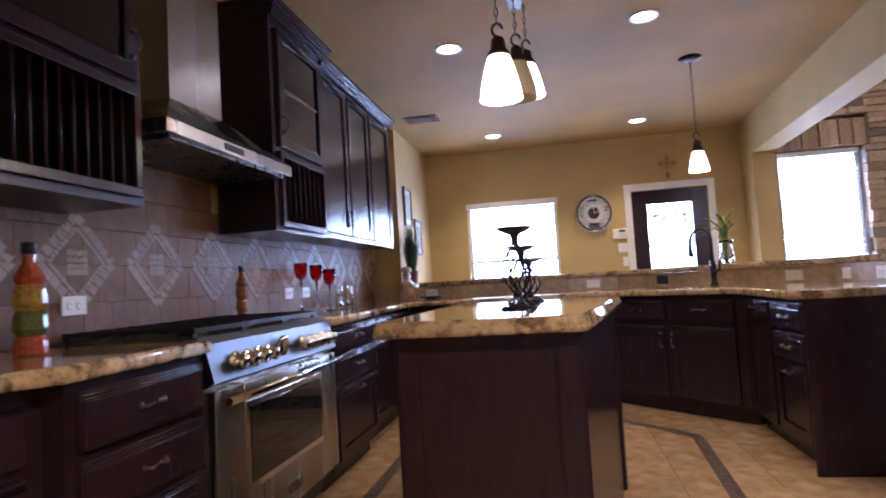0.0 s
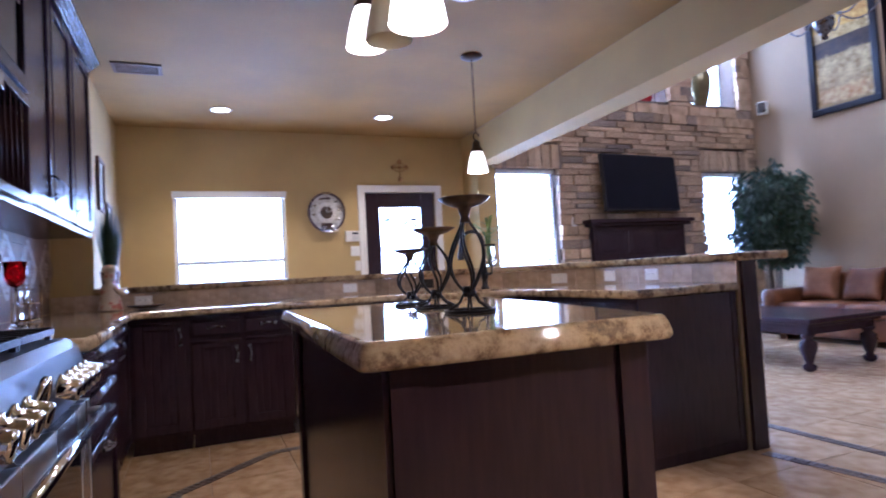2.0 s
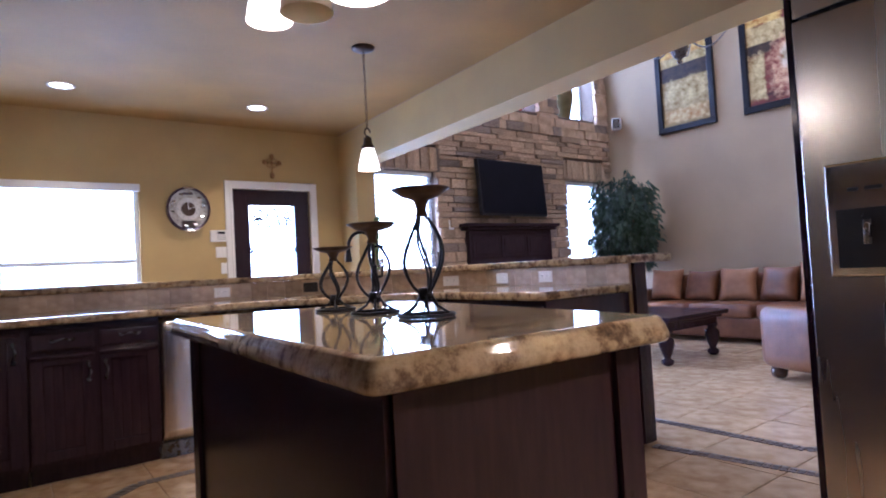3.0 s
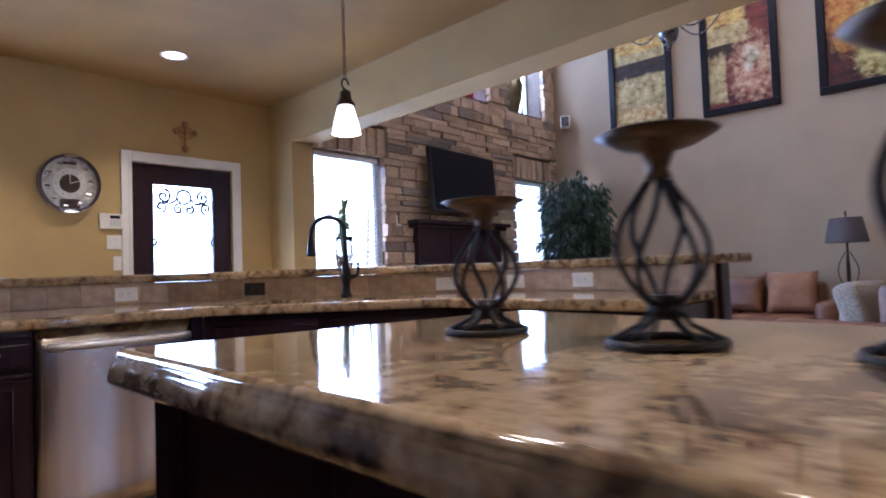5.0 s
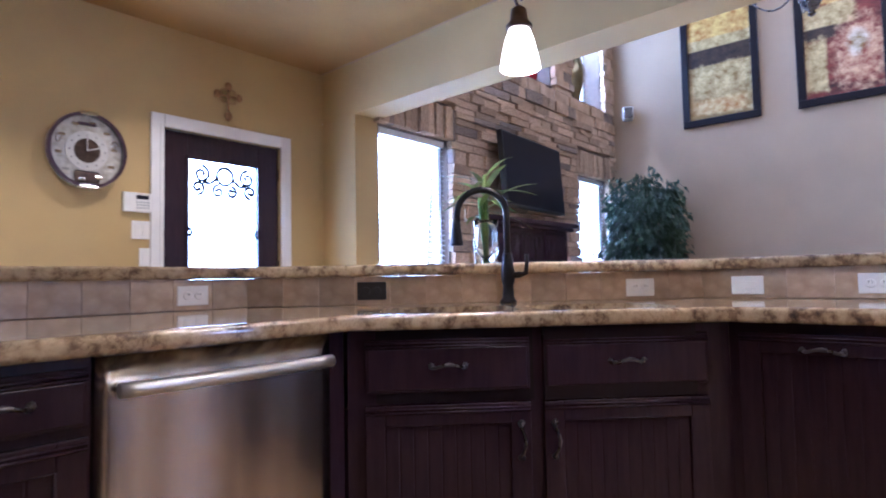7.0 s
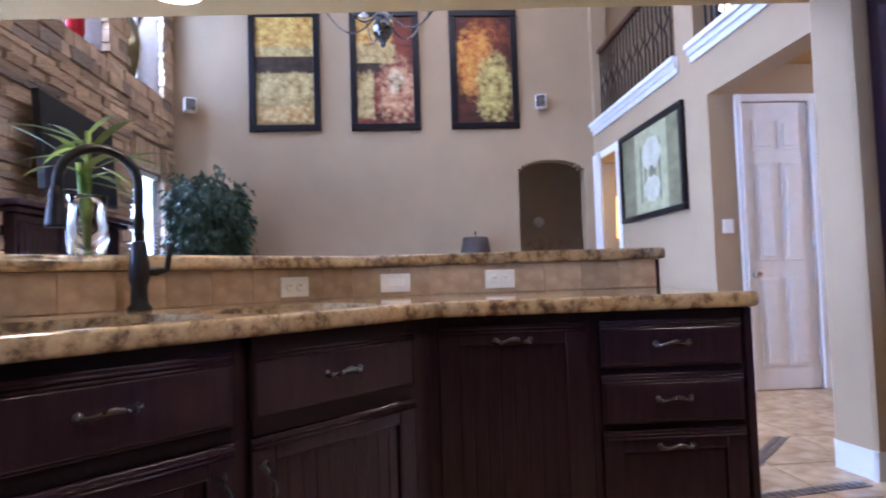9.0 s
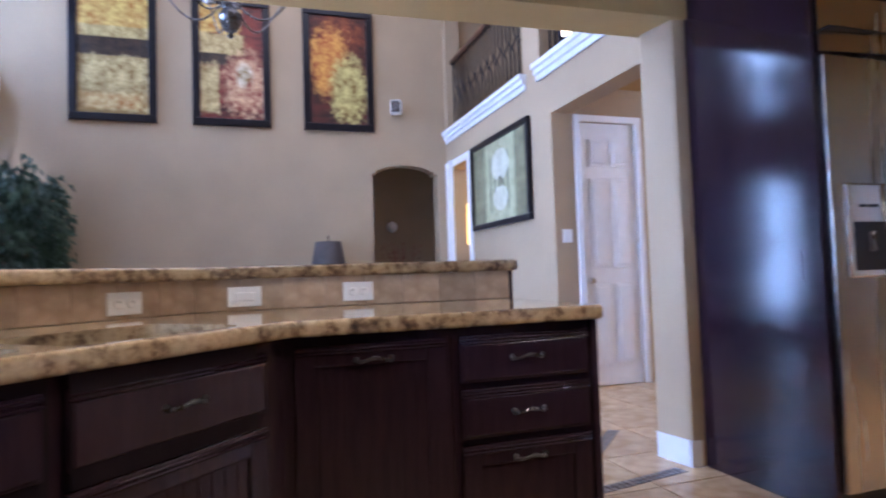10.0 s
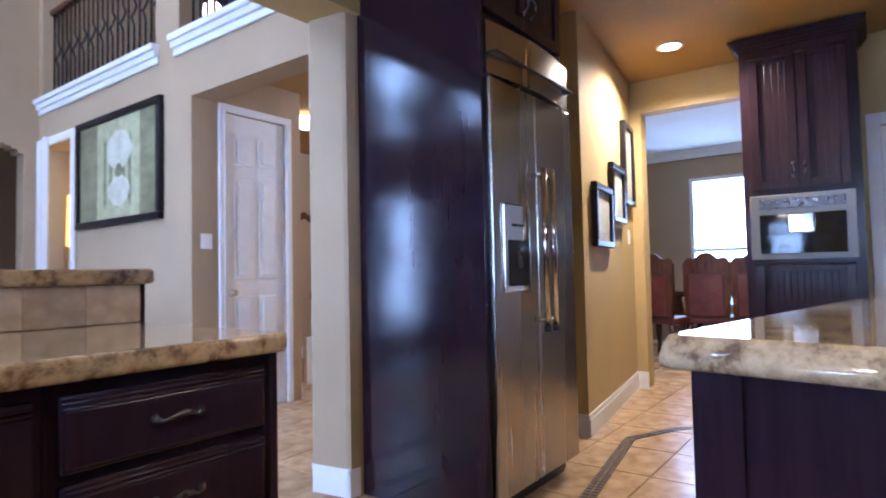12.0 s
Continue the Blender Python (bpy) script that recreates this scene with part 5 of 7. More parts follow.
for z in (0.25, 1.15, 2.05):
    part("hinge", box(B(), 0.552, -0.006, z, 0.568, 0.0, z + 0.09), CHROME, D2)

# study doorway with an open white door
casing("trim_study_door", "white moulded casing of the study doorway", pose(6.70, 2.423, 0, rz=180), 0.72, 2.40)
D3 = thing("door_3", "white door standing open in the study doorway", "door", pose(6.44, 2.455, 0, rz=69), kind="structure")
part("leaf", box(B(), 0.0, 0, 0.005, 0.045, 0.42, 2.39, 0.003), WHITE, D3)
AMBER = material("study_amber_glow", (0.6, 0.35, 0.08), 0.5, emit=((1.0, 0.62, 0.12), 1.6))
WARMWALL = material("warm_study_wall", (0.5, 0.32, 0.08), 0.8, spread=0.2, scale=3)
solid("wall_study", box(B(), 5.5, 0.9, 0, 6.8, 1.0, 2.6), WARMWALL, "warm lit study wall beyond the doorway", "wall")
# Added glowing column that makes the amber strip of light in the doorway.
SL0 = thing("study_lamp", "added amber glowing column behind the study doorway", "lamp", pose(6.715, 2.12, 0))
part("shade", lathe(B(), [(0.03, 1.40), (0.075, 1.42), (0.065, 1.95), (0.03, 1.97)]), AMBER, SL0)
# Added amber fill for the dark study.
lamp("study_bulb", "POINT", pose(6.45, 1.75, 1.9), 12, (1.0, 0.7, 0.25), radius=0.1)
part("stand", lathe(B(), [(0.075, 0), (0.075, 0.02), (0.015, 0.04), (0.012, 1.40)]), BRONZE, SL0)
# white casing near the oven cabinet
casing("trim_pantry_door", "white moulded casing of the pantry door", pose(-0.14, -0.497, 0, rz=180), 0.86, 2.06)
D4 = thing("door_4", "white closed pantry door", "door", pose(-0.14, -0.53, 0, rz=180), kind="structure")
part("leaf", box(B(), 0.003, 0, 0.005, 0.857, 0.04, 2.055, 0.003), WHITE, D4)


# ---- baseboards ----
def skirting(points, h=0.13, mat=None):
    for (xa, ya), (xb, yb) in zip(points, points[1:]):
        d = Vector((xb - xa, yb - ya, 0)).normalized()
        n = Vector((-d.y, d.x, 0))
        bm = B()
        for t0, top in ((0.016, h * 0.78), (0.010, h)):
            o = [Vector((xa, ya, 0)), Vector((xb, yb, 0)), Vector((xb, yb, 0)) + n * t0 + d * 0.012, Vector((xa, ya, 0)) + n * t0 - d * 0.012]
            prism(bm, [(v.x, v.y) for v in o], 0.0 if t0 > 0.012 else h * 0.77, top)
        solid("baseboard", bm, WHITE, "white moulded baseboard", "baseboard")


skirting([(2.18, 2.834), (1.965, 2.803)], 0.135)
skirting([(1.952, 2.80), (1.944, 2.738)], 0.135)
skirting([(2.202, 2.43), (2.202, 2.80)], 0.135)
skirting([(1.68, -0.498), (1.42, 1.241)][::1], 0.14)
skirting([(1.42, 1.243), (1.95, 1.243)], 0.14)
skirting([(1.588, -0.497), (1.68, -0.497)], 0.14)
skirting([(6.797, 3.43), (6.797, 7.7)], 0.14)
skirting([(5.89, 2.423), (3.95, 2.423)], 0.14)
skirting([(3.947, 2.21), (3.947, 2.42)], 0.14)
skirting([(5.897, -1.2), (5.897, 0.9)], 0.14)
skirting([(3.95, 1.403), (4.10, 1.403)], 0.14)

# gallery ledges, rail and balusters
for x0, x1 in ((2.3, 4.12), (4.46, 6.72)):
    bm = B()
    for out, a, b in ((0.02, 2.745, 2.805), (0.045, 2.80, 2.855), (0.07, 2.85, 2.90)):
        box(bm, x0 - 0.06, 2.20 if b > 2.885 else 2.421, a, x1 + 0.05, 2.42 + out, b, 0.006)
    solid("trim_gallery_ledge", bm, WHITE, "white moulded ledge under the gallery rail", "trim")
    RAIL = thing("gallery_railing", "dark wood gallery rail with black iron balusters", "railing", pose(x0, 2.33, 2.901))
    part("handrail", box(B(), -0.0, -0.035, 0.90, x1 - x0, 0.035, 0.96, 0.015), MAHOGANY, RAIL, "polished red-brown handrail")
    part("bottom_rail", box(B(), 0, -0.015, 0.06, x1 - x0, 0.015, 0.085), IRON, RAIL)
    n = int((x1 - x0) / 0.095)
    for i in range(n):
        x = (i + 0.5) * (x1 - x0) / n
        pts = [(x, 0, 0.0)] + ([(x, 0, 0.35), (x + 0.015, 0.015, 0.42), (x, 0, 0.46), (x - 0.015, -0.015, 0.52), (x, 0, 0.58)] if i % 2 else []) + [(x, 0, 0.90)]
        part("baluster", sweep(B(), pts, 0.011, 6), IRON, RAIL)
# Bookcase run full width and near-black to stand in for the unlit gallery.
solid("gallery_bookcase", box(B(), 2.3, 0.45, 2.852, 6.7, 0.75, 5.2), WOOD, "dark wood bookcase widened to paint the unlit depth of the gallery", "bookcase", "")
bm = B()
for i in range(6):
    box(bm, 4.75 + i * 0.3, 0.751, 3.1, 4.95 + i * 0.3, 0.80, 3.5 + 0.1 * (i % 3))
solid("pale_gallery_boxes", bm, PAPER, "pale books standing on the gallery bookcase", "books", "stuff")
SHADE_LIT = material("lit_sconce_glass", (0.9, 0.8, 0.6), 0.4, emit=((1.0, 0.8, 0.5), 5.0))
for x, y, z in ((5.6, 1.2, 3.9), (3.2, 1.4, 3.75)):
    L1 = thing("gallery_pendant", "small lit glass pendant over the gallery", "lamp", pose(x, y, z))
    part("shade", lathe(B(), [(0.03, 0.16), (0.09, 0.1), (0.11, 0.0), (0.105, 0.0), (0.03, 0.15)][::-1], sides=18), SHADE_LIT, L1)
    part("rod", sweep(B(), [(0, 0, 0.15), (0, 0, TALL - z)], 0.008, 6), BRONZE, L1)
# hall sconce and stair rail beyond the hall door
SC = thing("hall_sconce", "lit frosted glass bowl light in the hall", "lamp", pose(4.43, 0.92, 2.50))
part("bowl", lathe(B(), [(0.02, 0), (0.10, 0.03), (0.135, 0.10), (0.13, 0.12), (0.0, 0.11)], sides=20), SHADE_LIT, SC)
part("rod", sweep(B(), [(0, 0, 0.1), (0, 0, 0.158)], 0.01, 8), BRONZE, SC)
# Added fill, away from the sconce, to brighten the hall and its door.
lamp("hall_bulb", "POINT", pose(3.0, -0.4, 2.45), 90, (1.0, 0.97, 0.92), radius=0.1)
lamp("gallery_bulb", "POINT", pose(4.6, 1.3, 4.3), 4, WARM, radius=0.1)
ST = thing("stair_railing", "dark wood stair handrail with iron balusters in the hall", "railing", pose(4.44, 0.2, 0))
part("handrail", sweep(B(), [(-0.02, 0.82, 1.62), (-0.02, 0.78, 1.65), (0, 0.70, 1.63), (0, 0.2, 1.34), (0, -1.2, 0.62)], 0.03, 10), MAHOGANY, ST)
for i in range(8):
    y = 0.66 - 0.09 * i
    part("baluster", sweep(B(), [(0, y, 0.44), (0, y, 0.80), (0.012, y + 0.012, 0.86), (0, y, 0.92), (-0.012, y - 0.012, 0.98), (0, y, 1.04), (0, y, 1.60 - 0.052 * i)], 0.010, 6), IRON, ST)
part("skirt_board", box(B(), -0.015, -1.2, 0.0, 0.03, 0.75, 0.45), WHITE, ST, "white stair skirt board")

# ---- living room things ----
TV = thing("television", "large black flat television tilted on the stone wall", "television", pose(4.48, 7.62, 2.10, -4, 0, 5))
part("case", box(B(), -0.665, -0.03, -0.375, 0.665, 0.03, 0.375, 0.006), BLACK, TV)
part("screen", box(B(), -0.645, -0.033, -0.35, 0.645, -0.029, 0.358), SCREEN, TV, "dark switched-off screen")
part("bracket", box(B(), -0.2, 0.03, -0.15, 0.2, 0.15, 0.15), BLACK, TV)
MT = thing("fireplace_mantel", "dark carved wood fireplace mantel on the stone wall", "mantel", pose(4.45, 7.745, 0))
part("shelf", box(box(B(), -0.86, -0.20, 1.58, 0.86, 0.0, 1.63, 0.01), -0.82, -0.16, 1.54, 0.82, 0, 1.579, 0.008), WOOD, MT)
part("frieze", box(B(), -0.76, -0.10, 1.10, 0.76, 0, 1.538, 0.004), WOOD, MT)
for x0, x1 in ((-0.72, -0.26), (-0.22, 0.22), (0.26, 0.72)):
    part("raised_panel", box(box(B(), x0, -0.115, 1.17, x1, -0.099, 1.48, 0.008), x0 + 0.05, -0.122, 1.22, x1 - 0.05, -0.112, 1.43, 0.006), WOOD, MT)
for x in (-0.68, 0.68):
    part("pilaster", box(B(), x - 0.11, -0.12, 0.0, x + 0.11, 0, 1.10, 0.006), WOOD, MT)
part("firebox", box(B(), -0.55, -0.02, 0.0, 0.55, -0.002, 1.08), BLACK, MT, "black firebox opening")


def vase(x, z, profile, mat, label, flowers=True):
    t = thing("vase", label, "vase", pose(x, 7.93, z))
    part("body", lathe(B(), profile, sides=28), mat, t)
    if flowers:
        top = profile[-1][1] if profile[-1][0] > 0.02 else profile[-2][1]
        rnd = random.Random(int(x * 100))
        for k in range(7):
            bm = B()
            a, w = rnd.uniform(0, 6.28), rnd.uniform(0.0, 0.09)
            c = Vector((w * math.cos(a), 0.5 * w * math.sin(a), top + rnd.uniform(0.05, 0.26)))
            sweep(bm, [(0, 0, top - 0.1), c], 0.004, 5)
            for p in range(6):
                b = 1.047 * p
                tip = c + Vector((0.06 * math.cos(b), 0.03 * math.sin(b * 2), 0.06 * math.sin(b)))
                side = Vector((-math.sin(b), 0, math.cos(b))) * 0.022
                v = [bm.verts.new(q) for q in (c, (c + tip) / 2 + side, tip, (c + tip) / 2 - side)]
                bm.faces.new(v)
            part("flower", bm, FLOWER, t, "red silk flower")
    return t


BRASSY = material("olive_brass_glaze", (0.20, 0.16, 0.07), 0.18, 0.6, second=(0.32, 0.27, 0.13), scale=5, coat=0.3)
vase(5.98, 3.281, [(0.07, 0), (0.09, 0.01), (0.15, 0.25), (0.165, 0.42), (0.12, 0.62), (0.06, 0.74), (0.045, 0.82), (0.06, 0.86), (0.05, 0.86)], BRASSY, "tall olive and brass vase with red flowers in the niche")
vase(4.95, 3.281, [(0.07, 0), (0.10, 0.1), (0.11, 0.4), (0.08, 0.62), (0.05, 0.74), (0.06, 0.8), (0.05, 0.8)], RED, "tall red glazed vase in the niche", False)
vase(4.05, 3.281, [(0.07, 0), (0.10, 0.1), (0.11, 0.35), (0.08, 0.5), (0.05, 0.6), (0.06, 0.66), (0.05, 0.66)], BRASSY, "brown glazed vase in the niche", False)


def speaker(m, label):
    t = thing("speaker", label, "speaker", m)
    part("case", box(B(), -0.07, -0.15, -0.09, 0.07, -0.04, 0.09, 0.02), PLATE, t)
    part("grille", box(B(), -0.055, -0.158, -0.075, 0.055, -0.149, 0.075, 0.003), PEWTER, t, "grey mesh grille")
    part("bracket", sweep(B(), [(0, -0.05, 0), (0, 0.0, 0)], 0.015, 8), PLATE, t)


speaker(pose(6.797, 7.55, 3.2, rz=-60), "small grey wall speaker in the corner")
speaker(pose(6.797, 3.08, 3.19, rz=-110), "small white wall speaker above the arch")

# ficus tree
TREE = thing("ficus_tree", "bushy potted indoor ficus tree with several bare stems", "tree", pose(6.28, 7.15, 0))
part("pot", lathe(B(), [(0.15, 0), (0.2, 0.02), (0.24, 0.34), (0.26, 0.36), (0.24, 0.38), (0.21, 0.36), (0, 0.34)], sides=24), BRONZE, TREE)
rnd = random.Random(11)
for k in range(5):
    a = 1.2566 * k
    pts = [(0.04 * math.cos(a), 0.04 * math.sin(a), 0.34)]
    for i in range(1, 7):
        u = i / 6
        pts.append((0.05 * math.cos(a) + 0.28 * u * u * math.cos(a + 0.9 * u) + rnd.uniform(-0.02, 0.02), 0.05 * math.sin(a) + 0.26 * u * u * math.sin(a + 0.9 * u), 0.34 + 1.55 * u))
    part("stem", sweep(B(), pts, [0.02 - 0.0025 * i for i in range(7)], 7), BARK, TREE)
verts, faces = [], []
for k in range(5600):
    while True:
        p = Vector((rnd.uniform(-1, 1), rnd.uniform(-1, 1), rnd.uniform(-1, 1)))
        if p.length > 0.3 and math.hypot(p.x, p.y) ** 2.6 + abs(p.z) ** 5 < 1:
            break
    lump = 0.80 + 0.28 * noise.noise(p * 2.2) + 0.12 * noise.noise(p * 6)
    c = Vector((p.x * 0.58 * lump, p.y * 0.55 * lump, 1.56 + p.z * (0.84 if p.z > 0 else 0.78) * lump))
    droop = Vector((p.x * 0.5 + rnd.uniform(-0.5, 0.5), p.y * 0.5 + rnd.uniform(-0.5, 0.5), -0.9 + rnd.uniform(-0.3, 0.5))).normalized()
    side = droop.cross(Vector((rnd.uniform(-1, 1), rnd.uniform(-1, 1), rnd.uniform(-0.3, 0.3)))).normalized()
    length, wide = rnd.uniform(0.07, 0.12), rnd.uniform(0.014, 0.023)
    nrm = droop.cross(side) * 0.008
    i = len(verts)
    verts += [c, c + droop * length * 0.45 + side * wide + nrm, c + droop * length, c + droop * length * 0.45 - side * wide + nrm]
    faces.append((i, i + 1, i + 2, i + 3))
data = bpy.data.meshes.new("crown")
data.from_pydata([tuple(v) for v in verts], [], faces)
data.materials.append(LEAF)
ob = new("crown", data)
ob.parent = TREE
tagged(ob, "dense drooping dark green leaves", kind="stuff")


# sofa, armchair, table, lamp
def cushion(bm, x0, y0, z0, x1, y1, z1, soft=0.05, puff=0.02):
    made = bmesh.ops.create_cube(bm, size=1)["verts"]
    for v in made:
        v.co = Vector(((x0 + x1) / 2 + v.co.x * (x1 - x0), (y0 + y1) / 2 + v.co.y * (y1 - y0), (z0 + z1) / 2 + v.co.z * (z1 - z0)))
    edges = list({e for v in made for e in v.link_edges})
    out = bmesh.ops.bevel(bm, geom=edges, offset=soft, segments=4, profile=0.6, affect="EDGES")
    for f in bm.faces:
        f.smooth = True
    return bm


SOFA = thing("leather_sofa", "long brown leather sofa with loose back cushions", "sofa", pose(6.62, 5.50, 0, rz=-90))
SL = 1.25
part("base", cushion(B(), -SL, -0.90, 0.06, SL, 0.0, 0.30, 0.04), LEATHER, SOFA)
part("backrest", cushion(B(), -SL, -0.26, 0.28, SL, 0.0, 0.80, 0.08), LEATHER, SOFA)
for k in range(3):
    part("seat_cushion", cushion(B(), -SL + 0.02 + k * 0.83, -0.92, 0.29, -SL + 0.81 + k * 0.83, -0.22, 0.46, 0.06), LEATHER, SOFA)
for s in (-1, 1):
    a, b = (-SL - 0.2, -SL + 0.0) if s < 0 else (SL, SL + 0.2)
    part("armrest", cushion(B(), a, -0.92, 0.06, b, 0.0, 0.62, 0.09), LEATHER, SOFA)


def pillow(name, label, m, w, h, thick, mat):
    """A stuffed square pillow: thickest at its middle, pinched to its corners, upright on its lower edge."""
    bm = B()
    k = 12
    sides = []
    for s in (-1, 1):
        grid = []
        for i in range(k + 1):
            row = []
            for j in range(k + 1):
                u, v = -1 + 2 * i / k, -1 + 2 * j / k
                pull_in = 1 - 0.10 * (1 - abs(u)) * abs(v) ** 3 - 0.10 * (1 - abs(v)) * abs(u) ** 3
                deep = thick / 2 * ((1 - u ** 4) * (1 - v ** 4)) ** 0.55
                row.append(bm.verts.new((u * w / 2 * pull_in, s * deep, h / 2 + v * h / 2 * pull_in)))
            grid.append(row)
        for i in range(k):
            for j in range(k):
                q = (grid[i][j], grid[i + 1][j], grid[i + 1][j + 1], grid[i][j + 1])
                bm.faces.new(q if s < 0 else q[::-1]).smooth = True
        sides.append(grid)
    bmesh.ops.remove_doubles(bm, verts=bm.verts, dist=1e-4)
    ob = solid(name, bm, mat, label, "pillow", "", "pillows on the sofa")
    ob.matrix_basis = m
    return ob


TAN_LEATHER = material("tan_suede", (0.26, 0.115, 0.045), 0.7, second=(0.36, 0.17, 0.075), scale=6, bump=0.2, bump_scale=70)
SOFA_AT = pose(6.62, 5.50, 0, rz=-90)
for k, (x, w, h, a, turn) in enumerate(((-1.02, 0.46, 0.44, -16, 4), (-0.52, 0.48, 0.42, -20, -6), (-0.02, 0.47, 0.43, -15, 5), (0.46, 0.45, 0.44, -19, -4), (0.96, 0.50, 0.47, -14, 8))):
    pillow("sofa_pillow", "stuffed brown leather pillow leaning on the sofa back" if k % 2 else "stuffed tan suede pillow leaning on the sofa back",
           SOFA_AT @ pose(x, -0.40, 0.455, a, 0, turn), w, h, 0.20, LEATHER if k % 2 else TAN_LEATHER)
for s in (-1.2, 1.2):
    for y in (-0.85, -0.06):
        part("foot", box(B(), s - 0.04, y - 0.03, 0, s + 0.04, y + 0.03, 0.065), MAHOGANY, SOFA)
CHAIR = thing("leather_armchair", "brown leather armchair with rolled arms on round feet", "armchair", pose(4.35, 3.62, 0, rz=160))
part("seat", cushion(B(), -0.33, -0.42, 0.09, 0.33, 0.35, 0.46, 0.07), LEATHER, CHAIR)
part("backrest", cushion(B(), -0.36, 0.20, 0.10, 0.36, 0.46, 0.86, 0.09), LEATHER, CHAIR)
for s in (-1, 1):
    part("armrest", cushion(B(), s * 0.44 - 0.12, -0.45, 0.09, s * 0.44 + 0.12, 0.40, 0.60, 0.10), LEATHER, CHAIR)
    for y in (-0.36, 0.34):
        part("foot", lathe(B(), [(0.035, 0), (0.06, 0.02), (0.065, 0.06), (0.05, 0.1)], (s * 0.44, y, 0)), MAHOGANY, CHAIR)
bm = cushion(B(), -0.24, -0.06, 0.44, 0.24, 0.14, 0.86, 0.08)
bmesh.ops.rotate(bm, cent=(0, 0, 0.45), matrix=Matrix.Rotation(0.3, 3, "X"), verts=bm.verts)
PIL = solid("throw_pillow", bm, FABRIC, "beige woven throw pillow on the armchair", "pillow", "")
PIL.matrix_basis = pose(4.35, 3.62, 0, rz=160)
CT = thing("coffee_table", "dark wood coffee table with heavy turned legs", "table", pose(4.45, 5.75, 0))
part("tabletop", box(box(B(), -0.55, -0.75, 0.43, 0.55, 0.75, 0.48, 0.012), -0.50, -0.70, 0.40, 0.50, 0.70, 0.431, 0.006), WOOD, CT)
part("apron", box(B(), -0.46, -0.66, 0.33, 0.46, 0.66, 0.40), WOOD, CT)
for x in (-0.42, 0.42):
    for y in (-0.62, 0.62):
        part("leg", lathe(B(), [(0.03, 0), (0.055, 0.02), (0.06, 0.05), (0.03, 0.075), (0.045, 0.11), (0.075, 0.2), (0.07, 0.26), (0.035, 0.29), (0.06, 0.31), (0.06, 0.34)], (x, y, 0), 20), WOOD, CT)
SIDE = thing("side_table", "small dark wood side table beside the sofa", "table", pose(6.45, 3.98, 0))
part("tabletop", lathe(B(), [(0.27, 0.56), (0.28, 0.57), (0.28, 0.59), (0.0, 0.595)], sides=28), MAHOGANY, SIDE)
part("pedestal", lathe(B(), [(0.16, 0), (0.15, 0.03), (0.05, 0.06), (0.035, 0.3), (0.06, 0.5), (0.1, 0.56)], sides=20), MAHOGANY, SIDE)
LAMP = thing("table_lamp", "table lamp with scrolled iron base and grey-brown shade", "lamp", pose(6.45, 4.05, 0.596))
part("shade", lathe(B(), [(0.20, 0.60), (0.15, 0.86), (0.145, 0.86), (0.195, 0.60)], sides=28, closed=False), material("grey_brown_shade", (0.05, 0.036, 0.030), 0.6, spread=0.4, scale=14), LAMP)
part("post", sweep(B(), [(0, 0, 0.02), (0, 0, 0.9)], 0.011, 8), BRONZE, LAMP)
part("base", lathe(B(), [(0.1, 0), (0.1, 0.015), (0.03, 0.03), (0.02, 0.06)], sides=20), BRONZE, LAMP)
part("finial", lathe(B(), [(0.008, 0.88), (0.016, 0.91), (0.004, 0.94)], sides=10), BRONZE, LAMP)
for k in range(4):
    a = 1.571 * k
    part("scroll", sweep(B(), [((0.02 + 0.07 * math.sin(3.14 * u)) * math.cos(a), (0.02 + 0.07 * math.sin(3.14 * u)) * math.sin(a), 0.1 + 0.4 * u) for u in [i / 10 for i in range(11)]], 0.006, 6), BRONZE, LAMP)

# chandelier over the living room: only its lower finial and arms come into view
CH = thing("chandelier", "bronze chandelier with fluted drop and scrolled arms", "chandelier", pose(4.48, 5.05, 3.02))
part("drop", lathe(B(), [(0.008, 0), (0.03, 0.02), (0.02, 0.045), (0.05, 0.07), (0.085, 0.13), (0.09, 0.20), (0.06, 0.24), (0.075, 0.27), (0.05, 0.3), (0.02, 0.34), (0.02, 1.3)], sides=20, smooth=True), PEWTER, CH, "fluted grey drop")
for k in range(6):
    a = 1.0472 * k + 0.3
    pts = [((0.05 + 0.62 * u) * math.cos(a), (0.05 + 0.62 * u) * math.sin(a), 0.30 - 0.16 * math.sin(4.2 * u) + 0.12 * u * u) for u in [i / 14 for i in range(15)]]
    arm = part("arm", sweep(B(), pts, 0.008, 6), PEWTER, CH)
    x, y, z = pts[-1]
    part("candle_cup", lathe(B(), [(0.02, 0), (0.05, 0.02), (0.02, 0.03), (0.018, 0.14), (0, 0.15)], (x, y, z), 14), PLATE, arm)
part("chain", sweep(B(), [(0, 0, 1.25), (0, 0, TALL - 3.02)], 0.012, 6), PEWTER, CH)

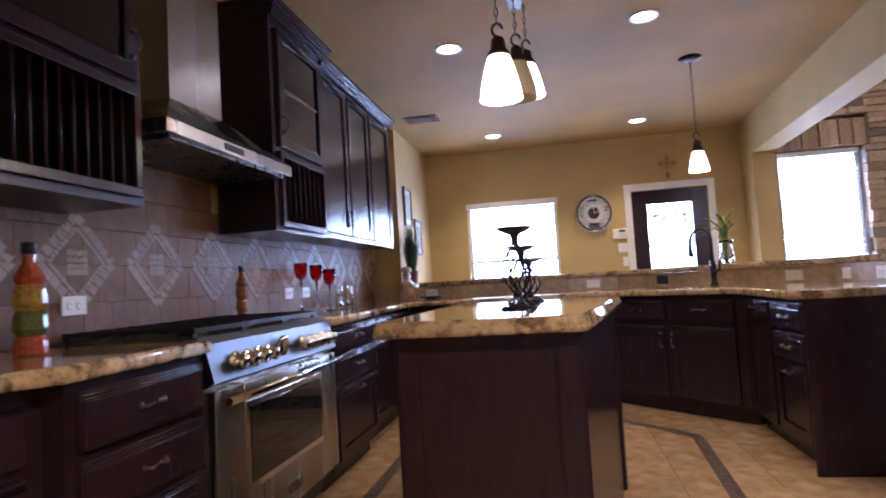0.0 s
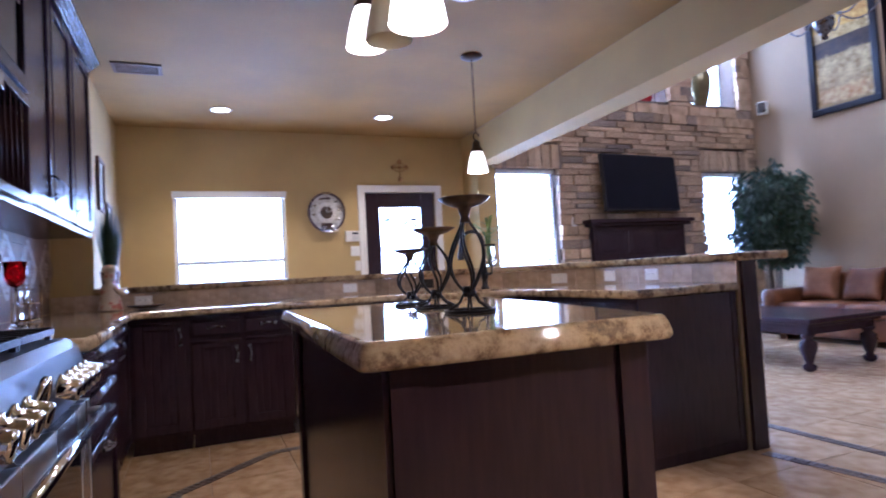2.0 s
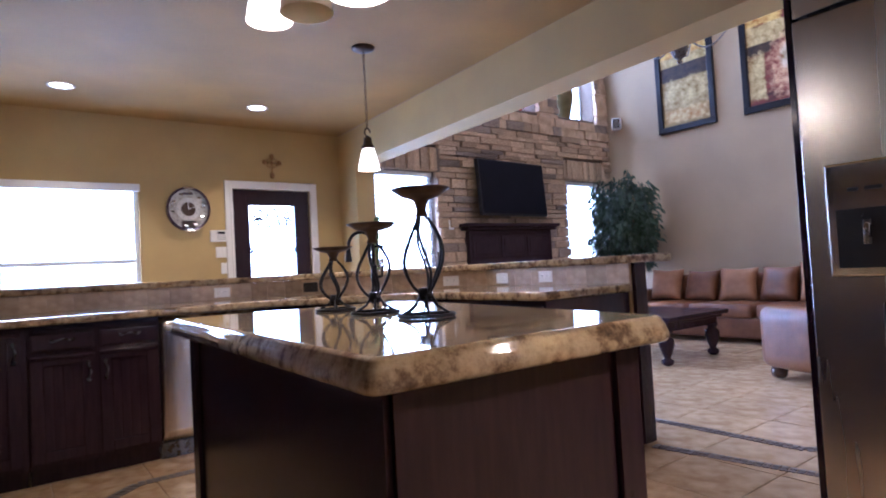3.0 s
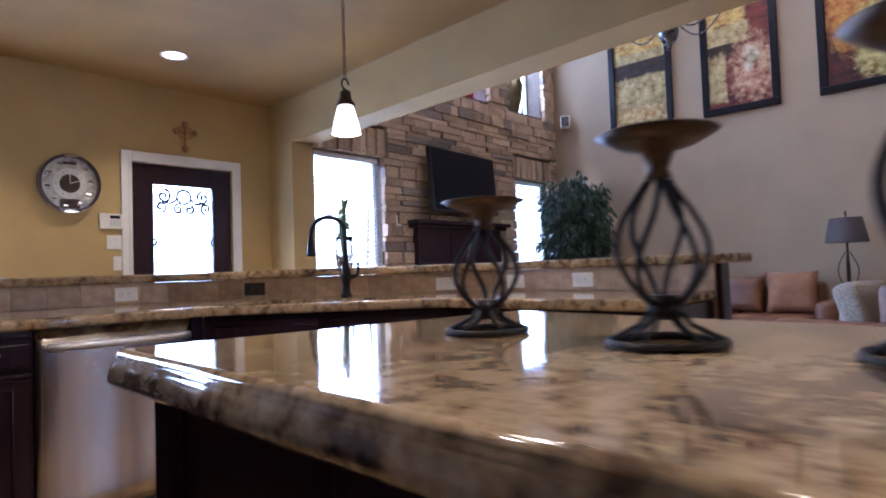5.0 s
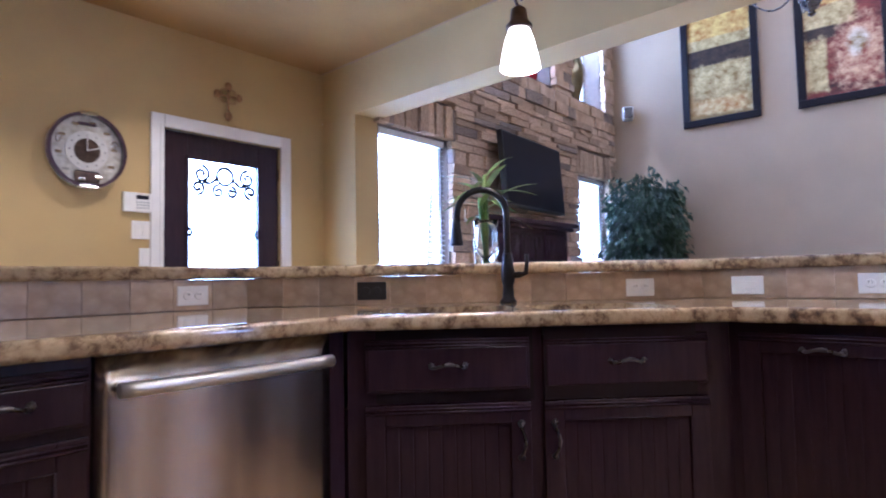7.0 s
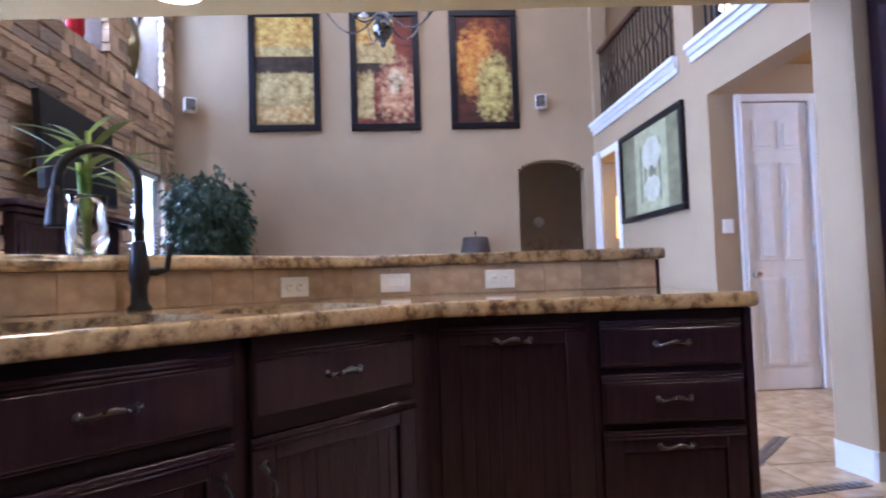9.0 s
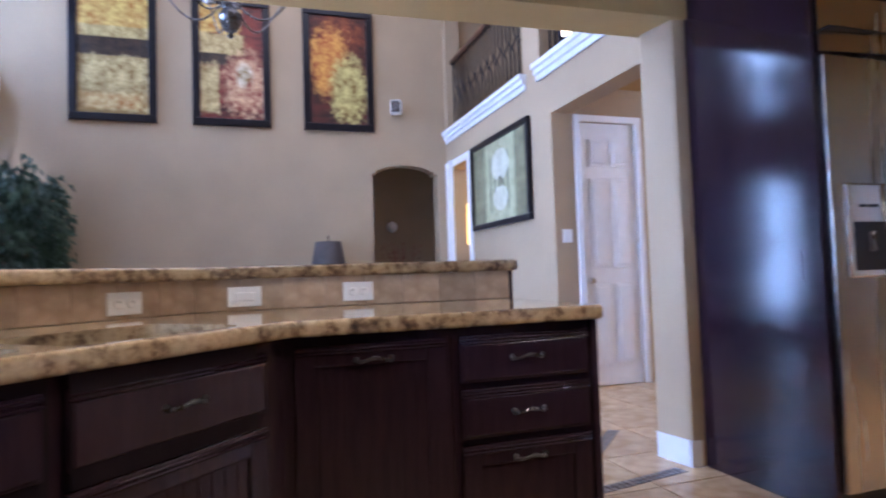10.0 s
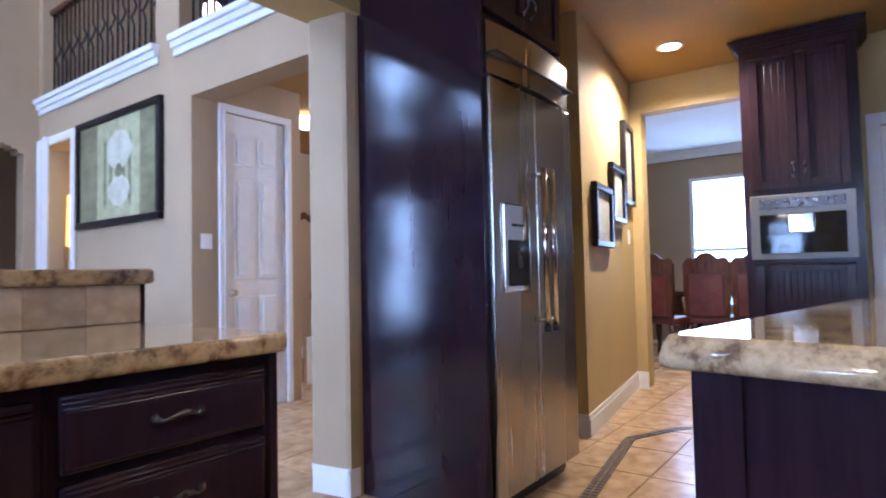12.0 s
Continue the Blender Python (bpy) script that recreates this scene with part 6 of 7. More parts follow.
# things in the arched passage
solid("passage_keypad", box(B(), 7.885, 3.25, 1.98, 7.899, 3.42, 2.2, 0.004), PLATE, "small white box on the passage wall", "panel", "")
PB = thing("branch_arrangement", "dry rust-coloured branches in a vase with a pale ball finial", "plant", pose(7.6, 2.9, 0.9))
part("vase", lathe(B(), [(0.06, 0), (0.1, 0.05), (0.1, 0.15), (0.05, 0.25), (0.06, 0.27), (0.0, 0.26)], sides=18), BRONZE, PB)
TWIG = material("rust_twigs", (0.22, 0.09, 0.05), 0.8, spread=0.6, scale=20)
for k in range(14):
    a = rnd.uniform(0, 6.28)
    w = rnd.uniform(0.1, 0.34)
    bm = sweep(B(), [(0, 0, 0.2), (0.4 * w * math.cos(a), 0.5 * w * math.sin(a), 0.33), (w * 0.6 * math.cos(a), w * math.sin(a), rnd.uniform(0.42, 0.62))], 0.004, 5)
    for q in range(5):
        c = Vector((w * 0.6 * math.cos(a), w * math.sin(a), 0.4 + 0.04 * q)) * rnd.uniform(0.8, 1.05)
        v = bmesh.ops.create_icosphere(bm, subdivisions=1, radius=0.012)["verts"]
        bmesh.ops.translate(bm, verts=v, vec=c)
    part("twig", bm, TWIG, PB)
solid("passage_table", box(box(B(), 7.42, 2.5, 0.86, 7.88, 3.35, 0.9, 0.006), 7.46, 2.54, 0.0, 7.85, 3.31, 0.859), MAHOGANY, "dark console table in the passage", "table", "")
solid("globe_light", lathe(B(), [(0.01, 0), (0.06, 0.03), (0.08, 0.08), (0.06, 0.13), (0.01, 0.16)], (7.8, 2.95, 1.66), 20), PLATE, "pale round ornament on the passage wall", "ornament", "")

# ---- dining room and oven cabinet ----
OC = cabinet("oven_cabinet", "tall dark cabinet with beadboard doors over a built-in oven", pose(0.69, -0.02, 0, rz=180), 0.72,
             [("door", 0.06, 1.60, 0.355, 2.58, "R"), ("door", 0.365, 1.60, 0.66, 2.58, "L"), ("door", 0.06, 0.62, 0.66, 1.08, ""), ("drawer", 0.06, 0.15, 0.66, 0.58, "h")], z0=0.10, z1=2.63, depth=0.46, toe=True)
crown(OC, 0.72, 0.46, 2.63)
OVENSTEEL = material("dull_steel", (0.22, 0.21, 0.195), 0.5, 0.5, spread=0.1, scale=4)
part("oven_front", box(B(), 0.04, -0.03, 1.10, 0.68, -0.001, 1.56, 0.006), OVENSTEEL, OC, "stainless built-in oven front")
part("oven_glass", box(B(), 0.10, -0.034, 1.14, 0.62, -0.029, 1.42, 0.004), OVEN_GLASS, OC, "dark oven glass")
part("control_strip", box(B(), 0.10, -0.034, 1.46, 0.62, -0.029, 1.53, 0.003), PEWTER, OC)
part("coffee_spout", box(B(), 0.28, -0.075, 1.28, 0.44, -0.03, 1.42, 0.01), CHROME, OC)


def dining_chair(m):
    t = thing("dining_chair", "carved mahogany dining chair with a padded leather back", "chair", m, "chairs round the dining table")
    ring = [(-0.23, 0.45), (-0.25, 0.75), (-0.25, 1.0), (-0.2, 1.06), (-0.12, 1.05), (-0.05, 1.11), (0.05, 1.11), (0.12, 1.05), (0.2, 1.06), (0.25, 1.0), (0.25, 0.75), (0.23, 0.45)]
    bm = prism(B(), [(x, z * 1.1) for x, z in ring], 0, 0.05)
    bmesh.ops.transform(bm, matrix=Matrix(((1, 0, 0, 0), (0, 0, -1, 0.24), (0, 1, 0, 0), (0, 0, 0, 1))), verts=bm.verts)
    part("backrest", bm, MAHOGANY, t)
    part("back_pad", cushion(B(), -0.18, 0.235, 0.52, 0.18, 0.265, 0.98, 0.012), CHAIR_RED, t)
    part("seat", cushion(B(), -0.25, -0.25, 0.42, 0.25, 0.22, 0.50, 0.03), CHAIR_RED, t)
    for x in (-0.2, 0.2):
        for y in (-0.2, 0.2):
            part("leg", lathe(B(), [(0.02, 0), (0.03, 0.05), (0.022, 0.15), (0.035, 0.36), (0.035, 0.42)], (x, y, 0), 12), MAHOGANY, t)
    return t


DC = dining_chair(pose(1.93, -2.25, 0, rz=-15))
for x, y, a in ((1.46, -2.5, -2), (0.98, -2.5, 3)):
    copy_thing(DC, pose(x, y, 0, rz=a))
DT = thing("dining_table", "dark mahogany dining table", "table", pose(1.3, -3.42, 0))
part("tabletop", box(B(), -1.0, -0.45, 0.72, 1.0, 0.45, 0.76, 0.01), MAHOGANY, DT)
for x in (-0.8, 0.8):
    part("pedestal", lathe(B(), [(0.2, 0), (0.15, 0.05), (0.06, 0.1), (0.1, 0.4), (0.06, 0.65), (0.15, 0.72)], (x, -0.03, 0), 18), MAHOGANY, DT)
bm = B()
for out, a, b in ((0.03, 2.62, 2.68), (0.06, 2.675, 2.72), (0.09, 2.715, 2.75)):
    box(bm, -2.05, -4.1, a, 3.0, -4.1 + out, b, 0.005)
solid("trim_dining_crown", bm, WHITE, "white crown moulding in the dining room", "trim")
DL = thing("dining_chandelier", "small lit glass chandelier in the dining room", "lamp", pose(0.72, -2.7, 1.75))
for k in range(3):
    a = 2.094 * k
    part("shade", lathe(B(), [(0.025, 0), (0.06, 0.05), (0.075, 0.12), (0.07, 0.12), (0.02, 0.01)], (0.2 * math.cos(a), 0.2 * math.sin(a), 0.05), 14), SHADE_LIT, DL)
    part("arm", sweep(B(), [(0, 0, 0.1), (0.1 * math.cos(a), 0.1 * math.sin(a), -0.03), (0.2 * math.cos(a), 0.2 * math.sin(a), 0.05)], 0.01, 6), BRONZE, DL)
part("rod", sweep(B(), [(0, 0, 0.0), (0, 0, 1.0)], 0.012, 8), BRONZE, DL)

# ---- lights on the kitchen ceiling ----
def downlight(x, y, watts, cone):
    t = thing("downlight", "round recessed ceiling downlight, lit", "downlight", pose(x, y, H), "recessed downlights")
    part("trim_ring", lathe(B(), [(0.085, -0.001), (0.10, -0.004), (0.10, -0.008), (0.088, -0.012), (0.075, -0.006), (0.075, -0.001)], sides=28), PLATE, t)
    part("lens", lathe(B(), [(0.0, -0.0045), (0.076, -0.0045), (0.076, -0.0015), (0.0, -0.0015)], sides=28), CAN, t)
    lamp("downlight_beam", "SPOT", look((x, y, H - 0.03), (x, y, 0)), watts, WARM, radius=0.06, cone=cone)


for x, y in ((-0.75, 4.72), (0.58, 4.62), (-0.715, 7.41), (0.897, 7.384), (1.12, 0.2)):
    downlight(x, y, (26 if y < 6 else 50) if y > 3 else 290, 115 if y > 3 else 155)


# The middle shade is off; light through its glass is put into this yellow.
CREAM = material("cream_glass_lit_through", (0.78, 0.68, 0.44), 0.35, spread=0.1, scale=8)


def glass_shade(t, at, lit=True, scale=1.0):
    x, y, z = at
    prof = [(0.095, 0.0), (0.088, 0.05), (0.07, 0.13), (0.05, 0.19), (0.035, 0.215), (0.03, 0.215), (0.045, 0.185), (0.064, 0.13), (0.082, 0.05), (0.09, 0.0)]
    s = part("shade", lathe(B(), [(r * scale, h * scale) for r, h in prof], at, 28, True, False), BULB if lit else CREAM, t, "frosted glass shade, lit" if lit else "frosted glass shade, unlit")
    z += 0.2 * (scale - 1)
    part("socket_cap", lathe(B(), [(0.05, 0.19), (0.052, 0.205), (0.035, 0.225), (0.03, 0.27), (0.012, 0.285), (0.0, 0.29)], (x, y, z), 18), BRONZE, s, "aged bronze cap")
    part("hook", sweep(B(), [(x + 0.024 * math.cos(0.6 * i), y, z + 0.315 + 0.03 * math.sin(0.6 * i)) for i in range(9)], 0.006, 6), BRONZE, s)


def chain(bm, x, y, z0, z1):
    k = int((z1 - z0) / 0.036)
    for i in range(k):
        c = z0 + (i + 0.5) * (z1 - z0) / k
        flat = i % 2
        sweep(bm, [(x + (0.009 * math.cos(1.047 * j) if flat else 0), y + (0 if flat else 0.009 * math.cos(1.047 * j)), c + 0.022 * math.sin(1.047 * j)) for j in range(6)], 0.0025, 5, True)
    return bm


IP = thing("island_pendant", "three frosted glass shades hung on bronze chains over the island", "pendant lamp", pose(-0.24, 3.68, H))
part("ceiling_bar", box(B(), -0.05, -0.55, -0.03, 0.05, 0.52, -0.001, 0.008), BRONZE, IP)
for x, y, z, lit in ((-0.05, -0.47, 1.86, True), (0.01, 0.01, 2.0, False), (0.05, 0.47, 2.15, True)):
    glass_shade(IP, (x, y, z - H), lit)
    part("chain", chain(B(), x, y, z - H + 0.34, -0.03), BRONZE, IP)
    if lit:
        lamp("pendant_bulb", "POINT", pose(-0.24 + x, 3.68 + y, z + 0.04), 12, WARM, radius=0.05)
SP = thing("sink_pendant", "single frosted glass pendant on a bronze chain over the sink", "pendant lamp", pose(1.06, 5.55, H))
part("canopy", lathe(B(), [(0.0, 0.0), (0.085, -0.001), (0.085, -0.012), (0.06, -0.025), (0.012, -0.03)], sides=28), BRONZE, SP)
glass_shade(SP, (0, 0, 1.825 - H), True, 0.82)
part("chain", chain(B(), 0, 0, 1.79 - H + 0.34, -0.03), BRONZE, SP)
lamp("pendant_bulb", "POINT", pose(1.06, 5.55, 1.86), 12, WARM, radius=0.05)
VENT_BROWN = material("brown_vent_metal", (0.12, 0.065, 0.035), 0.5, spread=0.2, scale=10)
VENT = thing("ceiling_vent", "brown slatted ceiling air vent", "vent", pose(-1.34, 6.40, H))
part("frame", box(box(box(box(B(), -0.17, -0.11, -0.012, 0.17, -0.085, -0.001), -0.17, 0.085, -0.012, 0.17, 0.11, -0.001), -0.17, -0.085, -0.012, -0.145, 0.085, -0.001), 0.145, -0.085, -0.012, 0.17, 0.085, -0.001), VENT_BROWN, VENT)
part("backing", box(B(), -0.145, -0.085, -0.003, 0.145, 0.085, -0.001), BLACK, VENT)
for i in range(8):
    part("slat", box(B(), -0.143, -0.08 + 0.02 * i, -0.010, 0.143, -0.07 + 0.02 * i, -0.006), VENT_BROWN, VENT)

# ---- small things on the counters ----
def bottle(x, y, label, mats, tall=0.33, r=0.042):
    t = thing("oil_bottle", label, "bottle", pose(x, y, 0.921))
    k = tall / 0.33
    body = [(r * 0.9, 0), (r, 0.005), (r * 0.92, 0.04), (r * 0.78, 0.055), (r, 0.075), (r * 0.92, 0.115), (r * 0.75, 0.13), (r * 0.98, 0.15), (r * 0.9, 0.19), (r * 0.72, 0.205), (r * 0.9, 0.225), (r * 0.55, 0.255), (r * 0.36, 0.27), (r * 0.36, 0.295)]
    cuts = [0, 3, 6, 9, 13]
    for i, (a, b) in enumerate(zip(cuts, cuts[1:])):
        part("layer", lathe(B(), [(q, h * k) for q, h in body[a:b + 1]], sides=10, smooth=False), mats[i % len(mats)], t)
    part("cap", lathe(B(), [(r * 0.42, 0.296 * k), (r * 0.42, 0.33 * k), (0.0, 0.331 * k)], sides=16), BLACK, t, "black stopper")


PRED, PYEL, PGRN, PBRN = (material(n, c, 0.2, second=d, scale=75, detail=8, coat=0.3, bump=0.4, bump_scale=110) for n, c, d in
    (("red_peppers", (0.30, 0.012, 0.01), (0.30, 0.09, 0.03)), ("yellow_peppers", (0.42, 0.24, 0.02), (0.22, 0.14, 0.03)), ("green_peppers", (0.05, 0.08, 0.012), (0.12, 0.12, 0.03)), ("amber_oil", (0.25, 0.08, 0.015), (0.4, 0.18, 0.05))))
bottle(-1.72, 2.20, "layered pickled pepper bottle in red, yellow and green", (PRED, PGRN, PYEL, PRED), 0.35, 0.05)
bottle(-1.85, 3.69, "slim bottle of amber oil with spices", (PBRN, PBRN, PBRN, PBRN), 0.31, 0.035)
for x, y, hgt in ((-1.86, 4.50, 0.345), (-1.84, 4.72, 0.335), (-1.74, 4.72, 0.30)):
    t = thing("goblet", "tall clear-stemmed goblet with a red glass bowl", "goblet", pose(x, y, 0.921), "red goblets on the counter")
    part("stem", lathe(B(), [(0.038, 0), (0.036, 0.004), (0.008, 0.012), (0.006, 0.05), (0.011, 0.08), (0.006, 0.11), (0.006, hgt - 0.12)], sides=18), GLASS, t, "clear glass stem")
    part("bowl", lathe(B(), [(0.006, hgt - 0.12), (0.03, hgt - 0.105), (0.043, hgt - 0.07), (0.047, hgt), (0.044, hgt), (0.04, hgt - 0.068), (0.0, hgt - 0.1)], sides=24), RED_GLASS, t)
CRU = thing("cruet_rack", "brass wire rack with small clear glass cruets", "rack", pose(-1.83, 5.30, 0.921))
for k, y in enumerate((-0.07, 0.07)):
    part("cruet", lathe(B(), [(0.03, 0.01), (0.032, 0.08), (0.012, 0.12), (0.012, 0.16), (0.02, 0.18), (0, 0.18)], (0, y, 0), 16), GLASS, CRU)
bm = B()
BRASS = material("brass_wire", (0.5, 0.35, 0.12), 0.25, 1.0, spread=0.2, scale=20)
for y in (-0.12, 0.12):
    sweep(bm, [(0.04, y, 0), (0.04, y, 0.2), (-0.04, y, 0.2), (-0.04, y, 0)], 0.004, 6)
for z in (0.01, 0.1):
    sweep(bm, [(0.04, -0.12, z), (0.04, 0.12, z), (-0.04, 0.12, z), (-0.04, -0.12, z)], 0.003, 6, True)
part("wire_frame", bm, BRASS, CRU)
CERAMIC = material("painted_ceramic", (0.50, 0.40, 0.28), 0.3, second=(0.38, 0.10, 0.06), mix=(0.52, 0.60), scale=14, coat=0.3)
bm = lathe(B(), [(0.075, 0), (0.08, 0.01), (0.072, 0.05), (0.06, 0.10), (0.066, 0.14), (0.055, 0.18), (0.03, 0.20), (0.036, 0.215), (0.042, 0.235), (0.036, 0.262), (0.034, 0.27), (0.05, 0.285), (0.052, 0.305), (0.036, 0.325), (0.0, 0.33)], sides=20)
sweep(bm, [(0.03, -0.04, 0.16), (0.08, -0.05, 0.12), (0.1, 0.03, 0.13)], [0.022, 0.02, 0.016], 8)
sweep(bm, [(0.02, 0.05, 0.16), (0.06, 0.10, 0.14), (0.09, 0.12, 0.15)], [0.022, 0.02, 0.016], 8)
FIG = solid("cook_figurine", bm, CERAMIC, "small painted ceramic cook figurine on the counter", "figurine", "")
FIG.matrix_basis = pose(-1.55, 6.26, 0.921)
TRAY = solid("shallow_dish", lathe(B(), [(0.05, 0), (0.06, 0.004), (0.13, 0.022), (0.125, 0.026), (0.05, 0.01), (0, 0.01)], (-1.33, 6.34, 0.921), 24), BRONZE, "brown shallow dish on the counter", "dish", "")
GP = thing("grass_plant", "tall upright dark green grass plant in a small pot", "plant", pose(-1.60, 6.70, 1.086))
part("pot", lathe(B(), [(0.05, 0), (0.055, 0.005), (0.07, 0.12), (0.075, 0.13), (0.06, 0.125), (0, 0.11)], sides=20), FRAME_BROWN, GP)
verts, faces = [], []
for k in range(260):
    a, w = rnd.uniform(0, 6.28), rnd.uniform(0.0, 1.0) ** 0.7
    b0 = Vector((0.04 * w * math.cos(a), 0.04 * w * math.sin(a), 0.11))
    tip = Vector((0.12 * w * math.cos(a), 0.12 * w * math.sin(a), 0.11 + rnd.uniform(0.32, 0.55)))
    s = Vector((-math.sin(a), math.cos(a), 0)) * 0.004
    i = len(verts)
    verts += [b0 - s, b0 + s, (b0 + tip) / 2 + s, tip, (b0 + tip) / 2 - s]
    faces.append((i, i + 1, i + 2, i + 3, i + 4))
data = bpy.data.meshes.new("foliage")
data.from_pydata([tuple(v) for v in verts], [], faces)
data.materials.append(material("dark_grass", (0.012, 0.04, 0.02), 0.5, second=(0.03, 0.075, 0.04), scale=10))
ob = new("foliage", data)
ob.parent = GP
tagged(ob, "upright dark green blades", kind="stuff")
BV = thing("bamboo_vase", "lucky bamboo stalks with green leaves in a glass vase", "plant", pose(1.30, 5.91, 1.086) @ Matrix.Scale(1.3, 4))
part("vase", lathe(B(), [(0.035, 0), (0.04, 0.005), (0.045, 0.06), (0.038, 0.12), (0.045, 0.15), (0.042, 0.15), (0.034, 0.12), (0.04, 0.06), (0.0, 0.01)], sides=20), GLASS, BV, "clear glass vase")
for k, (dx, dy, hgt) in enumerate(((0.0, 0.0, 0.30), (0.018, 0.01, 0.26), (-0.014, 0.014, 0.22))):
    part("stalk", sweep(B(), [(dx * u, dy * u, 0.01 + hgt * u) for u in (0, 0.3, 0.33, 0.6, 0.63, 1)], [0.008, 0.008, 0.0095, 0.008, 0.0095, 0.007], 8), BAMBOO, BV)
    for q in range(6):
        a = 1.047 * q + k
        bm = B()
        pts = []
        for i in range(6):
            u = i / 5
            up = (0.17, 0.03, 0.10, 0.0, 0.13, 0.06)[q]
            pts.append(Vector((dx + 0.18 * u * math.cos(a), dy + 0.18 * u * math.sin(a), hgt - 0.012 * q + up * u - 0.07 * u * u)))
        sd = Vector((-math.sin(a), math.cos(a), 0))
        L_, R_ = [], []
        for i, p in enumerate(pts):
            wd = 0.0115 * math.sin(math.pi * min(1, 0.12 + i / 5 * 0.88))
            L_.append(bm.verts.new(p + sd * wd)), R_.append(bm.verts.new(p - sd * wd + Vector((0, 0, 0.001))))
        for i in range(5):
            bm.faces.new((L_[i], L_[i + 1], R_[i + 1], R_[i]))
        part("leaf", bm, BAMBOO, BV)

# ---- pieces: stone, tiles, floor ----
def unit_block(name, mat, soft, seed):
    """A block one metre long, thick and high about its centre, its front to -y, with chamfered and slightly uneven face."""
    r = random.Random(seed)
    j = lambda k: r.uniform(-k, k)
    v = [(-0.5, 0.5, -0.5), (0.5, 0.5, -0.5), (0.5, 0.5, 0.5), (-0.5, 0.5, 0.5)]
    v += [(x, -0.2, z) for x, z in ((-0.5, -0.5), (0.5, -0.5), (0.5, 0.5), (-0.5, 0.5))]
    v += [(x * (1 - soft), -0.5 + j(0.15), z * (1 - 2 * soft) + j(soft * 0.6)) for x, z in ((-0.5, -0.5), (0.5, -0.5), (0.5, 0.5), (-0.5, 0.5))]
    f = [(0, 1, 2, 3), (0, 4, 5, 1), (1, 5, 6, 2), (2, 6, 7, 3), (3, 7, 4, 0), (4, 8, 9, 5), (5, 9, 10, 6), (6, 10, 11, 7), (7, 11, 8, 4), (8, 11, 10, 9)]
    d = bpy.data.meshes.new(name)
    d.from_pydata(v, [], f)
    d.materials.append(mat)
    return d


def piece(name, mesh, parent, m):
    ob = new(name, mesh)
    ob.parent = parent
    ob.matrix_basis = m
    return ob


def blocks_mesh(name, rows, mat, parent, label):
    """Many small boxes (centre, size, turn) in one mesh."""
    verts, faces = [], []
    for c, s, a in rows:
        i = len(verts)
        ca, sa = math.cos(a), math.sin(a)
        for x, y, z in ((-1, -1, -1), (1, -1, -1), (1, 1, -1), (-1, 1, -1), (-0.94, -0.94, 1), (0.94, -0.94, 1), (0.94, 0.94, 1), (-0.94, 0.94, 1)):
            x, y, z = x * s[0] / 2, y * s[1] / 2, z * s[2] / 2
            verts.append((c[0] + ca * x - sa * y, c[1] + sa * x + ca * y, c[2] + z))
        faces += [tuple(i + k for k in q) for q in ((0, 3, 2, 1), (4, 5, 6, 7), (0, 1, 5, 4), (1, 2, 6, 5), (2, 3, 7, 6), (3, 0, 4, 7))]
    d = bpy.data.meshes.new(name)
    d.from_pydata(verts, [], faces)
    d.materials.append(mat)
    ob = new(name, d)
    ob.parent = parent
    return tagged(ob, label, kind="stuff")


STONES = [STONE,
          material("grey_ledge_stone", (0.20, 0.15, 0.115), 0.85, second=(0.34, 0.265, 0.20), scale=8, bump=0.7, bump_scale=28, tint=0.35),
          material("honey_ledge_stone", (0.42, 0.29, 0.17), 0.85, second=(0.60, 0.44, 0.29), scale=7, bump=0.7, bump_scale=28, tint=0.3)]
UNITS = [unit_block("stone", STONES[(2, 0, 2, 0, 1, 2, 0, 0, 2)[k]], 0.04, k) for k in range(9)]
rnd = random.Random(4)
stone_wall = bpy.data.objects["wall_stone"]
HOLES = [WIN_A, WIN_B, *NICHES]
spots = []
for x0, z0, x1, z1 in (WIN_A, WIN_B):
    x = x0 - 0.06
    while x < x1 + 0.05:
        w = rnd.uniform(0.05, 0.11)
        spots.append((x + w / 2, z1 + 0.155, w - 0.006, 0.30))
        x += w
z = 0.0
while z < TALL - 0.05:
    h = rnd.choice((0.06, 0.075, 0.09, 0.11, 0.135))
    x = 2.412 - rnd.uniform(0, 0.2)
    while x < 6.80:
        w = rnd.uniform(0.14, 0.48) * (1 if h < 0.1 else 0.8)
        a, b = max(x, 2.412), min(x + w, 6.799)
        x += w
        runs = [(a, b)]
        for hx0, hz0, hx1, hz1 in HOLES + [(WIN_A[0] - 0.06, WIN_A[3], WIN_A[2] + 0.06, WIN_A[3] + 0.305), (WIN_B[0] - 0.06, WIN_B[3], WIN_B[2] + 0.06, WIN_B[3] + 0.305)]:
            if hz0 - h * 0.4 < z + h / 2 < hz1 + h * 0.4:
                runs = [q for p, r in runs for q in ((p, min(r, hx0)), (max(p, hx1), r)) if q[1] - q[0] > 0.03]
        spots += [((p + r) / 2, z + h / 2, r - p - 0.006, h - 0.006) for p, r in runs]
    z += h
near = sorted(range(len(spots)), key=lambda i: abs(spots[i][1] - 1.95) + 0.15 * abs(spots[i][0] - 4.0))
for n, i in enumerate(near):
    x, zz, w, h = spots[i]
    deep = rnd.uniform(0.045, 0.085)
    m = Matrix.LocRotScale((x, 7.799 - deep / 2, zz), None, (w, deep, h))
    if n < 300:
        piece("stone", UNITS[rnd.randrange(9)], stone_wall, m)
rows = {0: [], 1: [], 2: []}
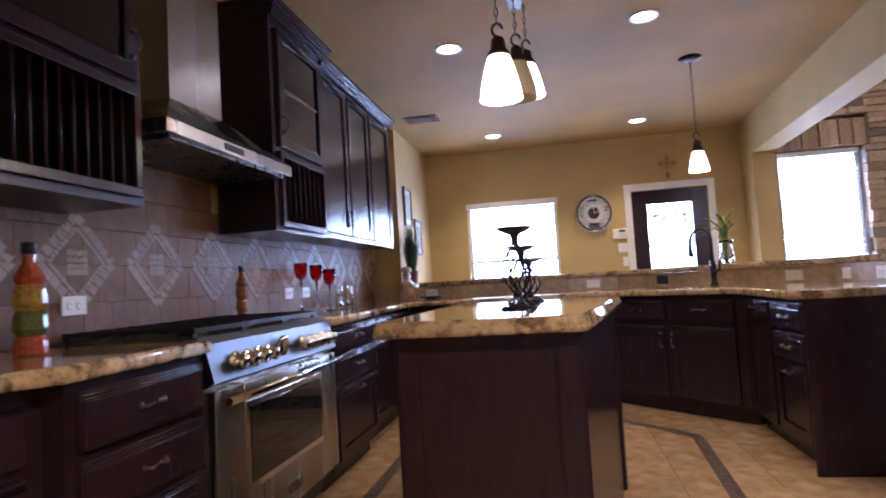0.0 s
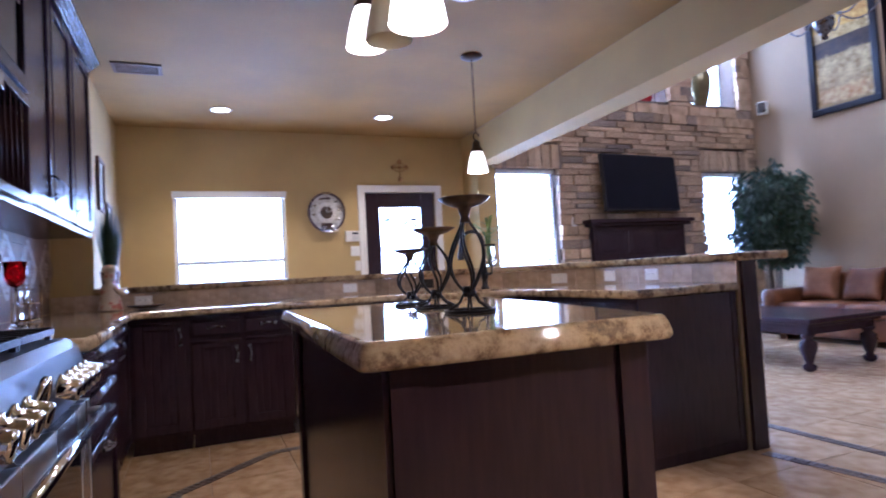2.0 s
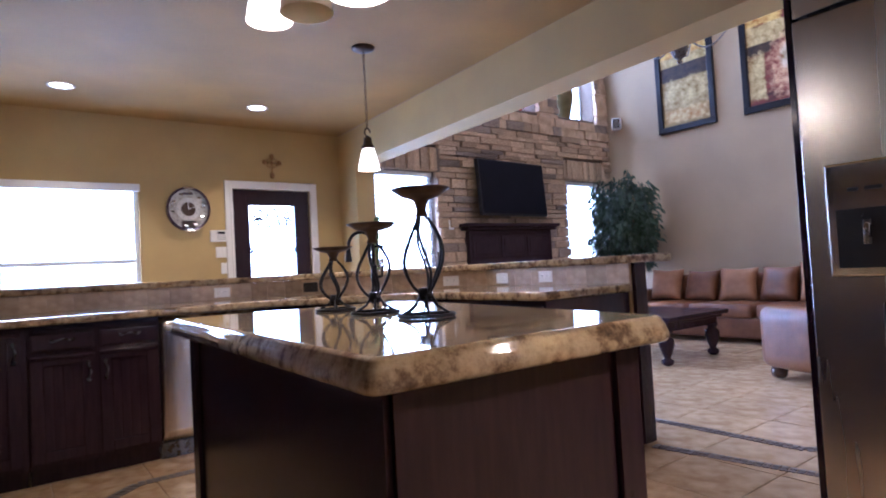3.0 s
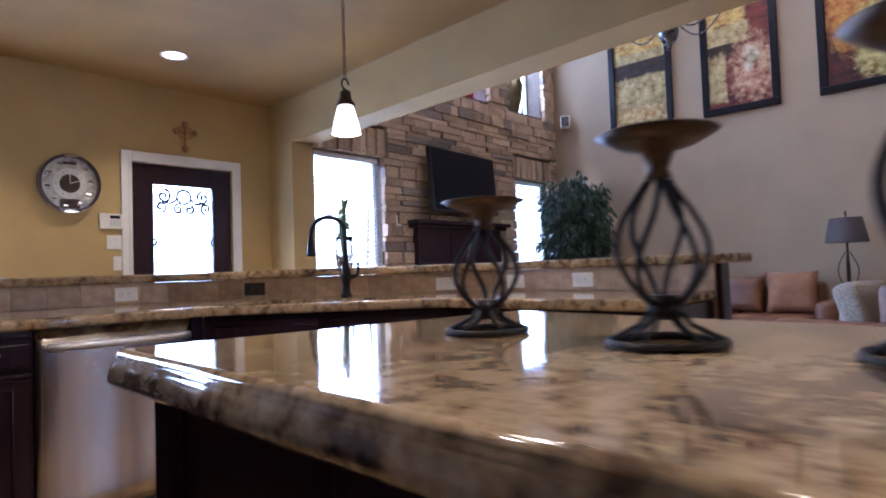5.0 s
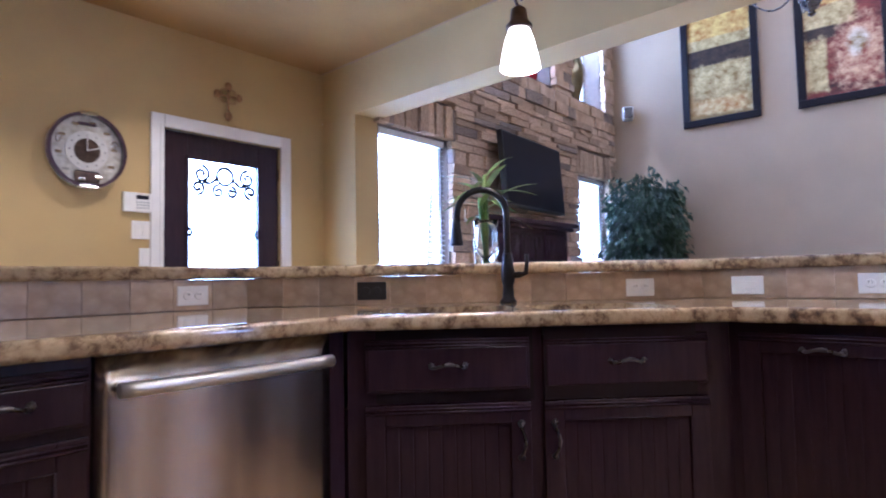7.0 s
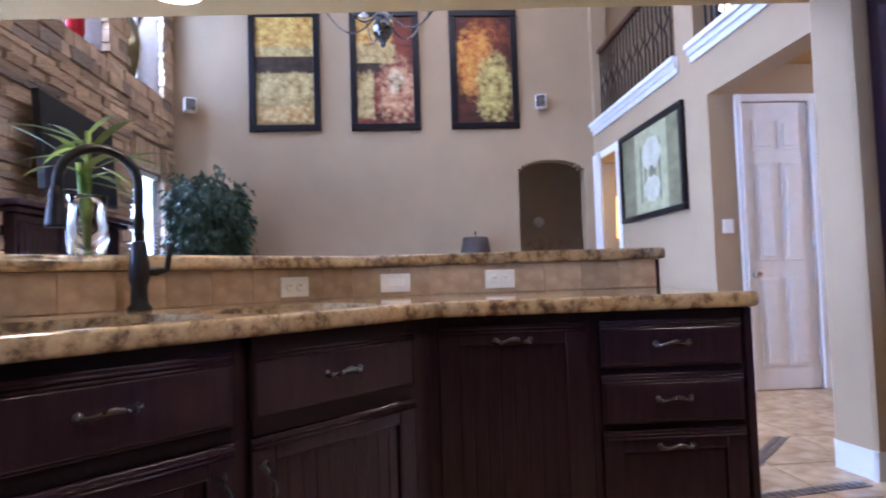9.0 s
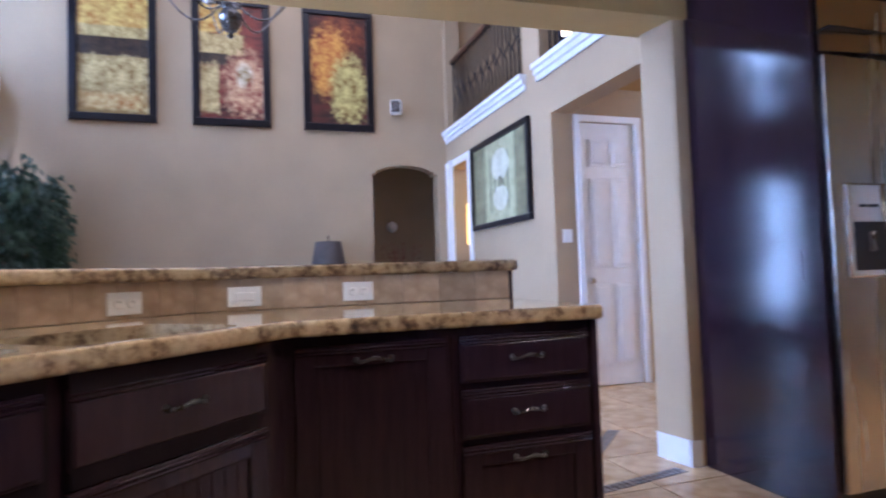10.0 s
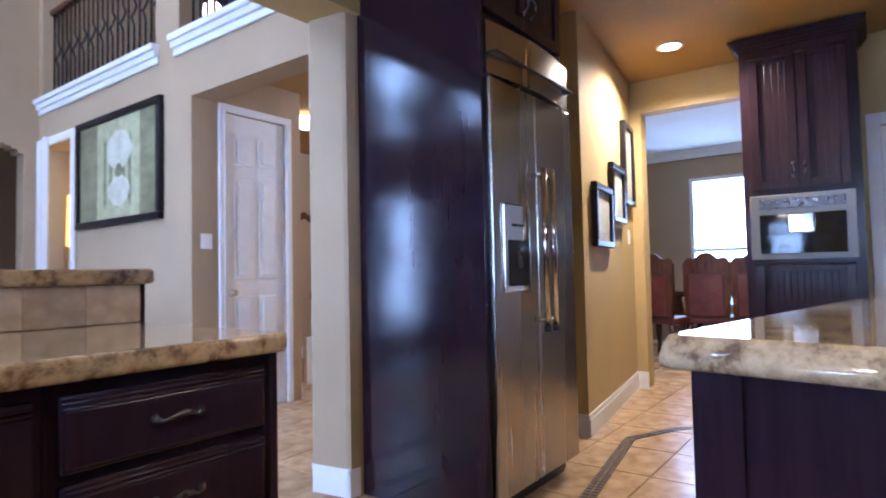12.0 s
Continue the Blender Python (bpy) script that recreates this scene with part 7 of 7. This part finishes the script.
for i in near[300:]:
    x, zz, w, h = spots[i]
    deep = rnd.uniform(0.045, 0.085)
    rows[rnd.choice((0, 0, 0, 2, 2, 1))].append(((x, 7.799 - deep / 2, zz), (w, deep, h), 0.0))
for k, some in rows.items():
    blocks_mesh("stones", some, STONES[k], stone_wall, "stacked ledge stones")
# stone on the living room side of the bar
bar = bpy.data.objects["bar_wall"]
some = []
z = 0.0
while z < 1.03:
    h = min(rnd.choice((0.06, 0.08, 0.1)), 1.035 - z)
    y = 3.875
    while y < 5.15:
        w = min(rnd.uniform(0.15, 0.4), 5.15 - y + 0.02)
        d = rnd.uniform(0.04, 0.07)
        some.append(((1.89 + d / 2, y + w / 2, z + h / 2), (d, w - 0.006, h - 0.006), 0.0))
        y += w
    z += h
blocks_mesh("stones", some, STONES[2], bar, "stacked ledge stones on the bar wall")

# tiles on the bar riser
TILE = unit_block("tile", TRAV, 0.003, 40)
for (xa, ya), (xb, yb) in zip(RISER, RISER[1:]):
    d = Vector((xb - xa, yb - ya, 0))
    n, a = max(1, round(d.length / 0.152)), math.atan2(d.y, d.x)
    for i in range(n):
        c = Vector((xa, ya, 0)) + d * ((i + 0.5) / n)
        piece("tile", TILE, bar, Matrix.LocRotScale((c.x, c.y, 0.979), Euler((0, 0, a)), (d.length / n - 0.0012, 0.012, 0.114)))

# backsplash behind the range
west = bpy.data.objects["wall_west"]
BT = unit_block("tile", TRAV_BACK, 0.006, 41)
BT2 = BT
DIAMONDS = [2.18 + 0.47 * k for k in range(10)]
for r in range(7):
    z0 = 0.922 + r * 0.1525
    y = 1.0 - (0.076 if r % 2 else 0)
    while y < 6.5:
        a, b = max(y, 1.0), min(y + 0.1525, 6.5)
        y += 0.1525
        if b - a < 0.02 or (z0 > 1.42 and not 2.6 < (a + b) / 2 < 3.65):
            continue
        top = min(z0 + 0.1495, 1.69)
        if top - z0 > 0.02 and not (z0 > 1.4 and not 2.6 < (a + b) / 2 < 3.64):
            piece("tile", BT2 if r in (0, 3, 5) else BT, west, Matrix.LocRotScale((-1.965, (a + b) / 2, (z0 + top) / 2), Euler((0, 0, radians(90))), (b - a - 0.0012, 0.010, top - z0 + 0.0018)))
# Ivory, with the same dimness under the cabinets put into its colour.
IVORY = material("ivory_tumbled_tile", (0.29, 0.220, 0.160), 0.6, second=(0.39, 0.305, 0.23), scale=18, bump=0.1, bump_scale=60, tint=0.16, shine=0.3)
MOS = unit_block("mosaic_tile", IVORY, 0.03, 42)
SPOTS = []
for yc in DIAMONDS:
    for reach, n, size in ((0.186, 6, 0.0415), (0.1385, 9, 0.0200)):
        for side in range(4):
            for k in range(n):
                u = (k + 0.5) / n
                p = Matrix.Rotation(radians(90 * side), 3, "Y") @ Vector((reach * (1 - u), 0, reach * u))
                SPOTS.append((yc + p.x, 1.235 + p.z, 45, size))
    SPOTS += [(yc + 0.026 * (i - 1.5), 1.235 + 0.026 * (j - 1.5), 0, 0.0245) for i in range(4) for j in range(4)]
verts, faces = [], []
for y, z, turn, size in SPOTS:
    m = Matrix.Translation((-1.9645, y, z)) @ Matrix.Rotation(radians(90), 4, "Z") @ Matrix.Rotation(radians(turn), 4, "Y") @ Matrix.Diagonal((size, 0.012, size, 1))
    if y < 3.36:
        piece("mosaic_tile", MOS, west, m)
    else:
        i = len(verts)
        verts += [tuple(m @ v.co) for v in MOS.vertices]
        faces += [tuple(i + q for q in f.vertices) for f in MOS.polygons]
data = bpy.data.meshes.new("mosaic_tiles")
data.from_pydata(verts, [], faces)
data.materials.append(IVORY)
ob = new("mosaic_tiles", data)
ob.parent = west
tagged(ob, "pale tumbled mosaic diamonds", kind="stuff")

# floor tiles and dark mosaic bands
S = 0.457
FT = unit_block("floor_tile", FLOOR_TILE, 0.006, 50)
def floor_tile(cx, cy, w, d):
    piece("floor_tile", FT, FLOOR, Matrix.Translation((cx, cy, -0.006)) @ Matrix.Rotation(radians(-90), 4, "X") @ Matrix.Diagonal((w, 0.012, d, 1)))
extra = []
for i in range(-5, 17):
    for j in range(-8, 19):
        cx, cy = i * S + 0.2, j * S + 0.15
        if cx > 6.9 or cy > 8.2 or cx < -2.1 or (cx > 2.1 and cy < 0.5 and cx > 4.6):
            continue
        hidden = (-0.5 < cx < 0.0 and 2.8 < cy < 3.7) or cx < -1.75 or (cy > 6.9 and cx < 2.2)
        if hidden or cy < -1.0 or cx > 5.2:
            extra.append(((cx, cy, -0.006), (S - 0.004, S - 0.004, 0.012), 0.0))
        else:
            floor_tile(cx, cy, S - 0.004, S - 0.004)
blocks_mesh("floor_tiles", extra, FLOOR_TILE, FLOOR, "beige travertine floor tiles")
BANDS = [[(-1.12, 0.4), (-1.12, 4.86), (-0.57, 5.36), (0.06, 5.36), (0.70, 4.66), (0.63, 3.4), (1.02, 2.3), (1.20, 1.13), (1.02, 0.75), (0.6, 0.4)],
         [(1.80, 3.80), (1.95, 2.87)], [(2.27, 5.6), (2.27, 3.2), (2.72, 2.75)]]
some = []
for band in BANDS:
    for (xa, ya), (xb, yb) in zip(band, band[1:]):
        d = Vector((xb - xa, yb - ya, 0))
        n, a = int(d.length / 0.037), math.atan2(d.y, d.x)
        side = Vector((-math.sin(a), math.cos(a), 0))
        for i in range(n):
            for k in (-0.5, 0.5):
                c = Vector((xa, ya, 0)) + d * ((i + 0.5) / n) + side * k * 0.037
                some.append(((c.x, c.y, 0.0005), (0.034, 0.034, 0.006), a))
blocks_mesh("mosaic_band", some, MOSAIC, FLOOR, "dark brown stone mosaic band set in the floor")
